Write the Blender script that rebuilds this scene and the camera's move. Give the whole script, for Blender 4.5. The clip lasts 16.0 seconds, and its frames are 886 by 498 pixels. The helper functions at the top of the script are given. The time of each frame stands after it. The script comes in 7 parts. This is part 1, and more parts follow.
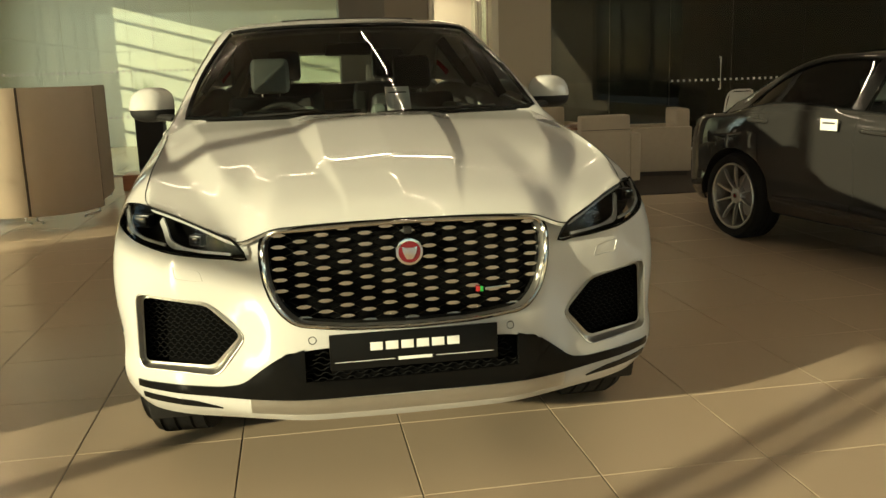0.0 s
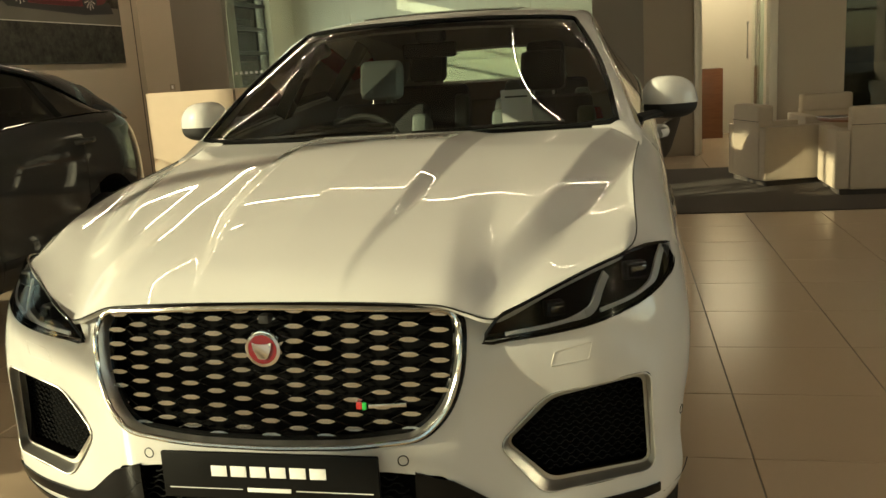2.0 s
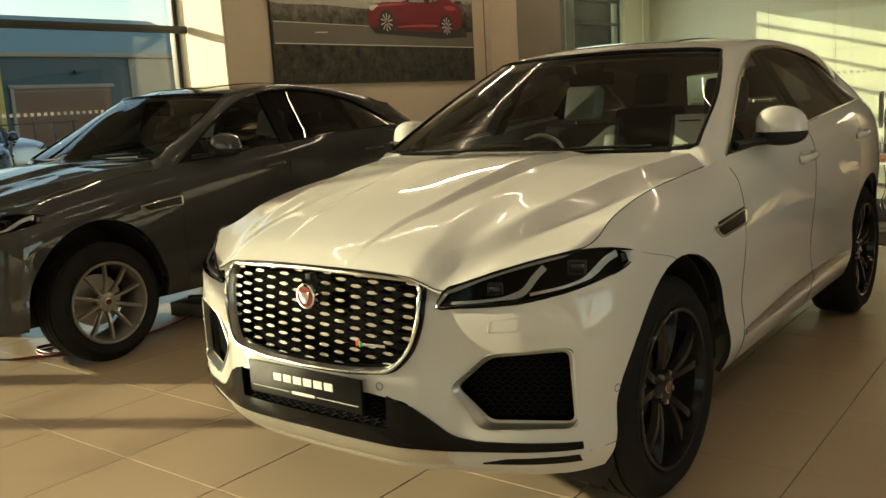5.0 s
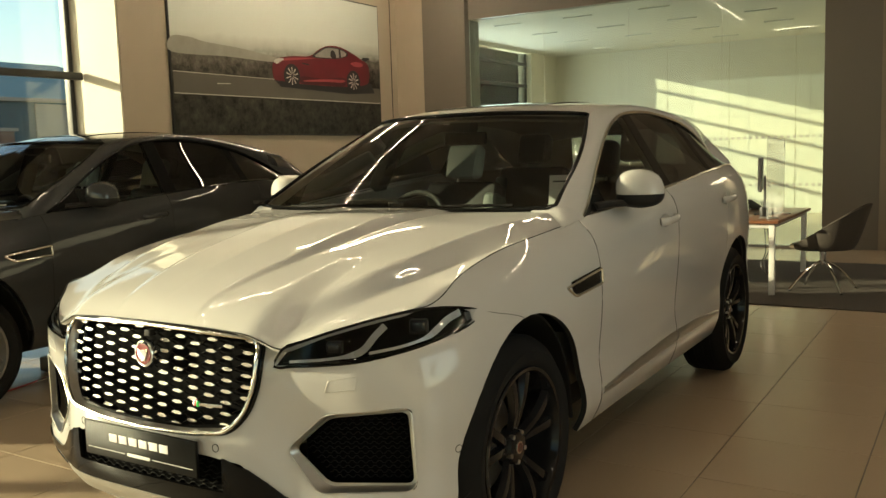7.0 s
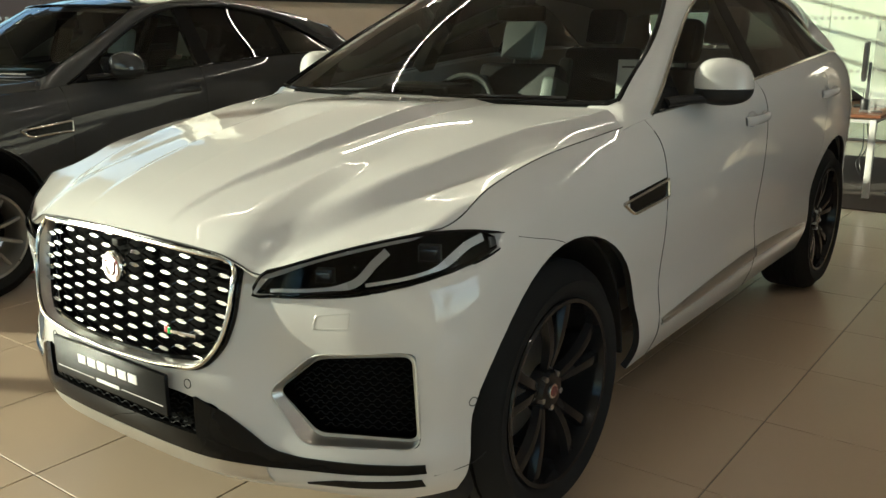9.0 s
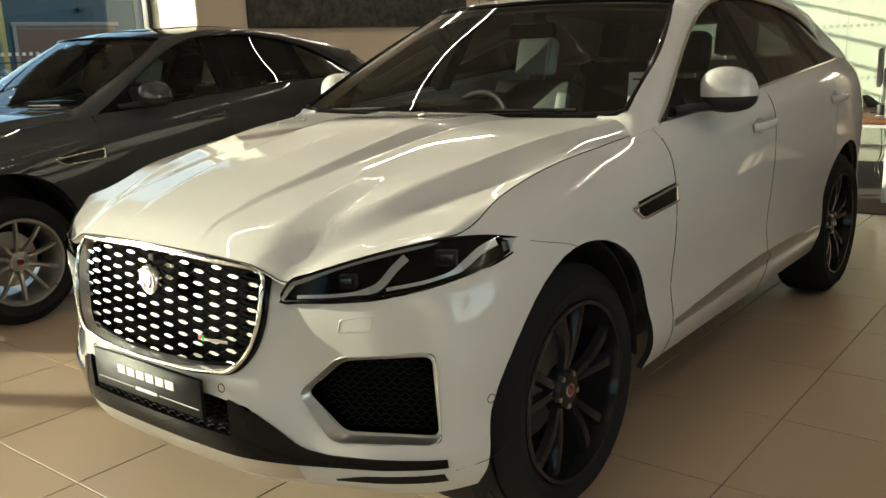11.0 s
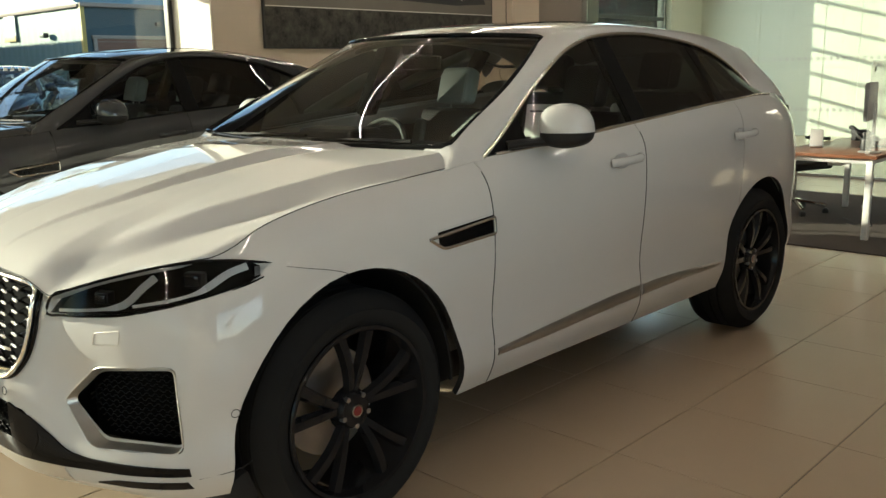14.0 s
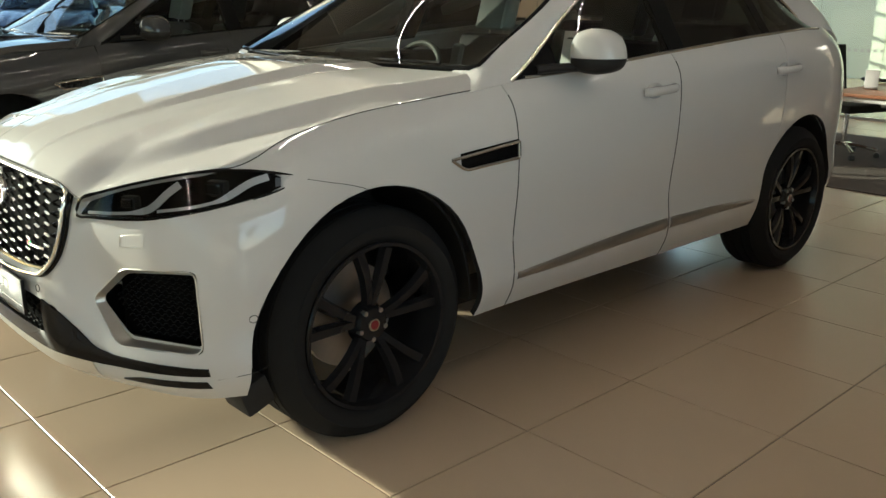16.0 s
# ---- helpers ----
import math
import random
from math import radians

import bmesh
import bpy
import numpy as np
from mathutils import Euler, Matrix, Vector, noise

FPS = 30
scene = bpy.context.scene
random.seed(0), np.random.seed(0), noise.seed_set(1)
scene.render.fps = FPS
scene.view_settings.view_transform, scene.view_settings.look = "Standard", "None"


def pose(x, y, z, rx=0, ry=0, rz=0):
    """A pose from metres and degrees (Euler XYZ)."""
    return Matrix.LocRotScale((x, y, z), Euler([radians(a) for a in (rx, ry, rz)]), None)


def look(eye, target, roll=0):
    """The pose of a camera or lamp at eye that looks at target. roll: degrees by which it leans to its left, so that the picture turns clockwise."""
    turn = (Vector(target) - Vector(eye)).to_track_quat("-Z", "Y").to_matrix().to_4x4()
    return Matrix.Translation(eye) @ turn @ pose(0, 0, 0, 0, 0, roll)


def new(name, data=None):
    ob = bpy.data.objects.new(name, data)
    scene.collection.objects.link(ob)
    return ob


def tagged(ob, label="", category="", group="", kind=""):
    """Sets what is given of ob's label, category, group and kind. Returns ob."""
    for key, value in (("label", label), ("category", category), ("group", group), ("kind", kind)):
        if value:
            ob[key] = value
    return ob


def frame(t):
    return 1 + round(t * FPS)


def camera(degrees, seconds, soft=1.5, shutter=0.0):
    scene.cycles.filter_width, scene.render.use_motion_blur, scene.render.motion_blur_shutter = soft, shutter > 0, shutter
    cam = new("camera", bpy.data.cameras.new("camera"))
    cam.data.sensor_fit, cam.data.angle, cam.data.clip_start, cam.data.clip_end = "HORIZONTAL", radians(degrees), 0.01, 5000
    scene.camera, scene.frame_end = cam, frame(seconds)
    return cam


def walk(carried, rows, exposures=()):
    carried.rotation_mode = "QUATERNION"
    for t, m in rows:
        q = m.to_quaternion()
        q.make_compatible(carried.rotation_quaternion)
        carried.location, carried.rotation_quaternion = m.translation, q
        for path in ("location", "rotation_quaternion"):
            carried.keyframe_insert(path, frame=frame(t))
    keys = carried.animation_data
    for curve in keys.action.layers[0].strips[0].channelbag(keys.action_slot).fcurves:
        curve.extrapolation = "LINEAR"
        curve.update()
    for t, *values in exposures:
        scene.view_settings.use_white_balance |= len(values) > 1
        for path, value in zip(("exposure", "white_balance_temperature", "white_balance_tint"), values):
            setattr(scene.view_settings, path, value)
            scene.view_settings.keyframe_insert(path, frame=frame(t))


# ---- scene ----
cam = camera(54.2, 16.0)
METRES, EYE, TILT, LEAN, TURN = 5.9, 1.341, 0.0, 0.0, -9.53
X0, Y0 = -0.327, -3.391
ROWS = [
    (0.0, 0.0, 0.0, 0.0, -0.35, -11.52, 1.74),
    (0.5, 0.037, 0.0454, 0.0031, 5.93, -9.84, 2.06),
    (1.0, 0.075, 0.097, 0.0093, 9.13, -8.93, 1.84),
    (1.5, 0.1284, 0.1253, 0.0123, 16.16, -10.66, 2.58),
    (2.0, 0.164, 0.1718, 0.0104, 20.83, -11.91, 3.55),
    (2.5, 0.1956, 0.2162, 0.0095, 27.45, -12.62, 2.9),
    (3.0, 0.2399, 0.2526, 0.0092, 39.87, -13.56, 2.07),
    (5.5, 0.3919, 0.1582, 0.013, 46.46, -8.86, 3.04),
    (6.0, 0.3983, 0.1535, 0.0162, 42.47, -8.29, 1.76),
    (6.5, 0.4016, 0.1744, 0.0117, 40.58, -7.09, 1.75),
    (7.0, 0.4025, 0.2065, 0.0106, 41.32, -6.28, 1.76),
    (7.5, 0.3935, 0.231, 0.0089, 44.3, -6.73, 1.48),
    (8.0, 0.3745, 0.2691, 0.0118, 45.12, -8.3, -1.11),
    (8.5, 0.3644, 0.2897, 0.0117, 45.1, -12.65, -0.51),
    (9.0, 0.3597, 0.2872, 0.0145, 46.39, -14.46, 0.34),
    (11.5, 0.3947, 0.265, 0.0115, 47.38, -12.9, 2.46),
    (12.0, 0.4234, 0.2527, 0.0098, 45.33, -13.0, 2.9),
    (12.5, 0.4402, 0.2601, 0.011, 42.57, -11.39, 3.89),
    (13.0, 0.4463, 0.3036, 0.0142, 43.19, -11.12, 3.99),
    (13.5, 0.4602, 0.3402, 0.0118, 47.34, -12.16, 3.01),
    (14.0, 0.487, 0.3755, 0.0179, 52.81, -11.76, 1.03),
    (14.5, 0.5032, 0.3802, 0.0225, 53.81, -11.76, -0.51),
    (15.0, 0.5195, 0.3604, 0.0289, 53.51, -13.26, -1.07),
    (15.5, 0.5178, 0.3598, 0.0255, 54.14, -14.99, -0.89),
    (16.0, 0.5008, 0.3829, 0.0116, 56.32, -16.08, -0.56),
]
EXPOSURES = [(0.0, 0.66, 7200, 4), (3.2, 0.84, 7200, 3), (5.8, 0.90, 7600, 5), (7.0, 0.95, 7200, 4), (8.0, 0.94, 7400, 4), (8.5, 0.99, 7100, 4), (9.0, 1.04, 5800, 5), (12.5, 1.15, 6300, 8), (14.0, 1.25, 5900, 8), (15.4, 1.19, 6100, 9), (16.0, 1.17, 5700, 7)]
walk(cam, [(t, pose(X0, Y0, EYE, TILT, LEAN, TURN) @ pose(METRES * x, METRES * y, METRES * z, 90 + pitch, roll, yaw)) for t, x, y, z, yaw, pitch, roll in ROWS], EXPOSURES)
# ---------------------------------------------------------------- light
SUN_DIR = Vector((0.852, 0.475, -0.223)).normalized()      # the way the sunlight travels
world = bpy.data.worlds.new("sky")
scene.world = world
world.use_nodes = True
wt = world.node_tree
sky = wt.nodes.new("ShaderNodeTexSky")
sky.sky_type, sky.sun_disc = "NISHITA", False
sky.sun_elevation = math.asin(-SUN_DIR.z)
sky.sun_rotation = math.atan2(-SUN_DIR.x, -SUN_DIR.y)
sky.altitude, sky.air_density, sky.dust_density, sky.ozone_density = 50, 1.0, 0.6, 1.5
bg = wt.nodes["Background"]
bg.inputs["Strength"].default_value = 0.15
wt.links.new(sky.outputs["Color"], bg.inputs["Color"])
sun = new("sun", bpy.data.lights.new("sun", "SUN"))
sun.data.energy, sun.data.angle, sun.data.color = 4.6, radians(0.6), (0.96, 0.89, 0.62)
sun.rotation_mode = "QUATERNION"
sun.rotation_quaternion = SUN_DIR.to_track_quat("-Z", "Y")
sun.location = (-30, -20, 12)


def area_lamp(name, m, sx, sy, watts, colour):
    ob = new(name, bpy.data.lights.new(name, "AREA"))
    ob.data.shape, ob.data.size, ob.data.size_y = "RECTANGLE", sx, sy
    ob.data.energy, ob.data.color = watts, colour
    ob.matrix_world = m
    return ob


# ---------------------------------------------------------------- materials
def material(name):
    m = bpy.data.materials.new(name)
    m.use_nodes = True
    return m, m.node_tree, m.node_tree.nodes["Principled BSDF"]


def paint_in(b, **kw):
    for k, v in kw.items():
        b.inputs[k.replace("_", " ")].default_value = v


def noisy(name, a, b_col, scale=8.0, rough=(0.5, 0.6), metal=0.0, bump=0.0, bump_scale=120.0, coat=0.0, stretch=(1, 1, 1), ior=1.5):
    """A surface of two near colours, mottled at one scale and finely grained at another."""
    m, nt, b = material(name)
    tc = nt.nodes.new("ShaderNodeTexCoord")
    mp = nt.nodes.new("ShaderNodeMapping")
    mp.inputs["Scale"].default_value = stretch
    nt.links.new(tc.outputs["Object"], mp.inputs["Vector"])
    n1 = nt.nodes.new("ShaderNodeTexNoise")
    n1.inputs["Scale"].default_value, n1.inputs["Detail"].default_value = scale, 6
    nt.links.new(mp.outputs["Vector"], n1.inputs["Vector"])
    mix = nt.nodes.new("ShaderNodeMix")
    mix.data_type = "RGBA"
    mix.inputs[6].default_value, mix.inputs[7].default_value = (*a, 1), (*b_col, 1)
    nt.links.new(n1.outputs["Fac"], mix.inputs[0])
    nt.links.new(mix.outputs[2], b.inputs["Base Color"])
    mr = nt.nodes.new("ShaderNodeMapRange")
    mr.inputs["To Min"].default_value, mr.inputs["To Max"].default_value = rough
    nt.links.new(n1.outputs["Fac"], mr.inputs["Value"])
    nt.links.new(mr.outputs["Result"], b.inputs["Roughness"])
    paint_in(b, Metallic=metal, Coat_Weight=coat, Coat_Roughness=0.03, IOR=ior)
    if bump:
        n2 = nt.nodes.new("ShaderNodeTexNoise")
        n2.inputs["Scale"].default_value, n2.inputs["Detail"].default_value = bump_scale, 4
        nt.links.new(mp.outputs["Vector"], n2.inputs["Vector"])
        bp = nt.nodes.new("ShaderNodeBump")
        bp.inputs["Strength"].default_value, bp.inputs["Distance"].default_value = bump, 0.002
        nt.links.new(n2.outputs["Fac"], bp.inputs["Height"])
        nt.links.new(bp.outputs["Normal"], b.inputs["Normal"])
    return m


def glass(name, tint, gloss=1.0, rough=0.0):
    """A thin pane: tinted see-through with a Fresnel gloss."""
    m, nt, b = material(name)
    nt.nodes.remove(b)
    out = nt.nodes["Material Output"]
    tr, gl, mx, fr = (nt.nodes.new("ShaderNode" + k) for k in ("BsdfTransparent", "BsdfGlossy", "MixShader", "Fresnel"))
    tr.inputs["Color"].default_value = (*tint, 1)
    gl.inputs["Roughness"].default_value = rough
    gl.inputs["Color"].default_value = (gloss, gloss, gloss, 1)
    fr.inputs["IOR"].default_value = 1.5
    nt.links.new(fr.outputs["Fac"], mx.inputs["Fac"])
    nt.links.new(tr.outputs["BSDF"], mx.inputs[1])
    nt.links.new(gl.outputs["BSDF"], mx.inputs[2])
    nt.links.new(mx.outputs["Shader"], out.inputs["Surface"])
    return m


def glow(name, colour, strength):
    m, nt, b = material(name)
    paint_in(b, Base_Color=(0.8, 0.8, 0.8, 1), Emission_Color=(*colour, 1), Emission_Strength=strength)
    return m


def frosted(name, colour, clear):
    """Frosted film: part see-through, part scattering."""
    m, nt, b = material(name)
    nt.nodes.remove(b)
    tr, tl, df, m1, m2 = (nt.nodes.new("ShaderNode" + k) for k in ("BsdfTransparent", "BsdfTranslucent", "BsdfDiffuse", "MixShader", "MixShader"))
    tl.inputs["Color"].default_value = df.inputs["Color"].default_value = (*colour, 1)
    m2.inputs["Fac"].default_value = clear
    nt.links.new(tl.outputs["BSDF"], m1.inputs[1])
    nt.links.new(df.outputs["BSDF"], m1.inputs[2])
    nt.links.new(m1.outputs["Shader"], m2.inputs[1])
    nt.links.new(tr.outputs["BSDF"], m2.inputs[2])
    nt.links.new(m2.outputs["Shader"], nt.nodes["Material Output"].inputs["Surface"])
    return m


def car_paint(name, colour, flake=0.03, metal=0.0, rough=0.35):
    m = noisy(name, colour, [c * (1 - flake) for c in colour], 300, (rough, rough + 0.05), metal, 0.0, coat=1.0)
    paint_in(m.node_tree.nodes["Principled BSDF"], Specular_IOR_Level=0.0, Coat_Roughness=0.004)
    return m


WHITE_PAINT = car_paint("white_pearl_paint", (0.52, 0.513, 0.495))
GREY_PAINT = car_paint("dark_grey_metallic_paint", (0.042, 0.043, 0.045), 0.3, 0.0, 0.3)
SEDAN_PAINT = car_paint("graphite_metallic_paint", (0.030, 0.029, 0.028), 0.3, 0.0, 0.3)
SILVER_PAINT = car_paint("silver_paint", (0.5, 0.5, 0.5), 0.1, 0.5, 0.3)
BLUE_PAINT = car_paint("dark_blue_paint", (0.02, 0.03, 0.06), 0.1, 0.3, 0.3)
BLACK_GLOSS = noisy("gloss_black_plastic", (0.006, 0.006, 0.006), (0.009, 0.009, 0.009), 20, (0.05, 0.08), ior=1.2)
BLACK_PIANO = noisy("polished_black_trim", (0.004, 0.004, 0.004), (0.006, 0.006, 0.006), 20, (0.02, 0.04), ior=1.24)
BLACK_MATT = noisy("matt_black_plastic", (0.012, 0.012, 0.012), (0.022, 0.021, 0.02), 30, (0.55, 0.7), bump=0.2, bump_scale=400, ior=1.3)
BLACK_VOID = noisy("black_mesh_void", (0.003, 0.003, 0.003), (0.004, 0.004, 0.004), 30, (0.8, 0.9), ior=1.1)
RUBBER = noisy("tyre_rubber", (0.012, 0.012, 0.012), (0.018, 0.018, 0.018), 25, (0.7, 0.85), bump=0.3, bump_scale=250, ior=1.2)
RIM_BLACK = noisy("gloss_black_alloy", (0.010, 0.010, 0.011), (0.014, 0.014, 0.015), 15, (0.08, 0.14), ior=1.33)
RIM_SILVER = noisy("silver_alloy", (0.40, 0.39, 0.37), (0.47, 0.46, 0.44), 20, (0.25, 0.35), 0.85, coat=0.5)
CHROME = noisy("satin_chrome", (0.62, 0.60, 0.56), (0.70, 0.68, 0.64), 25, (0.16, 0.26), 1.0)
SATIN = noisy("satin_grey_metal", (0.50, 0.49, 0.46), (0.58, 0.57, 0.54), 25, (0.35, 0.45), 0.9)
SATIN_DARK = noisy("satin_dark_metal", (0.34, 0.33, 0.31), (0.40, 0.39, 0.37), 25, (0.25, 0.35), 0.9)
MESH_DARK = noisy("black_wire", (0.006, 0.006, 0.006), (0.009, 0.009, 0.009), 25, (0.6, 0.7), ior=1.15)
LOZENGE = noisy("bright_lozenge_metal", (0.62, 0.63, 0.63), (0.70, 0.71, 0.71), 25, (0.20, 0.28), 1.0)
BRIGHT = noisy("polished_chrome", (0.8, 0.8, 0.8), (0.85, 0.85, 0.85), 25, (0.05, 0.1), 1.0)
STEEL = noisy("brushed_steel", (0.45, 0.44, 0.43), (0.55, 0.54, 0.52), 40, (0.25, 0.4), 1.0)
CAR_GLASS = glass("tinted_car_glass", (0.88, 0.93, 0.89))
REAR_GLASS = glass("tinted_rear_glass", (0.50, 0.54, 0.50))
PRIVACY = glass("privacy_glass", (0.08, 0.08, 0.08))
CLEAR = glass("clear_window_glass", (0.93, 0.96, 0.94))
PARTITION = glass("partition_glass", (0.80, 0.88, 0.84))
SMOKED = glass("smoked_office_glass", (0.42, 0.45, 0.42), 1.0)
DOT_FILM = frosted("frosted_dot_film", (0.85, 0.84, 0.78), 0.62)
ACRYLIC = frosted("milky_acrylic", (0.75, 0.77, 0.74), 0.78)
GREY_PLASTIC = noisy("grey_plastic", (0.16, 0.17, 0.17), (0.20, 0.21, 0.21), 20, (0.35, 0.45))
LENS_BLACK = noisy("smoked_lamp_lens", (0.006, 0.006, 0.007), (0.010, 0.010, 0.011), 20, (0.03, 0.06), coat=1.0)
LENS_CLEAR = glass("clear_lamp_lens", (0.88, 0.89, 0.90), 0.4)
LAMP_WHITE = noisy("white_light_guide", (0.76, 0.77, 0.78), (0.82, 0.83, 0.84), 20, (0.15, 0.25), coat=0.8)
LAMP_DARK = noisy("lamp_inside", (0.012, 0.012, 0.013), (0.03, 0.03, 0.032), 30, (0.25, 0.4), 0.3)
LAMP_GUIDE = noisy("unlit_light_guide", (0.62, 0.63, 0.62), (0.68, 0.69, 0.68), 20, (0.2, 0.3), coat=0.5)
GRILLE_BLACK = noisy("gloss_black_grille", (0.003, 0.003, 0.003), (0.005, 0.005, 0.005), 30, (0.10, 0.18), ior=1.25)
RED_BADGE = noisy("red_enamel", (0.12, 0.006, 0.010), (0.16, 0.009, 0.013), 40, (0.2, 0.3), coat=0.8)
RED_LAMP = noisy("red_lamp", (0.35, 0.02, 0.02), (0.4, 0.03, 0.03), 40, (0.1, 0.2), coat=0.8)
GREEN_ENAMEL = noisy("green_enamel", (0.02, 0.35, 0.06), (0.03, 0.4, 0.08), 40, (0.2, 0.3))
PLATE_BLACK = noisy("black_plate", (0.005, 0.005, 0.005), (0.008, 0.008, 0.008), 12, (0.3, 0.4), ior=1.22)
PRINT_WHITE = noisy("white_print", (0.72, 0.71, 0.69), (0.78, 0.77, 0.75), 40, (0.4, 0.5))
SEAT_BLACK = noisy("black_leather", (0.022, 0.022, 0.023), (0.034, 0.033, 0.033), 10, (0.4, 0.5), bump=0.3, bump_scale=300)
# Light grey-green leather with the cabin's shade put into its colour.
SEAT_SHADED = noisy("shaded_grey_green_leather", (0.10, 0.115, 0.105), (0.13, 0.145, 0.135), 10, (0.4, 0.5), bump=0.3, bump_scale=300)
SEAT_LIGHT = noisy("pale_grey_leather", (0.50, 0.57, 0.53), (0.56, 0.63, 0.59), 10, (0.4, 0.5), bump=0.3, bump_scale=300)
LINER = noisy("dark_headlining", (0.16, 0.16, 0.152), (0.20, 0.20, 0.19), 60, (0.8, 0.9))
WALL_WHITE = noisy("warm_white_wall", (0.66, 0.62, 0.53), (0.70, 0.66, 0.57), 2.5, (0.6, 0.75), bump=0.1, bump_scale=90)
WALL_TAUPE = noisy("taupe_wall_panel", (0.24, 0.20, 0.155), (0.27, 0.225, 0.175), 2.0, (0.45, 0.6), bump=0.08, bump_scale=80)
WALL_BEIGE = noisy("beige_wall_panel", (0.40, 0.345, 0.27), (0.44, 0.38, 0.30), 2.0, (0.45, 0.6), bump=0.08, bump_scale=80)
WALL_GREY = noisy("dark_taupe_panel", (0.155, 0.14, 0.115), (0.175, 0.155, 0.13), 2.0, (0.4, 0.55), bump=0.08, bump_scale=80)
CEILING = noisy("white_ceiling", (0.62, 0.60, 0.55), (0.66, 0.64, 0.58), 2.0, (0.8, 0.9))
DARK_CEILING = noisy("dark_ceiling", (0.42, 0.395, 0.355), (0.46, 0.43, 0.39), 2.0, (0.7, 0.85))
FRAME_DARK = noisy("dark_grey_frame", (0.03, 0.03, 0.03), (0.045, 0.045, 0.045), 12, (0.35, 0.5), 0.3)
GROUT = noisy("grey_grout", (0.13, 0.115, 0.095), (0.17, 0.15, 0.125), 40, (0.8, 0.95))
CARPET = noisy("dark_brown_carpet", (0.040, 0.032, 0.026), (0.085, 0.067, 0.052), 180, (0.9, 1.0), bump=0.8, bump_scale=700)
FABRIC = noisy("cream_upholstery", (0.40, 0.33, 0.25), (0.45, 0.38, 0.29), 14, (0.75, 0.9), bump=0.3, bump_scale=500)
FABRIC_DARK = noisy("brown_upholstery", (0.045, 0.037, 0.030), (0.065, 0.052, 0.042), 14, (0.75, 0.9), bump=0.3, bump_scale=500)
SCREEN_CLOTH = noisy("beige_screen_cloth", (0.47, 0.38, 0.28), (0.52, 0.42, 0.32), 10, (0.8, 0.95), bump=0.25, bump_scale=500)
WALNUT = noisy("walnut_veneer", (0.16, 0.062, 0.030), (0.27, 0.115, 0.058), 5, (0.3, 0.42), stretch=(1.2, 9, 9), coat=0.25)
WHITE_METAL = noisy("white_powder_coat", (0.66, 0.65, 0.62), (0.72, 0.71, 0.68), 12, (0.35, 0.45))
WHITE_PLASTIC = noisy("white_plastic", (0.72, 0.72, 0.71), (0.77, 0.77, 0.76), 12, (0.3, 0.4))
BLACK_PLASTIC = noisy("black_plastic", (0.014, 0.014, 0.015), (0.022, 0.022, 0.023), 30, (0.35, 0.5))
ASPHALT = noisy("asphalt", (0.045, 0.045, 0.047), (0.075, 0.073, 0.07), 3, (0.85, 0.95), bump=0.6, bump_scale=90)
# On the warehouse, teal carries the sunlit side's tone, blue the shaded front's.
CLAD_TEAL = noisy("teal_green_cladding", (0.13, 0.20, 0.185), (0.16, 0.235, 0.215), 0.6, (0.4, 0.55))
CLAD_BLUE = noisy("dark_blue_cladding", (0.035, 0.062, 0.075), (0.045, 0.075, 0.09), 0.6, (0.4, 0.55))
CLAD_STONE = noisy("buff_render", (0.36, 0.27, 0.21), (0.42, 0.32, 0.25), 0.8, (0.7, 0.85))
SHUTTER = noisy("brown_roller_door", (0.20, 0.085, 0.045), (0.25, 0.11, 0.06), 1.5, (0.5, 0.65))
ORANGE = noisy("yellow_trim", (0.55, 0.36, 0.08), (0.6, 0.4, 0.1), 3, (0.5, 0.6))
LEAF = noisy("grass_leaf", (0.05, 0.12, 0.03), (0.10, 0.19, 0.05), 9, (0.45, 0.6))
RED_CABLE = noisy("red_cable", (0.28, 0.02, 0.015), (0.34, 0.03, 0.02), 30, (0.45, 0.55))
LED = glow("warm_led_strip", (1.0, 0.82, 0.62), 48.0)


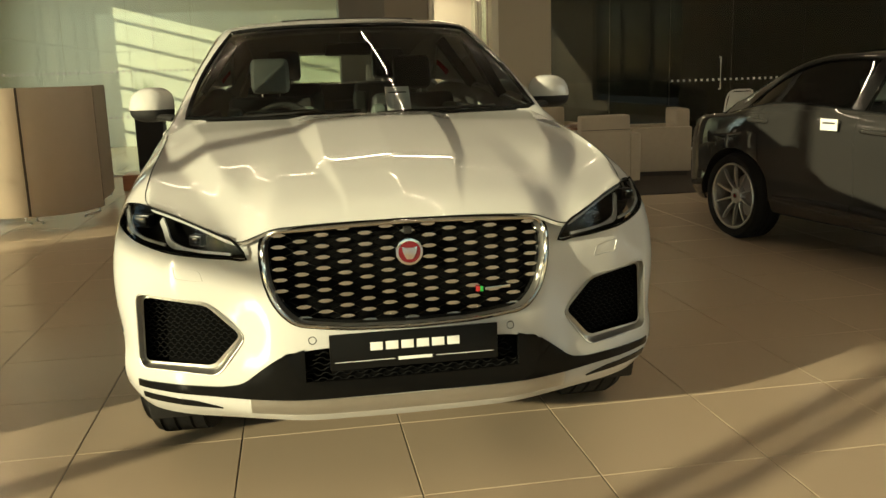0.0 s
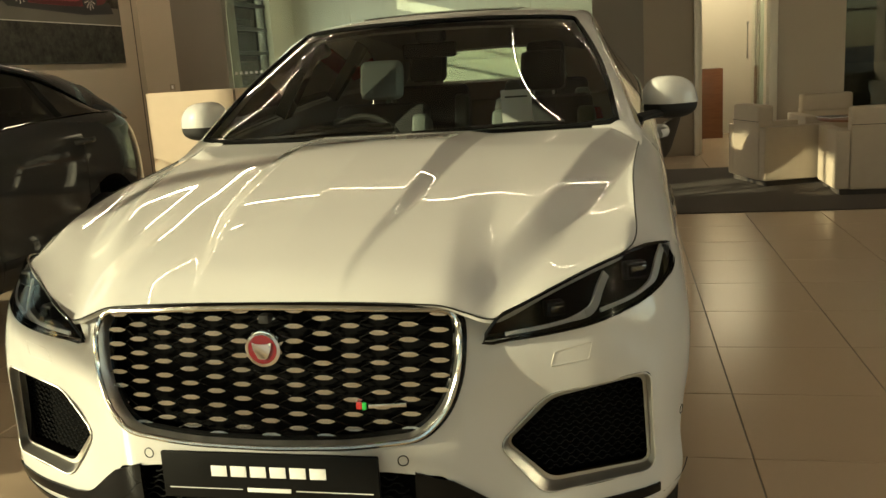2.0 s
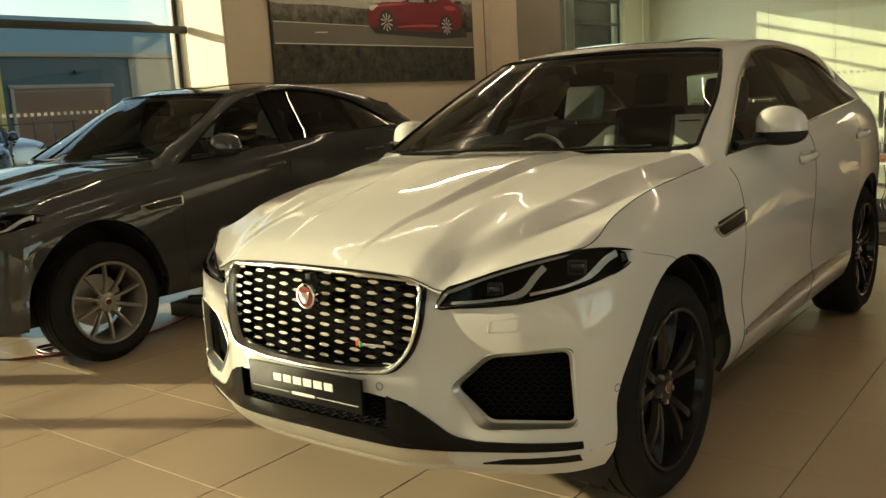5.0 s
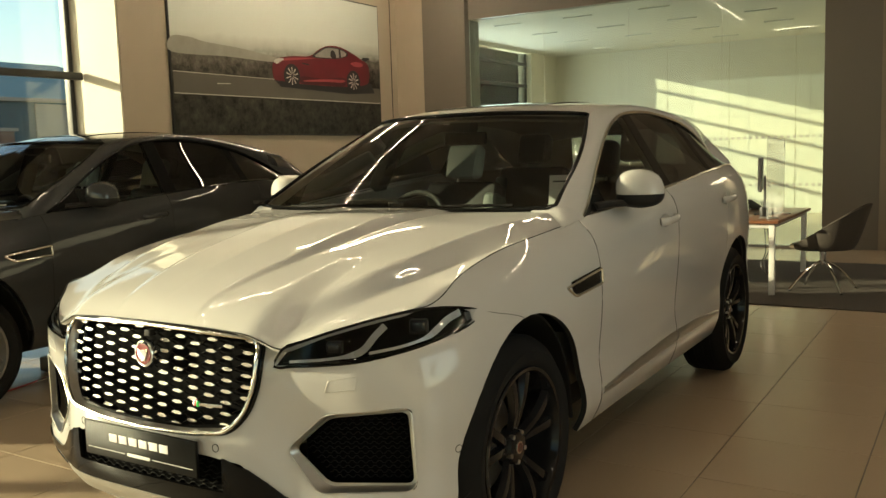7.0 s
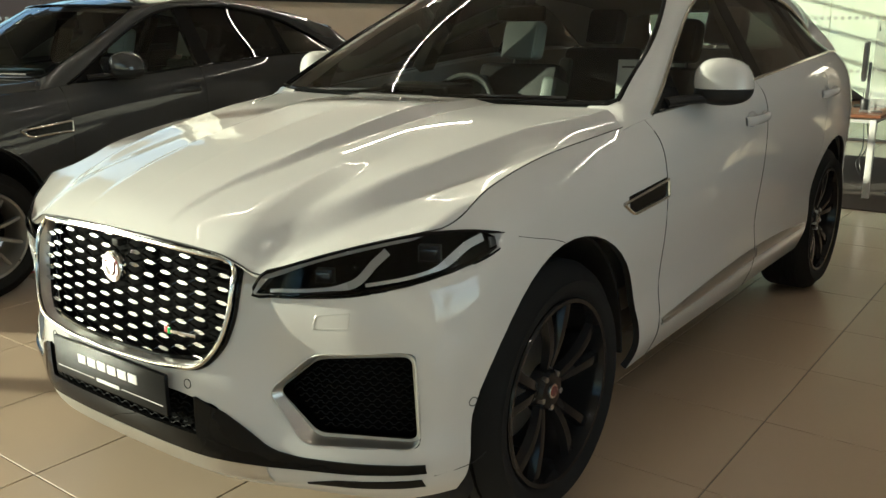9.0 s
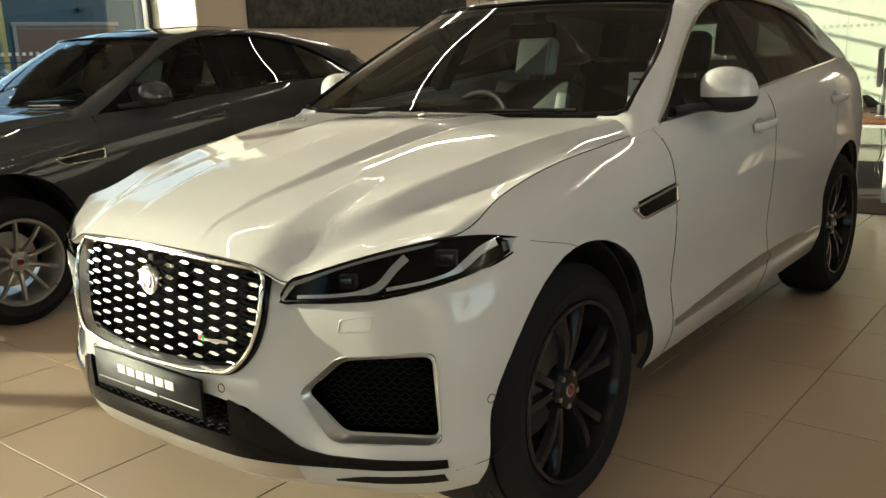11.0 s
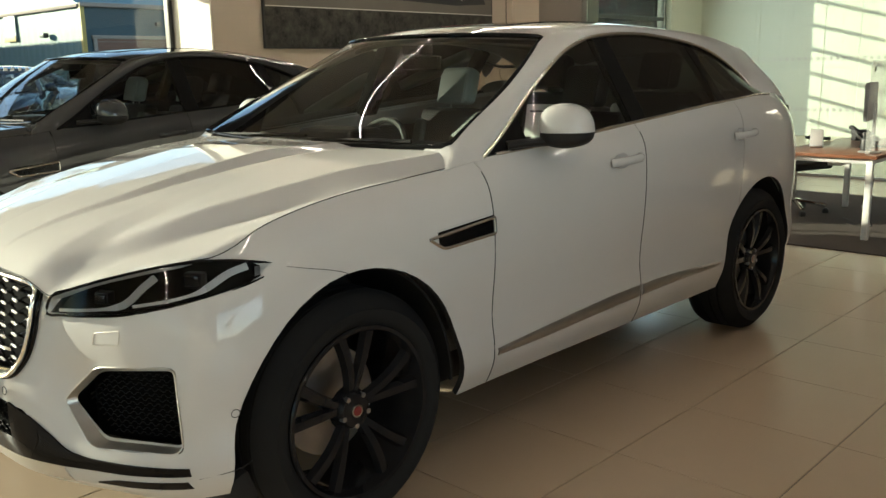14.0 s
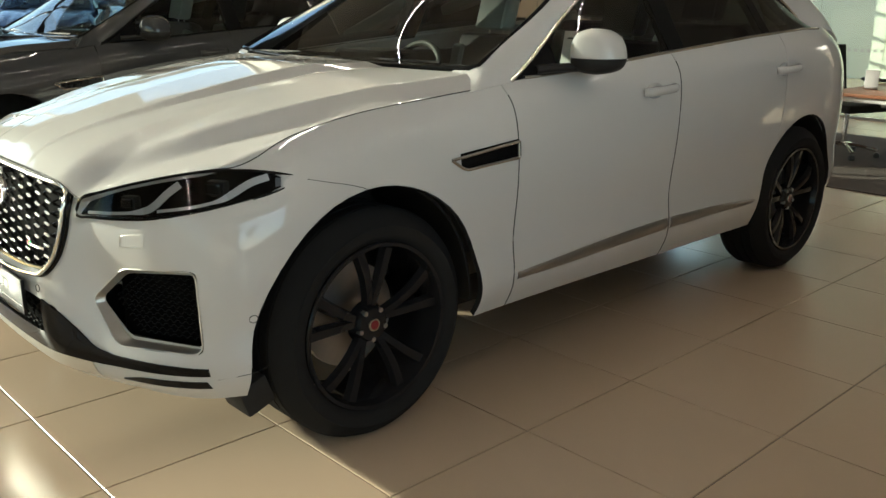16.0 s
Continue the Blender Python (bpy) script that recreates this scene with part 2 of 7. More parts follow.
def tile_material():
    m, nt, b = material("polished_porcelain_tile")
    tc = nt.nodes.new("ShaderNodeTexCoord")
    oi = nt.nodes.new("ShaderNodeObjectInfo")
    geo = nt.nodes.new("ShaderNodeNewGeometry")
    n1 = nt.nodes.new("ShaderNodeTexNoise")
    n1.inputs["Scale"].default_value, n1.inputs["Detail"].default_value = 1.6, 3
    nt.links.new(geo.outputs["Position"], n1.inputs["Vector"])
    n2 = nt.nodes.new("ShaderNodeTexNoise")
    n2.inputs["Scale"].default_value, n2.inputs["Detail"].default_value = 14, 4
    nt.links.new(geo.outputs["Position"], n2.inputs["Vector"])
    add = nt.nodes.new("ShaderNodeMath")
    add.operation = "MULTIPLY_ADD"
    nt.links.new(oi.outputs["Random"], add.inputs[0])
    add.inputs[1].default_value = 0.5
    nt.links.new(n1.outputs["Fac"], add.inputs[2])
    ramp = nt.nodes.new("ShaderNodeMapRange")
    ramp.inputs["From Min"].default_value, ramp.inputs["From Max"].default_value = 0.3, 1.2
    nt.links.new(add.outputs[0], ramp.inputs["Value"])
    mix = nt.nodes.new("ShaderNodeMix")
    mix.data_type = "RGBA"
    mix.inputs[6].default_value, mix.inputs[7].default_value = (0.445, 0.345, 0.245, 1), (0.465, 0.362, 0.26, 1)
    nt.links.new(ramp.outputs["Result"], mix.inputs[0])
    nt.links.new(mix.outputs[2], b.inputs["Base Color"])
    mr = nt.nodes.new("ShaderNodeMapRange")
    mr.inputs["To Min"].default_value, mr.inputs["To Max"].default_value = 0.19, 0.25
    nt.links.new(n2.outputs["Fac"], mr.inputs["Value"])
    nt.links.new(mr.outputs["Result"], b.inputs["Roughness"])
    return m


TILE = tile_material()


# ---------------------------------------------------------------- mesh helpers
def finish(bm, mat, sharp=35):
    me = bpy.data.meshes.new("mesh")
    bm.normal_update()
    bm.to_mesh(me)
    bm.free()
    for m in mat if isinstance(mat, (list, tuple)) else [mat]:
        me.materials.append(m)
    if sharp:
        me.shade_smooth()
        me.set_sharp_from_angle(angle=radians(sharp))
    return me


def part(name, bm, mat, parent=None, label="", sharp=35):
    """Links a bmesh as one mesh object, under a thing where a parent is given."""
    ob = new(name, finish(bm, mat, sharp))
    if parent is not None:
        ob.parent = parent
    return tagged(ob, label)


def thing(name, m, label, category, group="", kind=""):
    """An Empty at the base of a thing that has parts."""
    ob = new(name)
    ob.matrix_world = m
    ob.empty_display_size = 0.1
    return tagged(ob, label, category, group, kind)


def box(sx, sy, sz, at=(0, 0, 0), bevel=0.0, seg=2, bm=None, rot=None):
    """A box of that size centred at a place, its edges rounded."""
    b = bmesh.new()
    bmesh.ops.create_cube(b, size=1, matrix=Matrix.Diagonal((sx, sy, sz, 1)))
    if bevel:
        bmesh.ops.bevel(b, geom=b.edges[:], offset=bevel, segments=seg, profile=0.6, affect="EDGES", clamp_overlap=True)
    m = Matrix.Translation(at) @ (rot.to_4x4() if rot else Matrix.Identity(4))
    bmesh.ops.transform(b, matrix=m, verts=b.verts[:])
    return merge(bm, b)


def merge(bm, b):
    if bm is None:
        return b
    me = bpy.data.meshes.new("t")
    b.to_mesh(me)
    b.free()
    bm.from_mesh(me)
    bpy.data.meshes.remove(me)
    return bm


def cyl(r1, r2, p, q, seg=24, bm=None, bevel=0.0):
    """A round bar or cone from p to q."""
    p, q = Vector(p), Vector(q)
    b = bmesh.new()
    bmesh.ops.create_cone(b, cap_ends=True, segments=seg, radius1=r1, radius2=r2, depth=(q - p).length)
    if bevel:
        bmesh.ops.bevel(b, geom=[e for e in b.edges if len(e.link_faces) == 2 and any(len(f.verts) > 4 for f in e.link_faces)], offset=bevel, segments=2, profile=0.6, affect="EDGES", clamp_overlap=True)
    m = Matrix.Translation((p + q) / 2) @ (q - p).to_track_quat("Z", "Y").to_matrix().to_4x4()
    bmesh.ops.transform(b, matrix=m, verts=b.verts[:])
    return merge(bm, b)


def spline(points, n, closed=False):
    """n points along a Catmull-Rom curve through the points, evenly by chord length."""
    p = np.array(points, float)
    if closed:
        p = np.vstack([p[-1], p, p[0], p[1]])
    else:
        p = np.vstack([2 * p[0] - p[1], p, 2 * p[-1] - p[-2]])
    out = []
    for i in range(1, len(p) - 2):
        t = np.linspace(0, 1, 16, endpoint=False)[:, None]
        a, b, c, d = p[i - 1], p[i], p[i + 1], p[i + 2]
        out.append(0.5 * (2 * b + (c - a) * t + (2 * a - 5 * b + 4 * c - d) * t ** 2 + (3 * b - a - 3 * c + d) * t ** 3))
    out.append(p[-2][None])
    q = np.vstack(out)
    s = np.r_[0, np.cumsum(np.linalg.norm(np.diff(q, axis=0), axis=1))]
    g = np.linspace(0, s[-1], n + (1 if closed else 0))
    r = np.stack([np.interp(g, s, q[:, k]) for k in range(q.shape[1])], 1)
    return r[:-1] if closed else r


def tube(points, r, n=None, seg=8, closed=False, bm=None, flat=1.0):
    """A round bar swept along a curve."""
    pts = [Vector(v) for v in (spline(points, n, closed) if n else points)]
    b = bmesh.new()
    rings, up = [], Vector((0, 0, 1))
    for i, p in enumerate(pts):
        a = pts[i - 1] if (i or closed) else p
        c = pts[(i + 1) % len(pts)] if (i < len(pts) - 1 or closed) else p
        d = (c - a).normalized()
        side = d.cross(up)
        side = side.normalized() if side.length > 1e-3 else Vector((1, 0, 0))
        nrm = side.cross(d)
        rings.append([b.verts.new(p + side * math.cos(k * math.tau / seg) * r + nrm * math.sin(k * math.tau / seg) * r * flat) for k in range(seg)])
    m = len(rings)
    for i in range(m if closed else m - 1):
        for k in range(seg):
            b.faces.new((rings[i][k], rings[i][(k + 1) % seg], rings[(i + 1) % m][(k + 1) % seg], rings[(i + 1) % m][k]))
    if not closed:
        b.faces.new(rings[0][::-1])
        b.faces.new(rings[-1])
    bmesh.ops.recalc_face_normals(b, faces=b.faces[:])
    return merge(bm, b)


def grid(g, bm=None, closed_u=False, flip=False):
    """A sheet over an array of rows of points."""
    b = bmesh.new()
    g = np.asarray(g, float)
    v = [[b.verts.new(p) for p in row] for row in g]
    n, m = len(v), len(v[0])
    for i in range(n - (0 if closed_u else 1)):
        for j in range(m - 1):
            q = (v[i][j], v[(i + 1) % n][j], v[(i + 1) % n][j + 1], v[i][j + 1])
            b.faces.new(q[::-1] if flip else q)
    return merge(bm, b)


def thick(g, d, bm=None, caps=True):
    """A closed plate over an array of rows of points, d thick behind it (against its normal)."""
    g = np.asarray(g, float)
    du, dv = np.gradient(g, axis=0), np.gradient(g, axis=1)
    nrm = np.cross(du, dv)
    nrm /= np.maximum(np.linalg.norm(nrm, axis=2, keepdims=True), 1e-9)
    h = g - nrm * d
    b = bmesh.new()
    n, m = g.shape[:2]
    a = [[b.verts.new(p) for p in row] for row in g]
    c = [[b.verts.new(p) for p in row] for row in h]
    for i in range(n - 1):
        for j in range(m - 1):
            b.faces.new((a[i][j], a[i + 1][j], a[i + 1][j + 1], a[i][j + 1]))
            b.faces.new((c[i][j], c[i][j + 1], c[i + 1][j + 1], c[i + 1][j]))
    for i in range(n - 1):
        b.faces.new((a[i][0], c[i][0], c[i + 1][0], a[i + 1][0]))
        b.faces.new((a[i][m - 1], a[i + 1][m - 1], c[i + 1][m - 1], c[i][m - 1]))
    for j in range(m - 1):
        b.faces.new((a[0][j], a[0][j + 1], c[0][j + 1], c[0][j]))
        b.faces.new((a[n - 1][j], c[n - 1][j], c[n - 1][j + 1], a[n - 1][j + 1]))
    bmesh.ops.recalc_face_normals(b, faces=b.faces[:])
    return merge(bm, b)


def prism(outline, d, at=Matrix.Identity(4), bm=None, bevel=0.0):
    """An outline in its own xy plane, extruded by d along its z, laid at a pose."""
    b = bmesh.new()
    lo = [b.verts.new((x, y, 0)) for x, y in outline]
    hi = [b.verts.new((x, y, d)) for x, y in outline]
    n = len(lo)
    b.faces.new(lo[::-1])
    b.faces.new(hi)
    for i in range(n):
        b.faces.new((lo[i], lo[(i + 1) % n], hi[(i + 1) % n], hi[i]))
    if bevel:
        bmesh.ops.bevel(b, geom=[e for e in b.edges if abs(e.verts[0].co.z - e.verts[1].co.z) < 1e-6], offset=bevel, segments=2, profile=0.6, affect="EDGES", clamp_overlap=True)
    bmesh.ops.recalc_face_normals(b, faces=b.faces[:])
    bmesh.ops.transform(b, matrix=at, verts=b.verts[:])
    return merge(bm, b)


def rounded(points, r, seg=5):
    """A polygon with rounded corners; r is one radius or one for each corner."""
    out, n = [], len(points)
    for i in range(n):
        p, a, c = (Vector(points[k % n]) for k in (i, i - 1, i + 1))
        rr = r[i] if isinstance(r, (list, tuple)) else r
        u, w = (a - p), (c - p)
        k = min(rr, u.length * 0.45, w.length * 0.45)
        s, e = p + u.normalized() * k, p + w.normalized() * k
        for j in range(seg + 1):
            t = j / seg
            out.append(tuple(s * (1 - t) ** 2 + p * 2 * t * (1 - t) + e * t * t))
    return out


def boolean(ob, cutter_bm, op="DIFFERENCE", mat=None):
    """Cuts a mesh object by a bmesh for good."""
    me = bpy.data.meshes.new("cutter")
    bmesh.ops.recalc_face_normals(cutter_bm, faces=cutter_bm.faces[:])
    cutter_bm.to_mesh(me)
    cutter_bm.free()
    if mat:
        me.materials.append(mat)
    cut = new("cutter", me)
    mod = ob.modifiers.new("cut", "BOOLEAN")
    mod.object, mod.operation, mod.solver, mod.material_mode = cut, op, "EXACT", "TRANSFER"
    bpy.context.view_layer.update()
    cut.matrix_world = ob.matrix_world.copy()
    bpy.context.view_layer.update()
    made = bpy.data.meshes.new_from_object(ob.evaluated_get(bpy.context.evaluated_depsgraph_get()))
    ob.modifiers.remove(mod)
    old = ob.data
    ob.data = made
    bpy.data.meshes.remove(old)
    bpy.data.objects.remove(cut)
    bpy.data.meshes.remove(me)
    made.shade_smooth()
    made.set_sharp_from_angle(angle=radians(35))
    return ob


def smooth(x):
    x = np.clip(x, 0, 1)
    return x * x * (3 - 2 * x)


def wall(name, sx, sy, sz, at, mat, label="", cat="wall", bevel=0.0):
    ob = part(name, box(sx, sy, sz, at, bevel), mat, sharp=30)
    return tagged(ob, label, cat, kind="structure")


# ---------------------------------------------------------------- the showroom
TILE_STEP, TX, TY = 0.605, 1.225, -0.215
tagged(part("ground", box(400, 400, 0.3, (-60, 0, -0.18)), ASPHALT, sharp=0), "grey asphalt ground of the car park", "ground", kind="structure")
floor = tagged(part("floor", box(17.0, 25.8, 0.03, (0.95, 3.6, -0.0195)), GROUT, sharp=0), "beige polished porcelain tiles with thin grey joints", "floor", kind="structure")
wall("carpet", 11.0, 3.05, 0.012, (3.6, 6.76, 0.003), CARPET, "dark brown carpet laid flush with the tiles", "carpet")
# left: window reveal, picture wall, glazed front
CEIL = 4.7
wall("wall_west", 0.92, 5.70, CEIL, (-6.66, 6.91, CEIL / 2), WALL_BEIGE, "beige panelled wall with a large picture")
wall("reveal_panel", 0.86, 0.02, CEIL, (-6.64, 4.05, CEIL / 2), WALL_WHITE, "cream painted window reveal in the sun")
wall("wall_west_end", 0.56, 0.30, CEIL, (-5.92, 9.76, CEIL / 2), WALL_BEIGE, "beige wall panel")
wall("panel_seam", 0.006, 0.012, CEIL, (-6.193, 9.44, CEIL / 2), FRAME_DARK, "dark joint between wall panels", "trim")
wall("column_grey", 0.80, 0.46, CEIL, (-5.26, 9.83, CEIL / 2), WALL_GREY, "dark taupe clad column", "column", 0.004)
wall("column_dark", 0.67, 0.5, CEIL, (0.775, 9.95, CEIL / 2), WALL_GREY, "dark taupe clad column", "column", 0.004)
wall("column_light", 0.655, 0.5, CEIL, (1.4325, 9.955, CEIL / 2), WALL_TAUPE, "taupe clad column", "column", 0.004)
wall("wall_north_1", 0.82, 0.2, CEIL, (3.23, 9.80, CEIL / 2), WALL_BEIGE, "beige plastered wall")
wall("wall_north_lintel", 1.06, 0.2, CEIL - 2.72, (2.29, 9.80, (CEIL + 2.72) / 2), WALL_BEIGE, "beige wall over the doorway")
wall("wall_north_bulkhead", 5.30, 0.25, CEIL - 3.52, (-2.21, 9.85, (CEIL + 3.52) / 2), WALL_GREY, "dark bulkhead over the glass partition")
wall("wall_north_over_glass", 5.8, 0.2, CEIL - 2.72, (6.54, 9.80, (CEIL + 2.72) / 2), WALL_BEIGE, "beige wall over the glass office front")
wall("wall_north_low", 1.96, 0.12, 1.11, (4.62, 9.92, 0.555), WALL_BEIGE, "low beige wall under the office glass")
# east and south sides close the room
wall("wall_east", 0.3, 9.0, CEIL, (9.6, 6.4, CEIL / 2), WALL_BEIGE, "beige plastered wall")
wall("wall_east_low", 0.3, 6.6, 0.3, (9.6, -1.4, 0.15), WALL_BEIGE, "beige plastered wall")
wall("wall_east_head", 0.3, 6.6, 0.9, (9.6, -1.4, CEIL - 0.45), WALL_BEIGE, "beige plastered wall")
wall("wall_east_end", 0.3, 6.4, CEIL, (9.6, -7.9, CEIL / 2), WALL_BEIGE, "beige plastered wall")


# Unseen window, added together with its lamp to fill the car flanks.
def window_east():
    w = thing("window_3", pose(9.6, -1.4, 0), "unseen side window added to let in fill light", "window", kind="structure")
    for y in (-3.2, -1.1, 1.1, 3.2):
        part("mullion", box(0.10, 0.07, CEIL - 1.4, (0, y, 0.5 + (CEIL - 1.4) / 2), 0.006), FRAME_DARK, w)
    part("pane", box(0.012, 6.4, CEIL - 1.4, (0.03, 0, 0.5 + (CEIL - 1.4) / 2)), CLEAR, w).visible_shadow = False


window_east()
# Fill lamp for flank and floor, just outside the added east window.
area_lamp("sky_through_window_3", look((9.74, -1.4, 2.25), (1.5, -1.4, 2.25)), 6.2, 2.8, 62, (0.93, 0.94, 0.90))
area_lamp("sky_through_window_2", look((-6.1, 12.16, 2.0), (0, 12.16, 1.5)), 4.4, 2.6, 75, (0.90, 0.95, 1.0))
wall("wall_south_low", 17.0, 0.3, 0.3, (1.2, -11.0, 0.15), WALL_GREY, "low dark taupe wall under the window front")
wall("wall_south_head", 17.0, 0.3, 0.9, (1.2, -11.0, CEIL - 0.45), WALL_GREY, "dark taupe wall over the window front")


def window_south():
    w = thing("window_4", pose(1.2, -11.0, 0), "long window front with dark mullions", "window", kind="structure")
    for k in range(9):
        part("mullion", box(0.07, 0.12, CEIL - 1.2, (-8.4 + 2.1 * k, 0, 0.3 + (CEIL - 1.2) / 2), 0.006), FRAME_DARK, w)
    part("rail", box(16.8, 0.08, 0.08, (0, 0, 2.44), 0.008), FRAME_DARK, w)
    part("pane", box(16.8, 0.012, CEIL - 1.2, (0, -0.03, 0.3 + (CEIL - 1.2) / 2)), CLEAR, w).visible_shadow = False


window_south()
# Panel and band are unseen; both are added to block sun from armchairs.
wall("wall_west_pier", 0.16, 1.2, 3.52, (-7.22, -0.20, 1.76), WALL_GREY, "unseen dark panel added to keep sun off the armchairs")
wall("wall_west_spandrel", 0.16, 3.4, 1.3, (-7.22, 0.4, 3.62), WALL_GREY, "unseen dark band added to keep sun off armchairs and back wall")
wall("ceiling", 17.0, 21.2, 0.2, (1.2, -0.5, CEIL + 0.1), DARK_CEILING, "dark grey showroom ceiling", "ceiling")
wall("roof_edge", 0.9, 14.9, 0.9, (-7.25, -3.4, CEIL - 0.15), FRAME_DARK, "dark window head", "trim")


def window_west():
    w = thing("window_1", pose(-7.08, -3.4, 0), "tall showroom window with dark mullions", "window", kind="structure")
    for y, d in ((4.0, 0.06), (0.9, 0.06), (-2.89, 0.16), (-3.655, 0.10), (-5.32, 0.08), (-5.49, 0.08), (-7.6, 0.06), (-9.2, 0.06), (-10.8, 0.06)):
        part("mullion", box(0.10, d, 4.3, (0, y + 3.4, 2.15), 0.006), FRAME_DARK, w)
    part("rail", box(0.07, 14.6, 0.085, (0.21, 0.12, 2.44), 0.012), FRAME_DARK, w, "dark horizontal rail")
    part("window_sill", box(0.18, 14.8, 0.06, (0, 0, 0.03), 0.006), FRAME_DARK, w)
    pane = part("pane", box(0.012, 14.8, 4.2, (-0.03, 0, 2.15)), CLEAR, w, "clear window glass")
    pane.visible_shadow = False
    dot = box(0.003, 0.035, 0.035)
    first = None
    for k in range(190):
        if first is None:
            ob = part("manifestation_dot", dot, WHITE_PLASTIC, w, "", 0)
            first = ob.data
        else:
            ob = new("manifestation_dot", first)
            ob.parent = w
        ob.matrix_local = Matrix.Translation((-0.018, 7.3 - 0.075 * (k % 110), 1.525) if k < 110 else (-0.018, 0.4 - 0.075 * ((k - 110) % 40), 1.28 if k < 150 else 1.98))


window_west()


def glass_partition():
    p = thing("glass_partition", pose(-2.2, 9.75, 0), "clear glass partition with rows of square dots", "partition", kind="structure")
    xs = (-2.66, -1.35, 0.0, 1.33, 2.64)
    for a, b in zip(xs, xs[1:]):
        part("pane", box(b - a - 0.006, 0.012, 3.52, ((a + b) / 2, 0, 1.76)), PARTITION, p).visible_shadow = False
    for x in xs[1:-1]:
        part("joint", box(0.005, 0.014, 3.5, (x, 0, 1.75)), ACRYLIC, p)
    part("floor_channel", box(5.3, 0.05, 0.03, (0, 0, 0.016), 0.003), STEEL, p)
    first = None
    for z in (1.49, 0.85):
        for k in range(66):
            if first is None:
                ob = part("manifestation_dot", box(0.04, 0.003, 0.04), DOT_FILM, p, "", 0)
                first = ob.data
            else:
                ob = new("manifestation_dot", first)
                ob.parent = p
            ob.matrix_local = Matrix.Translation((-2.6 + 0.08 * k, -0.009, z))


glass_partition()
# the bright office behind the partition
wall("office_wall_north", 7.5, 0.2, 3.52, (-2.55, 16.15, 1.76), WALL_WHITE, "cream wall with faint vertical joints")
for k, x in enumerate((-4.9, -3.6, -2.3, -1.0, 0.3)):
    wall("wall_joint_%d" % (k + 1), 0.008, 0.006, 3.5, (x, 16.048, 1.75), WALL_BEIGE, "thin wall joint", "trim")
wall("office_ceiling", 7.5, 6.35, 0.12, (-2.55, 13.05, 3.58), CEILING, "white office ceiling", "ceiling")
wall("office_wall_east", 0.2, 6.1, 3.52, (1.2, 13.15, 1.76), WALL_WHITE, "cream office wall")
wall("office_wall_west", 0.3, 1.35, 3.52, (-6.35, 15.43, 1.76), WALL_WHITE, "cream office wall beside the louvred window")
wall("office_wall_west_low", 0.3, 4.9, 0.5, (-6.35, 12.31, 0.25), WALL_WHITE, "low wall under the louvred window")


def window_louvre():
    w = thing("window_2", pose(-6.35, 12.31, 0), "window with dark horizontal louvre bars", "window", kind="structure")
    for z in np.arange(0.51, 3.4, 0.46):
        part("louvre", box(0.05, 4.88, 0.07, (0.03, 0, z), 0.01), FRAME_DARK, w)
    for y in (-2.42, 2.40):
        part("mullion", box(0.12, 0.09, 3.0, (-0.03, y, 2.01), 0.008), FRAME_DARK, w)
    part("pane", box(0.01, 4.8, 3.0, (-0.08, 0, 2.01)), CLEAR, w).visible_shadow = False


window_louvre()


def ceiling_slot(x, y, sx, sy, z):
    ob = part("ceiling_vent", box(sx, sy, 0.02, (0, 0, 0), 0.004), WHITE_METAL, sharp=30)
    ob.location = (x, y, z)
    tagged(ob, "thin white ceiling air slot", "vent", "office ceiling slots")


for i in range(5):
    for j in range(4):
        ceiling_slot(-4.6 + i * 1.25, 10.6 + j * 1.45, 0.5, 0.035, 3.512)
# corridor behind the doorway
wall("corridor_wall_west", 0.12, 3.0, 2.75, (1.82, 11.4, 1.375), WALL_WHITE, "cream corridor wall")
wall("corridor_wall_north", 1.5, 0.12, 2.75, (2.5, 12.9, 1.375), WALL_WHITE, "cream corridor wall")
wall("corridor_ceiling", 1.8, 3.2, 0.1, (2.4, 11.45, 2.80), CEILING, "white corridor ceiling", "ceiling")


# Added glowing panel brightens the corridor; no such fixture is known.
cl = thing("ceiling_panel_light", pose(2.45, 11.45, 2.745), "added glowing ceiling panel that brightens the corridor", "light")
part("frame", box(1.16, 2.46, 0.02, (0, 0, -0.004), 0.004), WHITE_METAL, cl)
part("diffuser", box(1.10, 2.40, 0.006, (0, 0, -0.016), 0.001), glow("soft_panel_light", (1.0, 0.86, 0.62), 2.4), cl)


def doorway():
    d = thing("door_1", pose(2.29, 9.72, 0), "open glazed door in a pale frame", "door", kind="structure")
    for x in (-0.50, 0.47):
        part("jamb", box(0.10 if x > 0 else 0.05, 0.26, 2.72, (x, 0.06, 1.36), 0.006), WALL_WHITE, d)
    part("head", box(1.04, 0.26, 0.06, (0, 0.06, 2.70), 0.006), WALL_WHITE, d)
    part("leaf", box(0.045, 0.90, 2.6, (0.36, 0.62, 1.31), 0.004), PARTITION, d, "glass door leaf standing open")
    part("door_handle", tube([(0.30, 0.95, 1.25), (0.28, 0.95, 1.25), (0.28, 0.95, 1.75), (0.30, 0.95, 1.75)], 0.012, None, 8), STEEL, d, "tall steel pull handle")


doorway()


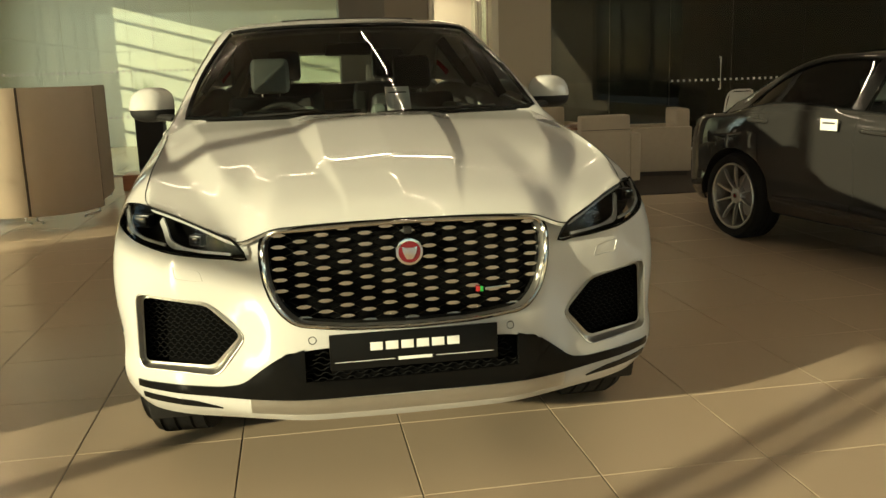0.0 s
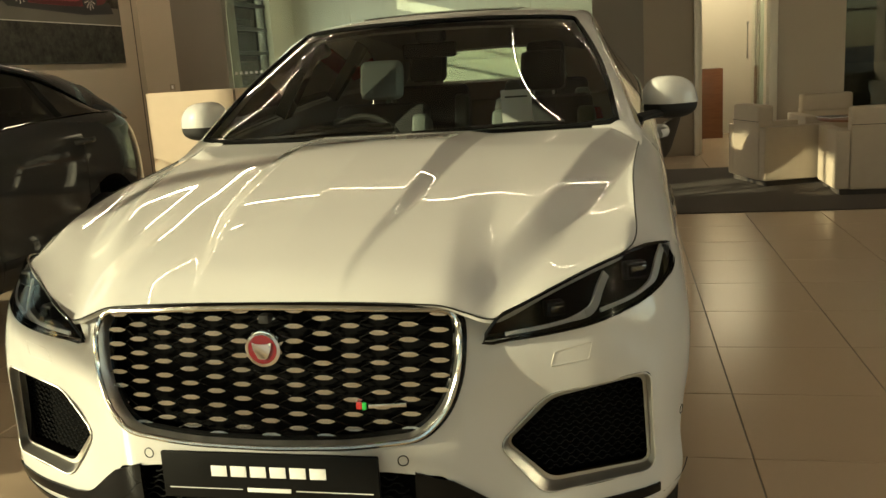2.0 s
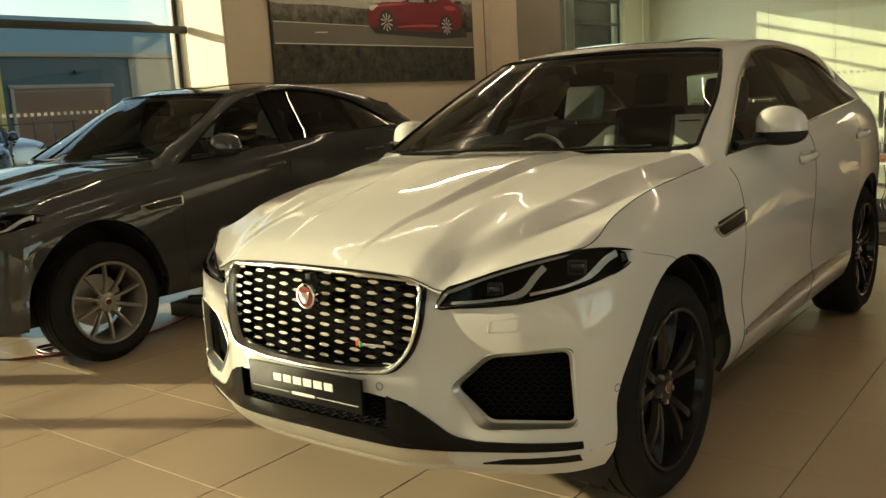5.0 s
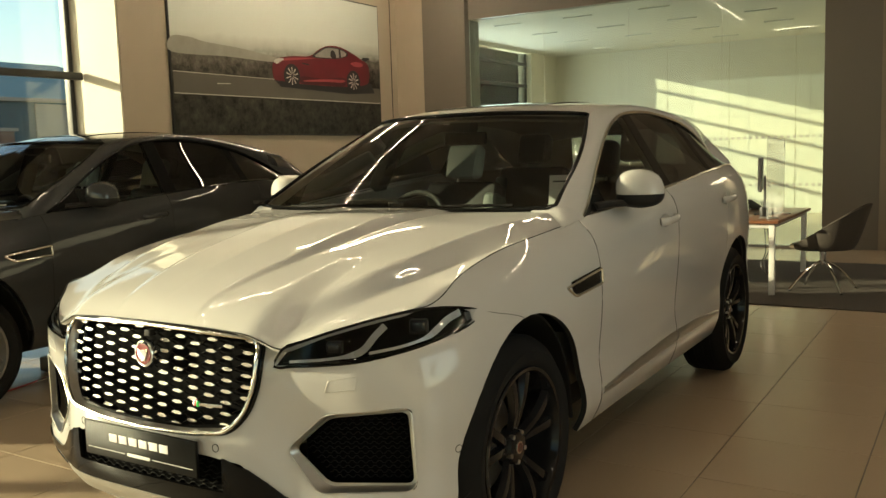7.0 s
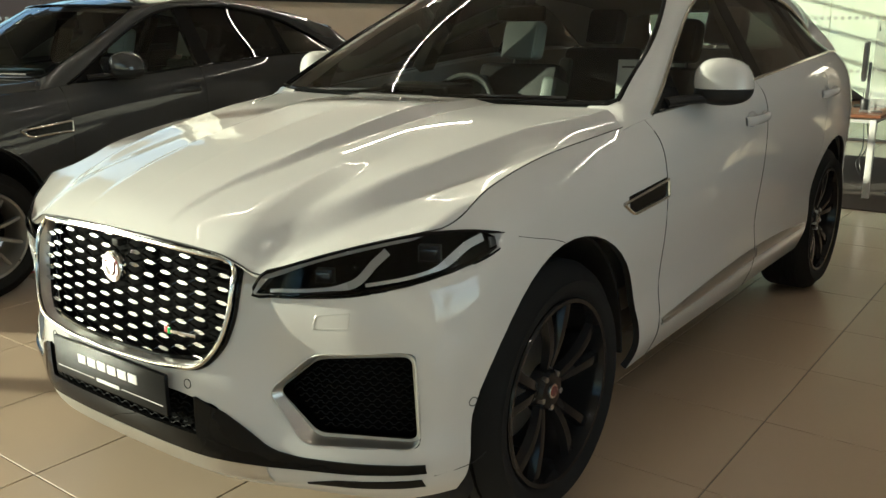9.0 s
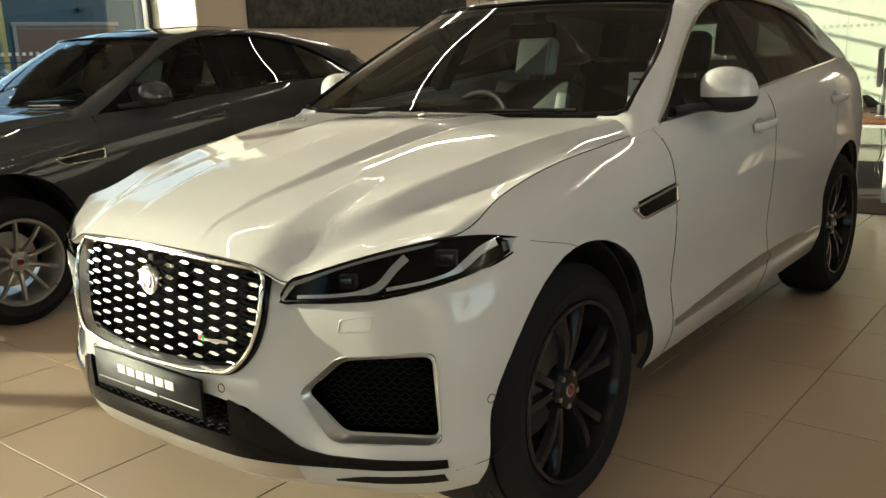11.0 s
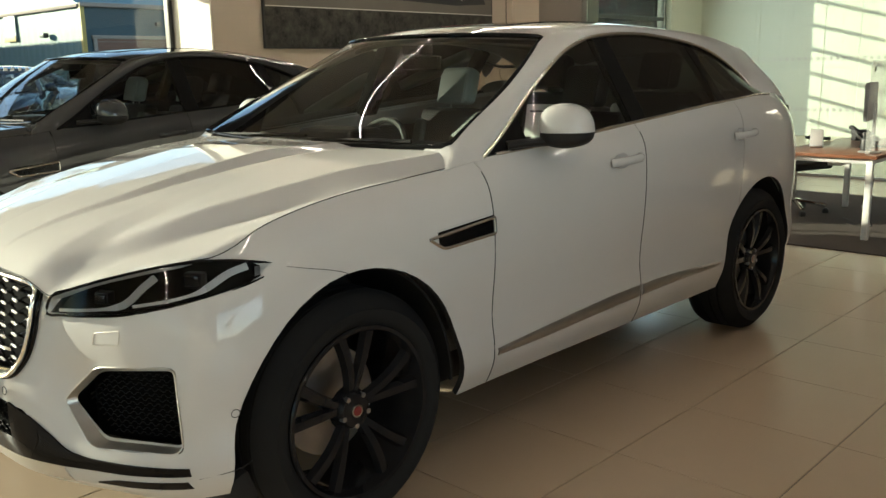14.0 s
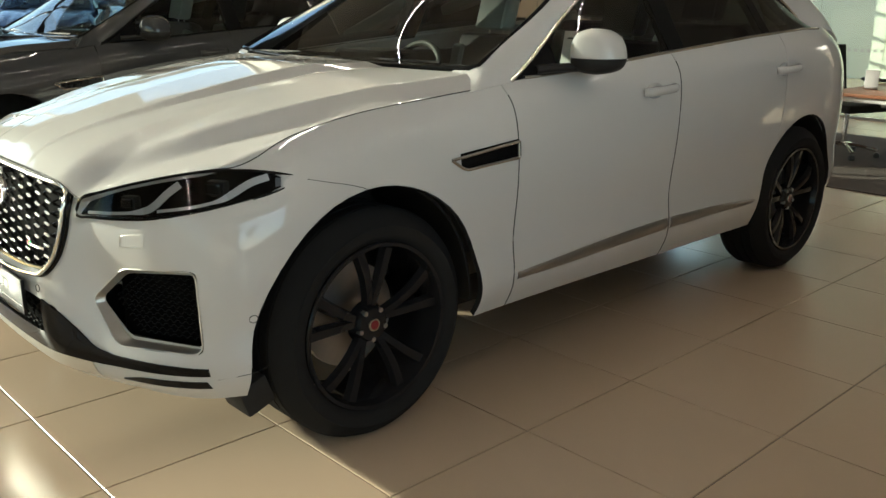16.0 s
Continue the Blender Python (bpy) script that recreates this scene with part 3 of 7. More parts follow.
def glass_office():
    p = thing("glass_office_front", pose(6.5, 9.78, 0), "dark glass office front with a door", "partition", kind="structure")
    for a, b, z0 in ((-2.86, -1.9, 0.02), (-1.89, -0.9, 0.02), (-0.89, 0.15, 0.02), (0.16, 1.4, 0.02), (1.41, 2.9, 0.02)):
        part("pane", box(b - a, 0.012, 2.70 - z0, ((a + b) / 2, 0, (2.70 + z0) / 2)), SMOKED, p)
    part("head_channel", box(5.8, 0.05, 0.05, (0, 0, 2.70), 0.004), FRAME_DARK, p)
    part("floor_channel", box(3.8, 0.06, 0.04, (1.0, 0, 0.02), 0.004), STEEL, p, "bright steel floor channel")
    part("door_handle", tube([(-0.05, -0.01, 0.95), (-0.05, -0.05, 0.95), (-0.05, -0.05, 1.45), (-0.05, -0.01, 1.45)], 0.014, None, 8), STEEL, p, "steel pull handle")
    first = None
    for k in range(36):
        ob = part("manifestation_dot", box(0.035, 0.003, 0.035), WHITE_PLASTIC, p, "", 0) if first is None else new("manifestation_dot", first)
        first = first or ob.data
        ob.parent = p
        ob.matrix_local = Matrix.Translation((-0.85 + 0.1 * k, -0.008, 1.10))


glass_office()
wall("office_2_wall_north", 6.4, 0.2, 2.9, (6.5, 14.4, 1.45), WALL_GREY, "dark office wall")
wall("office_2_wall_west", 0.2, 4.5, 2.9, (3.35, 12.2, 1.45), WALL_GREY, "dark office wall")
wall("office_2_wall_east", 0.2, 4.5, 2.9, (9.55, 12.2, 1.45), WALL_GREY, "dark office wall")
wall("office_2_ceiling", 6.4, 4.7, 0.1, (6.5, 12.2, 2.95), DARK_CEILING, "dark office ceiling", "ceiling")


def led_line(p, q, z, wide=0.009):
    a, b = Vector((*p, z)), Vector((*q, z))
    n = thing("linear_light", Matrix.Translation((a + b) / 2), "slim linear ceiling light with a warm strip", "light", "linear ceiling lights")
    d = b - a
    r = Matrix.Rotation(math.atan2(d.y, d.x), 3, "Z")
    part("housing", box(d.length, 0.05, 0.05, (0, 0, 0.03), 0.006, rot=r), FRAME_DARK, n)
    part("strip", box(d.length - 0.04, wide, 0.006, (0, 0, 0.002), 0.001, rot=r), LED, n, "glowing warm strip")


for p, q in (((1.0, -3.0), (0.45, 3.4)), ((-3.3, -2.2), (-3.0, 4.0)), ((3.4, -2.4), (3.9, 4.2)), ((-3.4, 4.9), (4.2, 5.3)), ((-3.0, -4.6), (3.8, -4.4)), ((6.3, -2.0), (6.6, 4.0))):
    led_line(p, q, CEIL - 0.055)
# Extra unseen strip, made wide to brighten the picture wall.
led_line((-4.9, 4.6), (-4.9, 9.2), CEIL - 0.055, 0.06)

# ---------------------------------------------------------------- the picture
def wall_picture():
    y0, y1, z0, z1 = 4.76, 9.06, 1.74, 3.79
    pic = thing("wall_picture", pose(-6.185, (y0 + y1) / 2, (z0 + z1) / 2), "large framed photo of a red sports car on a road", "picture")
    w, h = y1 - y0, z1 - z0
    part("frame", box(0.035, w + 0.02, h + 0.02, (0, 0, 0), 0.006), FRAME_DARK, pic)
    m, nt, b = material("picture_landscape")
    tc, sep = nt.nodes.new("ShaderNodeTexCoord"), nt.nodes.new("ShaderNodeSeparateXYZ")
    nt.links.new(tc.outputs["Object"], sep.inputs["Vector"])
    nz = nt.nodes.new("ShaderNodeTexNoise")
    nz.inputs["Scale"].default_value, nz.inputs["Detail"].default_value = 4.0, 8
    nt.links.new(tc.outputs["Object"], nz.inputs["Vector"])
    ad = nt.nodes.new("ShaderNodeMath")
    ad.operation = "MULTIPLY_ADD"
    nt.links.new(nz.outputs["Fac"], ad.inputs[0])
    ad.inputs[1].default_value = 0.14
    nt.links.new(sep.outputs["Z"], ad.inputs[2])
    tilt = nt.nodes.new("ShaderNodeMath")
    tilt.operation = "MULTIPLY_ADD"
    nt.links.new(sep.outputs["Y"], tilt.inputs[0])
    tilt.inputs[1].default_value = -0.045
    nt.links.new(ad.outputs[0], tilt.inputs[2])
    mr = nt.nodes.new("ShaderNodeMapRange")
    mr.inputs["From Min"].default_value, mr.inputs["From Max"].default_value = -0.92, 1.13
    nt.links.new(tilt.outputs[0], mr.inputs["Value"])
    cr = nt.nodes.new("ShaderNodeValToRGB")
    el = cr.color_ramp.elements
    el[0].position, el[0].color = 0.0, (0.012, 0.012, 0.010, 1)
    el[1].position, el[1].color = 1.0, (0.56, 0.61, 0.58, 1)
    for p, c in ((0.33, (0.016, 0.015, 0.012, 1)), (0.44, (0.034, 0.031, 0.026, 1)), (0.505, (0.070, 0.066, 0.055, 1)), (0.53, (0.24, 0.25, 0.22, 1)), (0.57, (0.44, 0.46, 0.42, 1)), (0.64, (0.58, 0.62, 0.57, 1))):
        e = el.new(p)
        e.color = c
    nt.links.new(mr.outputs["Result"], cr.inputs["Fac"])
    n2 = nt.nodes.new("ShaderNodeTexNoise")
    n2.inputs["Scale"].default_value, n2.inputs["Detail"].default_value, n2.inputs["Roughness"].default_value = 6.0, 12, 0.8
    nt.links.new(tc.outputs["Object"], n2.inputs["Vector"])
    fleck = nt.nodes.new("ShaderNodeMapRange")
    fleck.inputs["From Min"].default_value, fleck.inputs["From Max"].default_value = 0.35, 0.72
    fleck.inputs["To Min"].default_value, fleck.inputs["To Max"].default_value = 0.2, 6.0
    nt.links.new(n2.outputs["Fac"], fleck.inputs["Value"])
    calm = nt.nodes.new("ShaderNodeMapRange")
    calm.inputs["From Min"].default_value, calm.inputs["From Max"].default_value = 0.44, 0.55
    calm.inputs["To Min"].default_value, calm.inputs["To Max"].default_value = 1.0, 0.0
    nt.links.new(mr.outputs["Result"], calm.inputs["Value"])
    mul = nt.nodes.new("ShaderNodeMix")
    mul.data_type, mul.blend_type = "RGBA", "MULTIPLY"
    nt.links.new(calm.outputs["Result"], mul.inputs[0])
    nt.links.new(cr.outputs["Color"], mul.inputs[6])
    nt.links.new(fleck.outputs["Result"], mul.inputs[7])
    nt.links.new(mul.outputs[2], b.inputs["Base Color"])
    paint_in(b, Roughness=0.6, IOR=1.3)
    part("print", box(0.004, w - 0.02, h - 0.02, (0.0195, 0, 0)), m, pic, "photo of moorland under a pale sky", 0)
    road = noisy("picture_road", (0.085, 0.078, 0.064), (0.125, 0.115, 0.095), 3, (0.5, 0.6))
    line = noisy("picture_line", (0.46, 0.45, 0.40), (0.52, 0.50, 0.45), 6, (0.5, 0.6))
    red = noisy("picture_red", (0.085, 0.005, 0.010), (0.17, 0.010, 0.018), 3, (0.5, 0.6))
    dark = noisy("picture_dark", (0.012, 0.012, 0.013), (0.024, 0.024, 0.024), 8, (0.5, 0.6))
    glassy = noisy("picture_glass", (0.16, 0.17, 0.15), (0.34, 0.35, 0.32), 7, (0.5, 0.6))
    deep_red = noisy("picture_deep_red", (0.055, 0.004, 0.007), (0.085, 0.006, 0.010), 6, (0.5, 0.6))
    pale_red = noisy("picture_pale_red", (0.26, 0.035, 0.045), (0.36, 0.06, 0.07), 5, (0.5, 0.6))
    haze = noisy("picture_hill", (0.20, 0.20, 0.165), (0.36, 0.36, 0.31), 5, (0.5, 0.6))

    def flat(name, pts, x, mat):
        bm = prism([(y, z) for y, z in pts], 0.002, Matrix(((0, 0, 1, x), (1, 0, 0, 0), (0, 1, 0, 0), (0, 0, 0, 1))))
        return part(name, bm, mat, pic, "", 0)
    flat("painted_hill", spline([(-2.13, 0.155), (-1.84, 0.172), (-1.59, 0.135), (-1.05, 0.110), (-0.61, 0.072), (-0.20, 0.020), (-0.40, -0.03), (-1.2, -0.02), (-2.13, -0.03)], 60, True), 0.0218, haze)
    flat("road", [(-2.13, -0.257), (2.13, -0.282), (2.13, -0.519), (-2.13, -0.524)], 0.022, road)
    flat("road_line", [(-2.13, -0.518), (2.13, -0.511), (2.13, -0.523), (-2.13, -0.530)], 0.025, line)
    flat("road_line", [(-2.13, -0.255), (-0.34, -0.260), (-0.34, -0.266), (-2.13, -0.265)], 0.025, line)
    flat("road_line", [(-1.42, -0.371), (-1.19, -0.362), (-1.19, -0.372), (-1.42, -0.382)], 0.025, line)
    flat("painted_shadow", [(-0.36, -0.262), (1.90, -0.21), (1.98, -0.36), (1.30, -0.40), (-0.22, -0.36)], 0.0245, dark)
    body = spline([(-0.383, -0.10), (-0.353, -0.034), (-0.23, 0.034), (-0.067, 0.068), (0.141, 0.090), (0.353, 0.101), (0.486, 0.139), (0.624, 0.221), (0.809, 0.285), (0.995, 0.305), (1.23, 0.284), (1.47, 0.216), (1.70, 0.135), (1.81, 0.100), (1.845, 0.03), (1.852, -0.153), (1.744, -0.24), (1.45, -0.27), (1.19, -0.295), (0.281, -0.302), (-0.173, -0.280), (-0.351, -0.26)], 100, True)
    flat("painted_car", body, 0.0265, red)
    flat("painted_sill", spline([(0.22, -0.19), (0.7, -0.20), (1.20, -0.16), (1.20, -0.286), (0.7, -0.292), (0.22, -0.292)], 40, True), 0.0275, deep_red)
    flat("painted_shine", spline([(0.285, -0.244), (0.75, -0.205), (1.197, -0.195), (1.15, -0.232), (0.75, -0.242), (0.30, -0.262)], 40, True), 0.029, pale_red)
    flat("painted_shine", spline([(-0.30, -0.005), (-0.05, 0.050), (0.30, 0.080), (0.55, 0.090), (0.30, 0.055), (-0.05, 0.015)], 50, True), 0.0275, pale_red)
    flat("painted_shine", spline([(1.38, 0.07), (1.52, 0.105), (1.68, 0.085), (1.66, 0.04), (1.50, 0.03)], 40, True), 0.0275, pale_red)
    flat("painted_trim", spline([(0.47, 0.112), (0.655, 0.216), (0.80, 0.270), (1.02, 0.282), (1.24, 0.254), (1.32, 0.187), (1.077, 0.122), (0.70, 0.098)], 50, True), 0.0280, dark)
    flat("painted_glass", spline([(0.530, 0.116), (0.668, 0.200), (0.807, 0.254), (1.016, 0.266), (1.215, 0.240), (1.275, 0.187), (1.077, 0.135), (0.706, 0.112)], 50, True), 0.0305, glassy)
    flat("painted_pillar", [(1.10, 0.13), (1.14, 0.14), (1.13, 0.255), (1.09, 0.262)], 0.0335, dark)
    flat("painted_seat", spline([(0.90, 0.13), (0.90, 0.215), (0.96, 0.235), (1.0, 0.20), (1.02, 0.13)], 24, True), 0.0330, dark)
    flat("painted_wing", [(1.66, 0.150), (1.70, 0.185), (1.86, 0.188), (1.86, 0.165), (1.76, 0.125)], 0.029, dark)
    flat("painted_vent", [(0.24, 0.005), (0.40, -0.005), (0.38, -0.022), (0.25, -0.015)], 0.029, dark)
    flat("painted_headlamp", spline([(-0.345, -0.01), (-0.25, 0.028), (-0.14, 0.030), (-0.22, -0.015), (-0.30, -0.05)], 24, True), 0.0300, line)
    for y, z in ((0.010, -0.198), (1.431, -0.205)):
        flat("painted_tyre", [(y + 0.168 * math.cos(a), z + 0.170 * math.sin(a)) for a in np.linspace(0, math.tau, 32, endpoint=False)], 0.031, dark)
        for k in range(10):
            a = k * math.tau / 10 + 0.3
            p, q = np.array((math.cos(a), math.sin(a))), np.array((-math.sin(a), math.cos(a)))
            flat("painted_spoke", [tuple(np.array((y, z)) + p * r + q * w) for r, w in ((0.025, 0.004), (0.125, 0.010), (0.125, -0.010), (0.025, -0.004))], 0.034, line)


wall_picture()


# ---------------------------------------------------------------- cars
# A car looks along -y; its front axle is at y = 0 and it stands on z = 0.
PLAN = [(0, -0.850, 0.905, 0), (0.2, -0.846, 0.902, 0), (0.36, -0.832, 0.893, 0), (0.5, -0.785, 0.868, 0), (0.62, -0.735, 0.885, -0.014),
        (0.75, -0.68, 0.915, -0.008), (0.865, -0.60, 0.938, 0.040), (0.932, -0.50, 0.950, 0.058), (0.962, -0.40, 0.970, 0.062), (0.974, -0.25, 1.024, 0.074),
        (0.977, 0.0, 1.070, 0.076), (0.975, 0.3, 1.098, 0.060), (0.970, 0.5, 1.116, 0.040), (0.966, 0.66, 1.134, 0.027), (0.963, 0.95, 1.155, 0.012),
        (0.964, 1.5, 1.20, 0), (0.966, 2.3, 1.258, 0), (0.968, 2.87, 1.285, 0.03), (0.942, 3.25, 1.28, 0.05), (0.87, 3.52, 1.22, 0.05),
        (0.76, 3.68, 1.18, 0.05), (0.5, 3.80, 1.16, 0.03), (0, 3.86, 1.15, 0.03)]
LEVEL = [0, .06, .12, .2, .3, .4, .5, .6, .7, .8, .88, .94, 1]
FRONT_IN = [.075, .035, .016, .004, 0, 0, .005, .013, .021, .029, .036, .044, .060]
SIDE_IN = [.055, .030, .014, .012, .022, .019, .010, .003, 0, .002, .011, .032, .075]
REAR_IN = [.10, .05, .02, .005, 0, .01, .02, .03, .04, .05, .06, .07, .09]
K_ROWS = 37
# the roof's edge over the windscreen and doors, and the upper edge of the side windows
RAIL = [(0.785, 0.555, 1.180), (0.763, 0.75, 1.283), (0.705, 1.0, 1.407), (0.655, 1.19, 1.503), (0.617, 1.34, 1.572), (0.612, 1.60, 1.616), (0.61, 1.95, 1.634), (0.61, 2.45, 1.618), (0.61, 2.85, 1.588), (0.605, 3.15, 1.540), (0.595, 3.36, 1.498)]
DLO_TOP = [(0.860, 0.65, 1.132), (0.83, 0.79, 1.205), (0.775, 1.02, 1.343), (0.722, 1.25, 1.462), (0.692, 1.42, 1.530), (0.676, 1.60, 1.572), (0.667, 1.87, 1.590), (0.667, 2.14, 1.585), (0.68, 2.48, 1.550), (0.70, 2.68, 1.503), (0.722, 2.90, 1.415), (0.735, 3.13, 1.300)]


def half_band(n=150):
    """The lower body's skin, from the nose's middle round one flank to the tail's middle: rows of points from sill to belt."""
    q = spline(PLAN, n)
    xy = q[:, :2]
    d = np.gradient(xy, axis=0)
    d /= np.linalg.norm(d, axis=1, keepdims=True)
    d[0], d[-1] = (1, 0), (-1, 0)
    nrm = np.stack([d[:, 1], -d[:, 0]], 1)
    wf, ws, wr = np.where(nrm[:, 1] < 0, nrm[:, 1] ** 2, 0), nrm[:, 0] ** 2, np.where(nrm[:, 1] > 0, nrm[:, 1] ** 2, 0)
    t = np.linspace(0, 1, K_ROWS)
    lv = np.linspace(0, 1, 13)
    tk = np.array(spline(np.stack([LEVEL, FRONT_IN, SIDE_IN, REAR_IN], 1), K_ROWS))
    inset = wf[:, None] * tk[:, 1] + ws[:, None] * tk[:, 2] + wr[:, None] * tk[:, 3]
    inset = inset + q[:, 3:4] * np.clip((tk[:, 0] - 0.42) / 0.58, 0, 1) ** 2
    low = wf * 0.30 + ws * 0.32 + wr * 0.38 - 0.03 * smooth((-xy[:, 1] - 0.15) / 0.3)
    z = low[:, None] + tk[None, :, 0] * (q[:, 2] - low)[:, None]
    rows = np.stack([xy[:, :1] - nrm[:, :1] * inset, xy[:, 1:] - nrm[:, 1:] * inset, z], 2)
    # the hollow round each front intake
    x, y = rows[:, :, 0], rows[:, :, 1]
    bowl = smooth((x - 0.40) / 0.17) * (1 - smooth((x - 0.79) / 0.09)) * np.exp(-((z - 0.57) / 0.125) ** 2)
    rows[:, :, 1] = y + np.where(y < -0.4, 0.036 * bowl, 0)
    return rows


HALF = half_band()
HALF[0, :, 0] = 0
HALF[-1, :, 0] = 0


def mirror_rows(a):
    return np.asarray(a) * (-1, 1, 1)


def front_y(x, z, out=0.0):
    """The y of the nose's skin at x and z."""
    xs, ys = [], []
    for row in HALF[:75]:
        xs.append(np.interp(z, row[:, 2], row[:, 0]))
        ys.append(np.interp(z, row[:, 2], row[:, 1]))
    return float(np.interp(abs(x), xs, ys)) - out


def side_x(y, z, out=0.0):
    """The half-width of the flank's skin at y and z."""
    xs, ys = [], []
    for row in HALF[22:125]:
        xs.append(np.interp(z, row[:, 2], row[:, 0]))
        ys.append(np.interp(z, row[:, 2], row[:, 1]))
    return float(np.interp(y, ys, xs)) + out


def stations(y0, y1):
    """The flank's rows between two shut lines, with rows put exactly on them."""
    def at(y):
        i = next(k for k in range(20, len(HALF)) if HALF[k, 10, 1] >= y)
        a, b = HALF[i - 1], HALF[i]
        t = (y - a[:, 1]) / (b[:, 1] - a[:, 1])
        return a + (b - a) * t[:, None]
    mid = [r for r in HALF[20:130] if y0 + 0.015 < r[10, 1] < y1 - 0.015]
    return np.array([at(y0), *mid, at(y1)])


def hood_rows():
    """The bonnet from the nose's edge to the windscreen: a sheet with a raised middle and two creases a side."""
    corner = int(np.argmin(np.abs(HALF[:60, 20, 1] + 0.50) + (HALF[:60, 20, 0] < 0.5)))
    top = HALF[:, -1]
    end = int(np.argmax(top[:, 1] > 0.44))
    n, m = 150, 81
    u, v = np.linspace(0, 1, n), np.linspace(0, 1, m)

    def even(c, k):
        s = np.r_[0, np.cumsum(np.linalg.norm(np.diff(c, axis=0), axis=1))]
        g = np.linspace(0, s[-1], k)
        return np.stack([np.interp(g, s, c[:, i]) for i in range(3)], 1)
    r = even(top[corner:end + 1], m)
    f = even(spline([(0, -0.790, 0.907), (0.12, -0.789, 0.907), (0.24, -0.787, 0.905), (0.34, -0.782, 0.900), (0.405, -0.777, 0.894), (0.455, -0.768, 0.876), (0.50, -0.761, 0.860), (0.535, -0.748, 0.864), (0.62, -0.688, 0.900), (0.72, -0.594, 0.931), (0.79, -0.522, 0.948), tuple(r[0])], 80), n)
    c = spline([(0, f[0, 1], f[0, 2]), (0, -0.764, 0.938), (0, -0.685, 0.970), (0, -0.5, 1.012), (0, -0.2, 1.068), (0, 0.1, 1.113), (0, 0.47, 1.145)], m)
    b = spline([c[-1], (0.25, 0.478, 1.145), (0.5, 0.492, 1.147), (0.68, 0.52, 1.146), (0.77, 0.535, 1.140), (0.825, 0.515, 1.127), tuple(r[-1])], n)
    U, V = u[:, None, None], v[None, :, None]
    A = (1 - V) ** 2.6
    p = (1 - U) * c[None] + U * r[None] + A * f[:, None] + (1 - A) * b[:, None] \
        - ((1 - U) * A * f[0] + U * A * f[-1] + (1 - U) * (1 - A) * b[0] + U * (1 - A) * b[-1])
    # heights: a crown across, to which the front and rear edges' own shapes die away
    k, W = u[:, None] ** 2.3, v[None, :]
    dev = lambda e: (e[:, 2] - (e[0, 2] + (e[-1, 2] - e[0, 2]) * u ** 2.3))[:, None]
    p[:, :, 2] = c[None, :, 2] + (r[None, :, 2] - c[None, :, 2]) * k + (1 - W) ** 4 * dev(f) + W ** 3 * dev(b)
    uu = u[:, None]
    x, y = p[:, :, 0], p[:, :, 1]
    far = np.linalg.norm(p - p[:, :1], axis=2)
    fade = smooth(far / 0.06)
    ease = lambda q: 1 - np.clip(q, 0, 1)
    x1 = np.interp(y, [-0.78, -0.66, -0.60, -0.40, -0.12, 0.20, 0.40, 0.52], [0.172, 0.186, 0.194, 0.224, 0.234, 0.242, 0.256, 0.270])
    w1 = np.interp(y, [-0.70, -0.42, -0.14, 0.20, 0.40], [0.010, 0.036, 0.060, 0.080, 0.085])
    x2 = np.interp(y, [-0.77, -0.71, -0.59, -0.45, -0.38, -0.22, -0.12, 0.08, 0.23, 0.36, 0.54], [0.412, 0.445, 0.497, 0.555, 0.576, 0.623, 0.640, 0.670, 0.697, 0.724, 0.765])
    w2 = np.minimum(np.interp(y, [-0.76, -0.68, -0.40, -0.23, -0.06, 0.2], [0.062, 0.084, 0.086, 0.092, 0.125, 0.16]), 0.97 * np.maximum(r[None, :, 0] - x2, 0.02))
    h1 = 0.33 * w1 * (1 - 0.5 * smooth((y - 0.1) / 0.35))
    h2 = np.interp(y, [-0.76, -0.55, -0.3, 0.2, 0.5], [0.022, 0.040, 0.046, 0.044, 0.030])
    bump = h1 * ease((x - x1) / w1) + h2 * ease((x - x2) / w2) + 0.004 * (1 - uu ** 2) - 0.018 * (1 - uu ** 8)
    p[:, :, 2] += bump * fade * (uu < 1)
    p[-1, :, 2] = r[:, 2]
    for _ in range(8):
        p[:-1, 1:-1] += 0.25 * (p[:-1, :-2] + p[:-1, 2:] - 2 * p[:-1, 1:-1])
    return np.concatenate([mirror_rows(p[:0:-1]), p]), c, r, f


def full(curve):
    """A half curve from the middle outwards, made whole."""
    c = np.asarray(curve)
    return np.concatenate([mirror_rows(c[:0:-1]), c])


def ellipse_bar(y, z, ry, rz, x0, x1, seg=48):
    o = [(ry * math.cos(k * math.tau / seg), rz * math.sin(k * math.tau / seg)) for k in range(seg)]
    return prism(o, x1 - x0, Matrix(((0, 0, 1, x0), (1, 0, 0, y), (0, 1, 0, z), (0, 0, 0, 1))))


def lens_rows(lo, hi, n=26, m=9):
    a, b = spline(lo, n), spline(hi, n)
    t = np.linspace(0, 1, m)[None, :, None]
    return a[:, None] * (1 - t) + b[:, None] * t


LAMP_LO = [(0.490, -0.762, 0.805), (0.62, -0.718, 0.811), (0.75, -0.646, 0.823), (0.846, -0.543, 0.845), (0.908, -0.41, 0.877), (0.920, -0.268, 0.912)]
LAMP_HI = [(0.525, -0.757, 0.862), (0.62, -0.685, 0.897), (0.72, -0.590, 0.928), (0.81, -0.50, 0.947), (0.874, -0.40, 0.945), (0.920, -0.264, 0.916)]


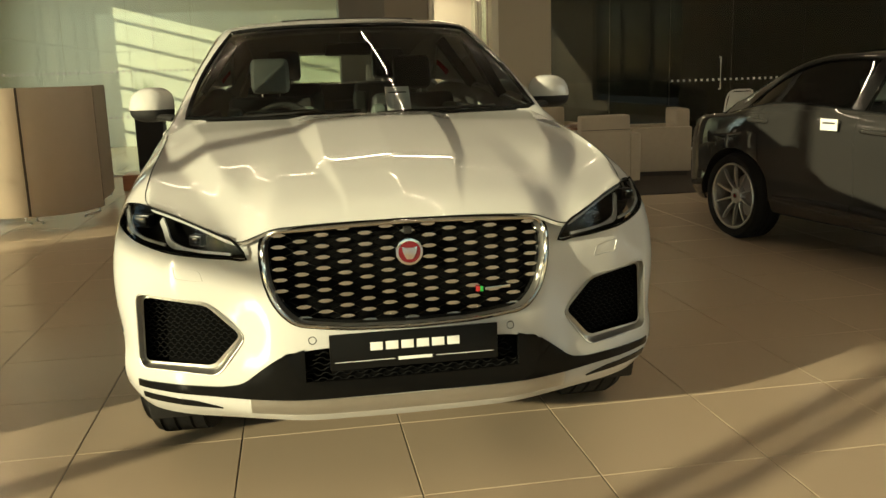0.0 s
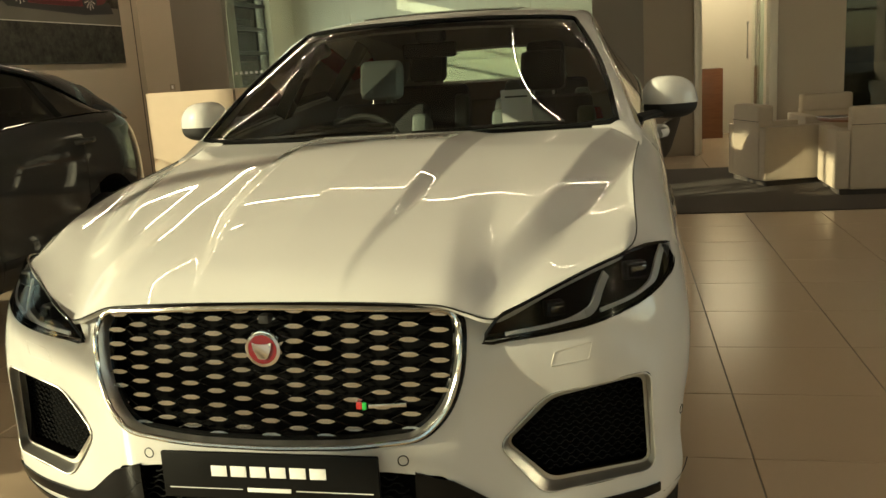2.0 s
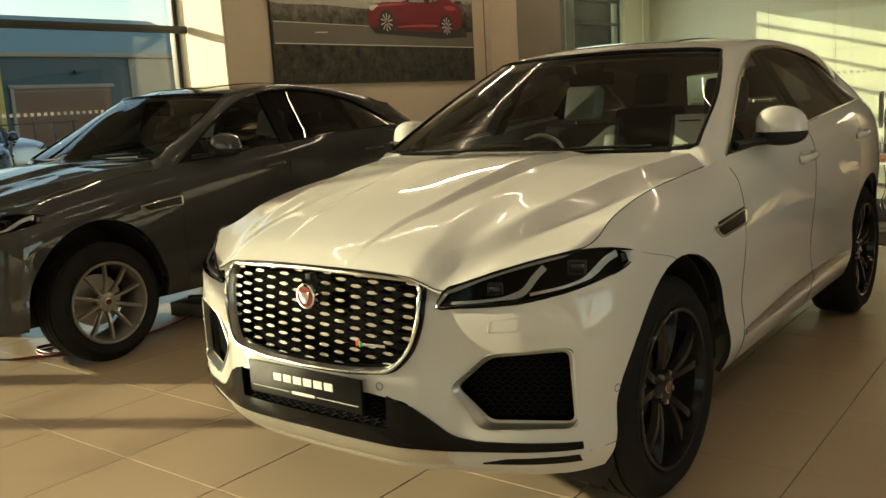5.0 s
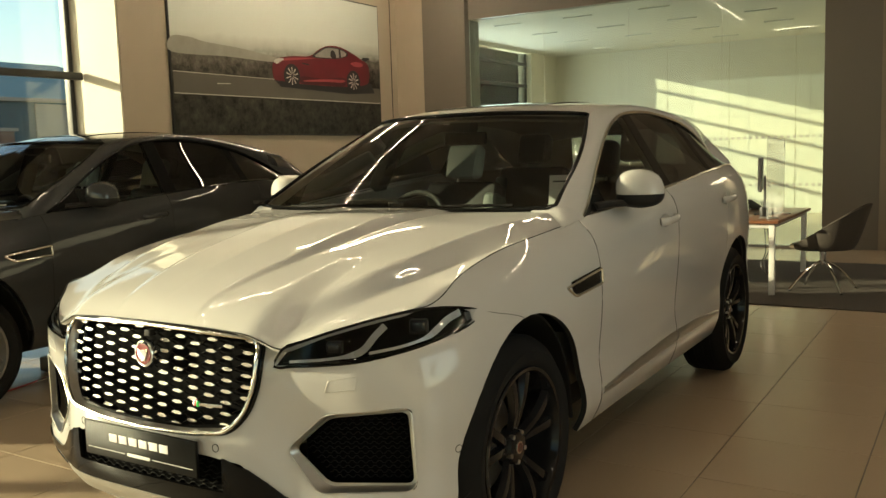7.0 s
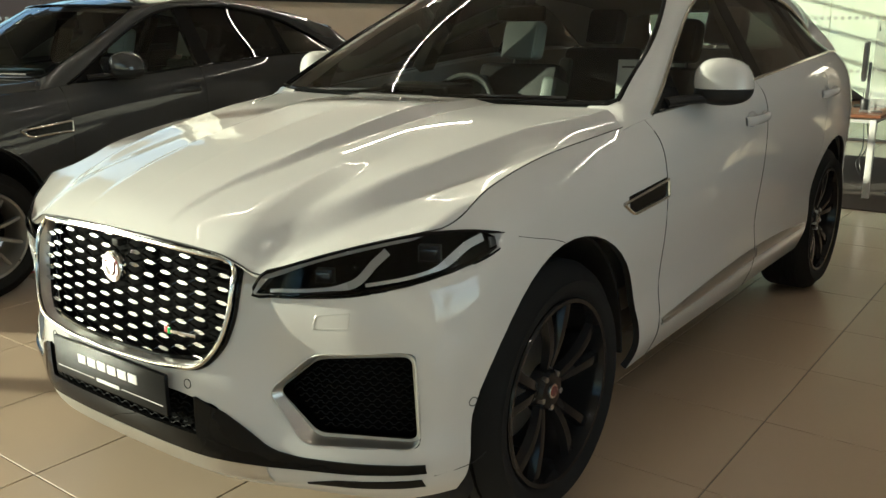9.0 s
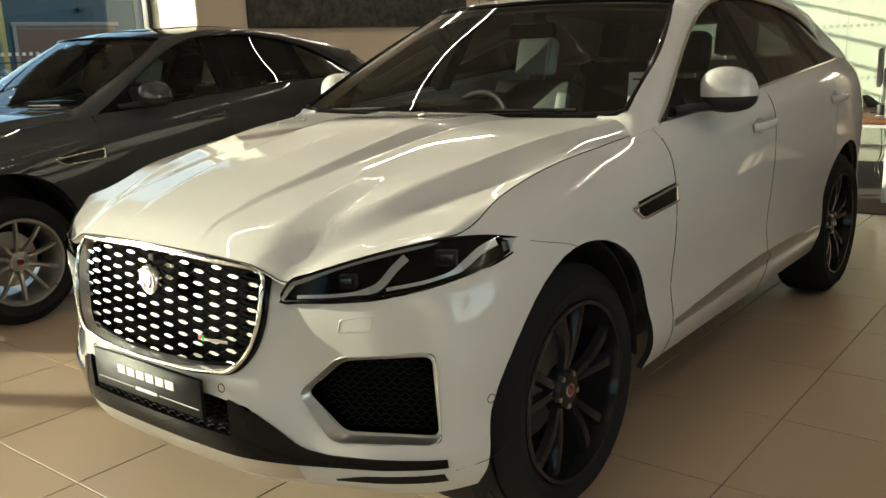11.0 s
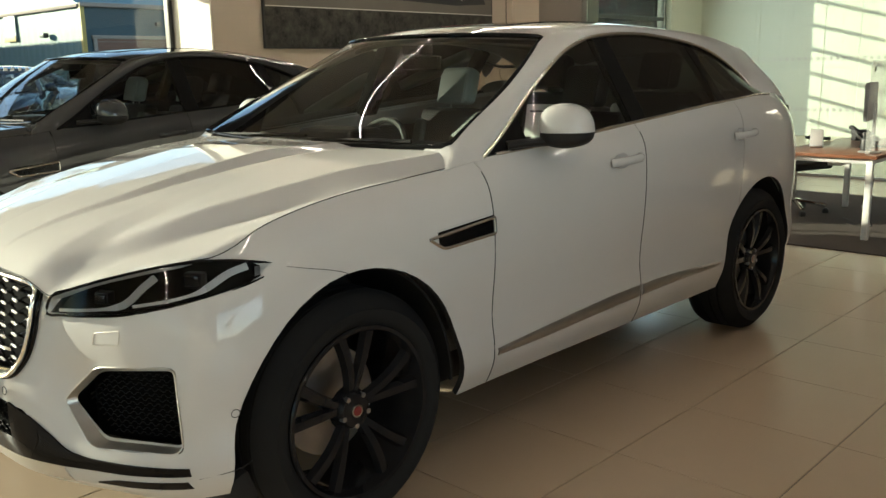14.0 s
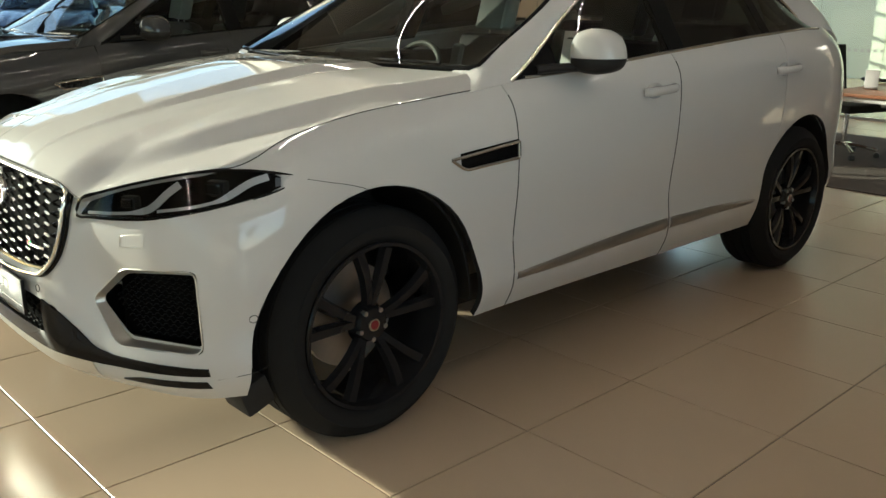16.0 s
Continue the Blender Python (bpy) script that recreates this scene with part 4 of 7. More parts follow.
def on_patch(g, u, v, out):
    """A place on a patch of rows, a little outside it."""
    i, j = u * (g.shape[0] - 1), v * (g.shape[1] - 1)
    i0, j0 = min(int(i), g.shape[0] - 2), min(int(j), g.shape[1] - 2)
    a, b = i - i0, j - j0
    p = g[i0, j0] * (1 - a) * (1 - b) + g[i0 + 1, j0] * a * (1 - b) + g[i0, j0 + 1] * (1 - a) * b + g[i0 + 1, j0 + 1] * a * b
    nrm = np.cross(g[i0 + 1, j0] - g[i0, j0], g[i0, j0 + 1] - g[i0, j0])
    return p + nrm / np.linalg.norm(nrm) * out


def headlight(car, side):
    sx = (side, 1, 1)
    g = lens_rows(LAMP_LO, LAMP_HI)
    deep = g + np.array([0, 0, 0])
    flip = side < 0

    def put(a):
        return a * sx
    back = g - np.array([0.030, -0.045, 0])
    head = part("headlight", thick((put(back))[::-1] if flip else put(back), 0.012), BLACK_VOID, car, "smoked headlight with two white light blades")
    rim = [on_patch(g, u, 0, 0.001) for u in np.linspace(0, 1, 14)] + [on_patch(g, u, 1, 0.001) for u in np.linspace(0.98, 0, 13)]
    part("bezel", tube([tuple(p * sx) for p in rim], 0.0042, 70, 8, True), GRILLE_BLACK, head)
    for a, b, c, d in ((0.06, 0.35, 0.46, 0.80), (0.39, 0.66, 0.83, 0.82)):
        path = [on_patch(g, a, 0.20, -0.004), on_patch(g, (a + b) / 2, 0.19, -0.004), on_patch(g, b - 0.03, 0.22, -0.004), on_patch(g, b + 0.02, 0.32, -0.004), on_patch(g, (b + c) / 2 + 0.01, 0.6, -0.006), on_patch(g, c, d, -0.008)]
        bm = bmesh.new()
        pts = spline(path, 24)
        lo, hi = [], []
        for i, p in enumerate(pts):
            k = i / 23
            w = 0.0042 + 0.0058 * smooth((k - 0.45) / 0.2)
            tdir = pts[min(i + 1, 23)] - pts[max(i - 1, 0)]
            tdir /= np.linalg.norm(tdir)
            nn = np.array([0.55, -0.83, 0.1])
            s = np.cross(nn, tdir)
            s /= np.linalg.norm(s)
            lo.append(p - s * w)
            hi.append(p + s * w)
        rows = np.stack([np.array(lo), np.array(hi)], 1) * sx
        rows = rows[::-1] if not flip else rows
        low, high = (rows[9:], rows[:10]) if not flip else (rows[:15], rows[14:])
        part("light_blade", thick(low, 0.006), LAMP_WHITE, head, "frosted white light blade")
        part("light_guide", thick(high, 0.006), LAMP_GUIDE, head, "grey light guide")
    for u, v, s in ((0.24, 0.55, 0.034), (0.62, 0.62, 0.042)):
        p = on_patch(g, u, v, -0.022) * sx
        rot = Matrix.Rotation(radians(28 * side), 3, "Z")
        part("projector", box(s * 1.3, 0.03, s, p, 0.005, rot=rot), LAMP_DARK, head)
        part("lens", box(s * 1.0, 0.012, s * 0.7, p + np.array([0.008 * side, -0.016, 0]), 0.004, rot=rot), LENS_BLACK, head)
    amber = np.array([[on_patch(g, u, v, -0.006) for v in np.linspace(0.30, 0.80, 5)] for u in np.linspace(0.865, 0.955, 6)])
    part("side_marker", thick(put(amber)[::-1] if flip else put(amber), 0.004), GREY_PLASTIC, head, "grey side marker")
    lens = put(g + np.array([0.004, -0.006, 0.001]))
    part("cover", grid(lens, flip=flip), LENS_CLEAR, head, "clear lamp cover")


def wheel(car, x, y, r, rim_r, w, style, paint):
    """A tyre with grooves, and an alloy with its spokes, hub badge and nuts; its face looks along +x."""
    wh = thing("wheel", Matrix.Translation((x, y, r)), "", "")
    wh.parent = car
    if x < 0:
        wh.matrix_local = Matrix.Translation((x, y, r)) @ Matrix.Rotation(math.pi, 4, "Z")
    seg = 64
    prof = [(-w / 2 + .01, rim_r - .01), (-w / 2, rim_r + .03), (-w / 2 + .006, r - .05), (-w / 2 + .03, r - .012), (-w / 2 + .05, r - .003)]
    for k in (-0.28, -0.1, 0.1, 0.28):
        prof += [(w * k - .006, r), (w * k - .005, r - .008), (w * k + .005, r - .008), (w * k + .006, r)]
    prof += [(w / 2 - .05, r - .003), (w / 2 - .03, r - .012), (w / 2 - .006, r - .05), (w / 2 + .004, rim_r + .045), (w / 2, rim_r + .02), (w / 2 - .012, rim_r - .004), (w / 2 - .03, rim_r - .012), (w / 2 - .09, rim_r - .02)]
    rows = [[(px, pr * math.cos(a), pr * math.sin(a)) for px, pr in prof] for a in np.linspace(0, math.tau, seg, endpoint=False)]
    part("tyre", grid(rows, closed_u=True, flip=True), RUBBER, wh, "black rubber tyre", 40)
    rim = part("rim", grid([[(px, pr * math.cos(a), pr * math.sin(a)) for px, pr in ((w / 2 - .010, rim_r - .006), (w / 2 - .004, rim_r - .010), (w / 2 - .006, rim_r - .022), (w / 2 - .03, rim_r - .030), (w / 2 - .06, rim_r - .035), (-w / 2 + .02, rim_r - .03))] for a in np.linspace(0, math.tau, seg, endpoint=False)], closed_u=True, flip=True), paint, wh, "alloy wheel rim")
    disc = cyl(rim_r * 0.62, rim_r * 0.62, (-0.03, 0, 0), (-0.05, 0, 0), 48)
    part("brake_disc", disc, STEEL, wh, "grey steel brake disc")
    n = 5 if style == "split" else 10
    sp = bmesh.new()
    for k in range(n):
        base = math.pi / 2 + k * math.tau / n
        offs = (-0.15, 0.15) if style == "split" else (0.0,)
        for o in offs:
            a_out, a_in = base + o * 1.5, base + o * 0.75
            rows = []
            for t in np.linspace(0, 1, 7):
                rr = 0.045 + (rim_r - 0.030 - 0.045) * t
                a = a_in + (a_out - a_in) * t
                hw = (0.017 + 0.007 * t) if style == "split" else 0.0125 - 0.001 * t
                xx = w / 2 - 0.055 + 0.030 * t + 0.012 * math.sin(t * math.pi)
                c, s = math.cos(a), math.sin(a)
                rows.append([(xx - 0.022, rr * c - hw * s, rr * s + hw * c), (xx, rr * c - hw * 0.6 * s, rr * s + hw * 0.6 * c), (xx + 0.001, rr * c, rr * s), (xx, rr * c + hw * 0.6 * s, rr * s - hw * 0.6 * c), (xx - 0.022, rr * c + hw * s, rr * s - hw * c)])
            sp = merge(sp, thick(np.array(rows)[:, ::-1], 0.012))
    part("spokes", sp, paint, wh, "", 30)
    part("hub", cyl(0.075, 0.055, (w / 2 - 0.085, 0, 0), (w / 2 - 0.038, 0, 0), 32, bevel=0.004), paint, wh)
    hub = wh
    part("badge", cyl(0.023, 0.022, (w / 2 - 0.04, 0, 0), (w / 2 - 0.032, 0, 0), 28, bevel=0.002), CHROME, hub, "chrome-ringed hub badge")
    part("badge_face", cyl(0.0165, 0.016, (w / 2 - 0.034, 0, 0), (w / 2 - 0.0305, 0, 0), 24), RED_BADGE, hub, "red enamel badge face")
    for k in range(5):
        a = math.pi / 2 + (k + 0.5) * math.tau / 5
        c, s = math.cos(a) * 0.053, math.sin(a) * 0.053
        part("wheel_nut", cyl(0.010, 0.009, (w / 2 - 0.06, c, s), (w / 2 - 0.036, c, s), 6, bevel=0.0015), STEEL, hub)
    return wh


def mirror_unit(car, side, paint):
    """A door mirror: a flat-bottomed dome over a black base, its glass looking back."""
    turn = Matrix.Rotation(radians(24), 2)

    def dome(zb, h, k0, n=11):
        rows = []
        for i in range(n):
            t = math.sin(i / (n - 1) * math.pi / 2)
            k = max(0.02, (1 - t ** 3.0) ** 0.45) * k0
            ring = []
            for a in np.linspace(0, math.tau, 33):
                cx, cy = math.cos(a), math.sin(a)
                u = 0.102 * math.copysign(abs(cx) ** 0.8, cx) * k - 0.012 * t * abs(h) / 0.12
                v = (0.116 if cy < 0 else 0.056) * math.copysign(abs(cy) ** 0.8, cy) * (0.3 + 0.7 * k)
                p = turn @ Vector((u, v))
                ring.append((side * (0.978 + p.x), 1.005 + p.y, zb + h * t))
            rows.append(ring)
        b = grid(rows)
        bmesh.ops.remove_doubles(b, verts=b.verts[:], dist=1e-5)
        bmesh.ops.holes_fill(b, edges=[e for e in b.edges if e.is_boundary])
        bmesh.ops.recalc_face_normals(b, faces=b.faces[:])
        return b
    body = part("mirror", dome(1.210, 0.104, 1.0), paint, car, "painted door mirror with a black base", 50)
    part("base", dome(1.208, -0.058, 0.985), BLACK_MATT, body, "black mirror base", 50)
    part("arm", tube([(side * 0.85, 0.80, 1.165), (side * 0.89, 0.86, 1.172), (side * 0.96, 0.95, 1.176)], 0.030, 12, 10, flat=0.55), BLACK_MATT, body)
    part("mirror_glass", box(0.165, 0.004, 0.085, (side * 0.972, 1.012, 1.245), 0.015, rot=Matrix.Rotation(radians(24 * side), 3, "Z")), BRIGHT, body, "mirror glass")


def seat(car, x, y, z, back):
    s = part("seat", box(0.50, 0.52, 0.16, (x, y, z + 0.08), 0.05, 3), SEAT_BLACK, car, "black leather seat with pale edging")
    lean = Matrix.Rotation(radians(-16), 3, "X")
    part("backrest", box(0.50, 0.13, 0.62, (x, y + 0.30, z + 0.44), 0.05, 3, rot=lean), SEAT_BLACK, s)
    part("bolster", box(0.09, 0.16, 0.50, (x + 0.215, y + 0.285, z + 0.43), 0.035, 3, rot=lean), SEAT_SHADED, s, "light grey-green leather bolster, darkened for shade")
    part("bolster", box(0.09, 0.16, 0.50, (x - 0.215, y + 0.285, z + 0.43), 0.035, 3, rot=lean), SEAT_SHADED, s, "light grey-green leather bolster, darkened for shade")
    part("headrest", box(0.225, 0.105, 0.20, (x, y + 0.385, z + 0.865), 0.045, 4, rot=lean), SEAT_LIGHT if back else SEAT_BLACK, s, "pale leather headrest" if back else "")
    part("headrest_panel", box(0.190, 0.020, 0.165, (x, y + 0.330, z + 0.855), 0.008, 2, rot=lean), SEAT_LIGHT if back else SEAT_BLACK, s, "headrest face, toned like its headrest")
    for dx in (-0.05, 0.05):
        part("headrest_post", cyl(0.006, 0.006, (x + dx, y + 0.36, z + 0.68), (x + dx, y + 0.38, z + 0.82), 8), STEEL, s)


def make_car(name, m, paint, label, rim_paint, rim_style, rim_r, warp=None, hero=False, wheel_r=0.384, wheels=((0.787, 0.0), (0.805, 2.874))):
    car = thing(name, m, label, "car")
    gap = 0.0025

    def both(fn):
        for s in (1, -1):
            fn(s)

    def flank(rows, s):
        return rows if s > 0 else mirror_rows(rows)[::-1]
    # nose and front wings in one piece, cut for the wheels and the openings
    front = stations(-0.30, 0.60 - gap)
    i0 = next(k for k in range(10, len(HALF)) if HALF[k, 10, 1] > -0.30 - 0.01)
    nose = np.concatenate([HALF[:i0], front])
    rows = np.concatenate([mirror_rows(nose[:0:-1]), nose])
    body = part("front_wings_and_bumper", thick(rows, 0.022), paint, car)
    for s in (1, -1):
        boolean(body, ellipse_bar(-0.022, 0.375, 0.458, 0.487, s * 0.80 - 0.28, s * 0.80 + 0.28), mat=BLACK_MATT)
    if hero:
        boolean(body, prism(rounded(GRILLE, GRILLE_ROUND, 6), 0.3, GRILLE_AT), mat=BLACK_GLOSS)
        boolean(body, prism(rounded([(-0.47, 0.376), (0.47, 0.376), (0.40, 0.515), (0.28, 0.53), (-0.28, 0.53), (-0.40, 0.515)], 0.02, 3), 0.3, GRILLE_AT), mat=BLACK_GLOSS)
        for s in (1, -1):
            boolean(body, prism([(s * x, z) for x, z in rounded(INTAKE_OUT, 0.02, 3)][::s], 0.55, GRILLE_AT), mat=BLACK_VOID)
    for s in (1, -1):
        lamp = [(x, z + 0.001) for x, y, z in spline(LAMP_LO, 14)[:13]] + [(x, z - 0.003) for x, y, z in spline(LAMP_HI, 14)[12::-1]]
        boolean(body, prism([(s * x, z) for x, z in lamp][::s], 0.74, GRILLE_AT), mat=BLACK_VOID)
    # doors and rear quarters
    cut_panels = {}
    for s in (1, -1):
        d1 = part("front_door", thick(flank(stations(0.60 + gap, 1.61 - gap), s), 0.02), paint, car)
        d2 = part("rear_door", thick(flank(stations(1.61 + gap, 2.56 - gap), s), 0.02), paint, car)
        q = np.concatenate([stations(2.56 + gap, 3.2), HALF[[k for k in range(100, len(HALF)) if HALF[k, 10, 1] > 3.21]]])
        rq = part("rear_quarter", thick(flank(q, s), 0.02), paint, car)
        for k, ob in enumerate((d2, rq)):
            if s > 0:
                boolean(ob, ellipse_bar(2.86, 0.375, 0.445, 0.475, 0.52, 1.08), mat=BLACK_MATT)
                cut_panels[k] = ob.data.copy()
            else:
                twin = bmesh.new()
                twin.from_mesh(cut_panels[k])
                bmesh.ops.scale(twin, vec=(-1, 1, 1), verts=twin.verts[:])
                bmesh.ops.reverse_faces(twin, faces=twin.faces[:])
                old = ob.data
                ob.data = finish(twin, list(cut_panels[k].materials))
                bpy.data.meshes.remove(old)
                bpy.data.meshes.remove(cut_panels[k])
        for d, y in ((d1, 0.60), (d2, 1.61)):
            part("door_seal", tube([tuple(np.array(p) * (s, 1, 1)) for p in stations(y, y + 0.2)[0][:-2] - (0.0012, 0, 0)], 0.0028, None, 6), BLACK_MATT, d)
        for d, y0, y1 in ((d1, 0.62, 1.595), (d2, 1.625, 2.37)):
            strip = [[(s * side_x(y, z, o), y, z) for z, o in ((zc - hh, 0.001), (zc - hh * 0.4, 0.007), (zc + hh * 0.5, 0.007), (zc + hh, 0.001))]
                     for y in np.linspace(y0, y1, 18) for zc, hh in [(0.440 + 0.034 * smooth((y - 0.5) / 1.2) - 0.012 * smooth((y - 1.9) / 0.5), 0.004 + 0.022 * math.sin(math.pi * np.clip((y - 0.45) / 1.98, 0, 1)) ** 0.6)]]
            part("sill_trim", thick(np.array(strip) if s > 0 else np.array(strip)[::-1], 0.004), SATIN_DARK if hero else BLACK_MATT, d, "satin metal trim strip")
        for d, y, z in ((d1, 1.45, 1.062), (d2, 2.56, 1.097)):
            x = side_x(y, z)
            if hero:
                scoop = bmesh.new()
                bmesh.ops.create_uvsphere(scoop, u_segments=20, v_segments=12, radius=1, matrix=Matrix.Translation((s * (x + 0.003), y - 0.03, z + 0.002)) @ Matrix.Diagonal((0.017, 0.062, 0.034, 1)))
                boolean(d, scoop, mat=paint)
            h = [(s * (x + 0.004), y - 0.11, z - 0.004), (s * (x + 0.028), y - 0.085, z), (s * (x + 0.034), y, z + 0.003), (s * (x + 0.028), y + 0.075, z + 0.006), (s * (x + 0.004), y + 0.10, z + 0.006)]
            part("door_handle", tube(h, 0.014, 20, 10, flat=1.3), paint, d, "body-coloured pull handle")
    # bonnet and its seams
    hood, c, r, f = hood_rows()
    part("bonnet", thick(hood, 0.015), paint, car, "bonnet with a raised middle and creases")
    seam = np.concatenate([mirror_rows(r[::-1]), mirror_rows(f[::-1]), f[1:], r[1:]])
    part("bonnet_seam", tube([tuple(p + np.array([0, 0, -0.0005])) for p in seam], 0.0022, None, 6), BLACK_MATT, car)
    # windscreen, cowl and wipers
    base = spline([(0, 0.495, 1.160), (0.3, 0.503, 1.163), (0.55, 0.522, 1.168), (0.70, 0.54, 1.174), (0.780, 0.56, 1.180)], 20)
    top = spline([(0, 1.115, 1.590), (0.25, 1.135, 1.588), (0.45, 1.20, 1.582), (0.56, 1.28, 1.576), (0.607, 1.34, 1.570)], 20)
    t = np.linspace(0, 1, 14)[None, :, None]
    ws = full(base)[:, None] * (1 - t) + full(top)[:, None] * t
    bow = (np.sin(np.linspace(0, np.pi, 14))[None, :] * (1 - (np.abs(np.linspace(-1, 1, 39)) ** 2.5)[:, None])) * 0.03
    ws[:, :, 0] += np.sin(np.linspace(0, np.pi, 14))[None, :] * np.linspace(-1, 1, 39)[:, None] * 0.030
    ws[:, :, 1] -= bow * 0.55
    ws[:, :, 2] += bow * 0.8
    screen = part("windscreen", grid(ws), CAR_GLASS, car, "tinted windscreen")
    edge = np.concatenate([ws[:, 0], ws[-1, 1:], ws[::-1, -1], ws[0, ::-1]])
    part("screen_seal", tube([tuple(p) for p in edge], 0.010, 120, 8, True), BLACK_GLOSS, screen)
    for s in (1, -1):
        corner = np.array([[(0.857, 0.415, 1.100), (0.836, 0.475, 1.116), (0.795, 0.515, 1.140), (0.755, 0.522, 1.152), (0.69, 0.505, 1.150)], [(0.863, 0.47, 1.110), (0.845, 0.522, 1.133), (0.806, 0.543, 1.158), (0.764, 0.546, 1.169), (0.695, 0.525, 1.164)], [(0.866, 0.55, 1.121), (0.85, 0.565, 1.145), (0.815, 0.560, 1.170), (0.772, 0.556, 1.181), (0.70, 0.542, 1.174)], [(0.870, 0.66, 1.132), (0.852, 0.63, 1.158), (0.820, 0.595, 1.178), (0.774, 0.566, 1.187), (0.70, 0.552, 1.180)]]) * (s, 1, 1)
        part("scuttle_corner", thick(corner if s > 0 else corner[::-1], 0.008), paint, car)
    cowl = np.stack([full(base) + (0, 0.03, -0.012), full(spline([(0, 0.445, 1.150), (0.4, 0.455, 1.152), (0.76, 0.505, 1.150)], 20))], 1)
    part("cowl", thick(cowl[::-1], 0.02), BLACK_MATT, car, "black scuttle panel")
    for x0, x1 in ((-0.62, -0.02), (0.05, 0.60)):
        part("wiper", tube([(x0, 0.53, 1.172), ((x0 + x1) / 2, 0.535, 1.182), (x1, 0.555, 1.186)], 0.008, 12, 6), BLACK_MATT, car)
    # roof
    rail = spline(RAIL, 60)
    roof_side = rail[[k for k in range(60) if rail[k, 1] > 1.335]]
    n = len(roof_side)
    mid = np.array(spline([(0, 1.12, 1.596), (0, 1.4, 1.640), (0, 1.9, 1.664), (0, 2.5, 1.656), (0, 3.0, 1.620), (0, 3.45, 1.560)], n))
    rows = []
    for k in range(n):
        a = np.linspace(0, 1, 15)
        arc = np.stack([roof_side[k, 0] * a, mid[k, 1] + (roof_side[k, 1] - mid[k, 1]) * a ** 2.2, mid[k, 2] + (roof_side[k, 2] - mid[k, 2]) * a ** 2.6], 1)
        rows.append(full(arc))
    roof_rows = np.array(rows)
    roof = part("roof", thick(roof_rows.transpose(1, 0, 2), 0.02), paint, car)
    pano = roof_rows[4:int(n * 0.72), 6:-6].transpose(1, 0, 2) + (0, 0, 0.004)
    part("glass_roof", thick(pano, 0.003), BLACK_GLOSS, roof, "black panoramic glass roof")
    part("headlining", thick((roof_rows * (0.96, 1, 1) - (0, 0, 0.035)).transpose(1, 0, 2), 0.01), LINER, car)
    # pillars, side windows, tail
    for s in (1, -1):
        o = spline(RAIL + [(0.64, 3.52, 1.36), (0.64, 3.68, 1.20)], 80)
        i = spline(DLO_TOP + [(0.80, 3.36, 1.262), (0.74, 3.62, 1.20)], 80)
        w = np.linspace(0, 1, 9)[None, :, None]
        st = i[:, None] * (1 - w) + o[:, None] * w
        puff = np.sin(np.linspace(0, np.pi, 9)) * 0.014
        st[:, :, 0] += puff
        st[:, :, 2] += puff * 0.5
        st = st if s > 0 else mirror_rows(st)[::-1]
        part("pillar_and_roof_rail", thick(st, 0.02), paint, car)
        dlo = spline(DLO_TOP, 70)
        low = np.array([(side_x(y, zz, -0.004), y, zz) for y in dlo[:, 1] for zz in [np.interp(y, [0.64, 0.9, 1.5, 2.3, 2.87, 3.2], [1.136, 1.149, 1.196, 1.253, 1.280, 1.276])]])
        low[-1] = dlo[-1]
        low[0] = dlo[0]
        low[:, 0] = np.minimum(low[:, 0], 0.90)
        w = np.linspace(0, 1, 7)[None, :, None]
        gl = low[:, None] * (1 - w) + (dlo[:, None] - (0.006, 0, 0)) * w
        for nm, y0, y1, mt in (("front_side_window", 0.70, 1.63, CAR_GLASS), ("rear_side_window", 1.69, 2.44, PRIVACY), ("quarter_window", 2.47, 3.3, PRIVACY)):
            sel = gl[[k for k in range(70) if y0 <= dlo[k, 1] <= y1]]
            part(nm, grid(sel if s > 0 else mirror_rows(sel), flip=s < 0), mt, car, "tinted side window" if mt is CAR_GLASS else "dark privacy glass")
        for y0, y1 in ((1.61, 1.71), (2.425, 2.485)):
            sel = gl[[k for k in range(70) if y0 - 0.02 <= dlo[k, 1] <= y1 + 0.02]] + (0.001, 0, 0)
            part("window_pillar", thick(sel if s > 0 else mirror_rows(sel)[::-1], 0.03), BLACK_GLOSS, car, "gloss black window pillar")
        sail = gl[[k for k in range(70) if dlo[k, 1] <= 0.93]] + (0.002, 0, 0)
        part("sail_panel", thick(sail if s > 0 else mirror_rows(sail)[::-1], 0.01), BLACK_GLOSS, car, "gloss black sail panel")
        part("window_surround", tube([tuple(p * (s, 1, 1)) for p in dlo + (0.004, 0, 0)], 0.008, None, 8), CHROME if hero else BLACK_GLOSS, car, "satin chrome window surround")
        part("belt_trim", tube([tuple(p * (s, 1, 1)) for p in low[2:-1] + (0.003, 0, 0.002)], 0.007, None, 8), CHROME if hero else BLACK_GLOSS, car, "satin chrome belt strip")
        mirror_unit(car, s, paint)
        part("rear_lamp", box(0.30, 0.05, 0.09, (s * 0.56, 3.62, 1.02), 0.02, rot=Matrix.Rotation(radians(28 * s), 3, "Z")), RED_LAMP, car, "red rear lamp")
        # the shaded inside of each wheel arch
        for y in (-0.03, 2.86):
            arch = bmesh.new()
            rows = [[(s * xx, y + 0.466 * math.cos(a), 0.375 + 0.496 * math.sin(a)) for xx in (0.50, 0.70, 0.90)] for a in np.linspace(0.0, math.pi, 30)]
            arch = thick(np.array(rows), 0.01)
            arch = box(0.02, 0.86, 0.44, (s * 0.50, y, 0.60), bm=arch)
            part("wheel_arch_liner", arch, BLACK_MATT, car)
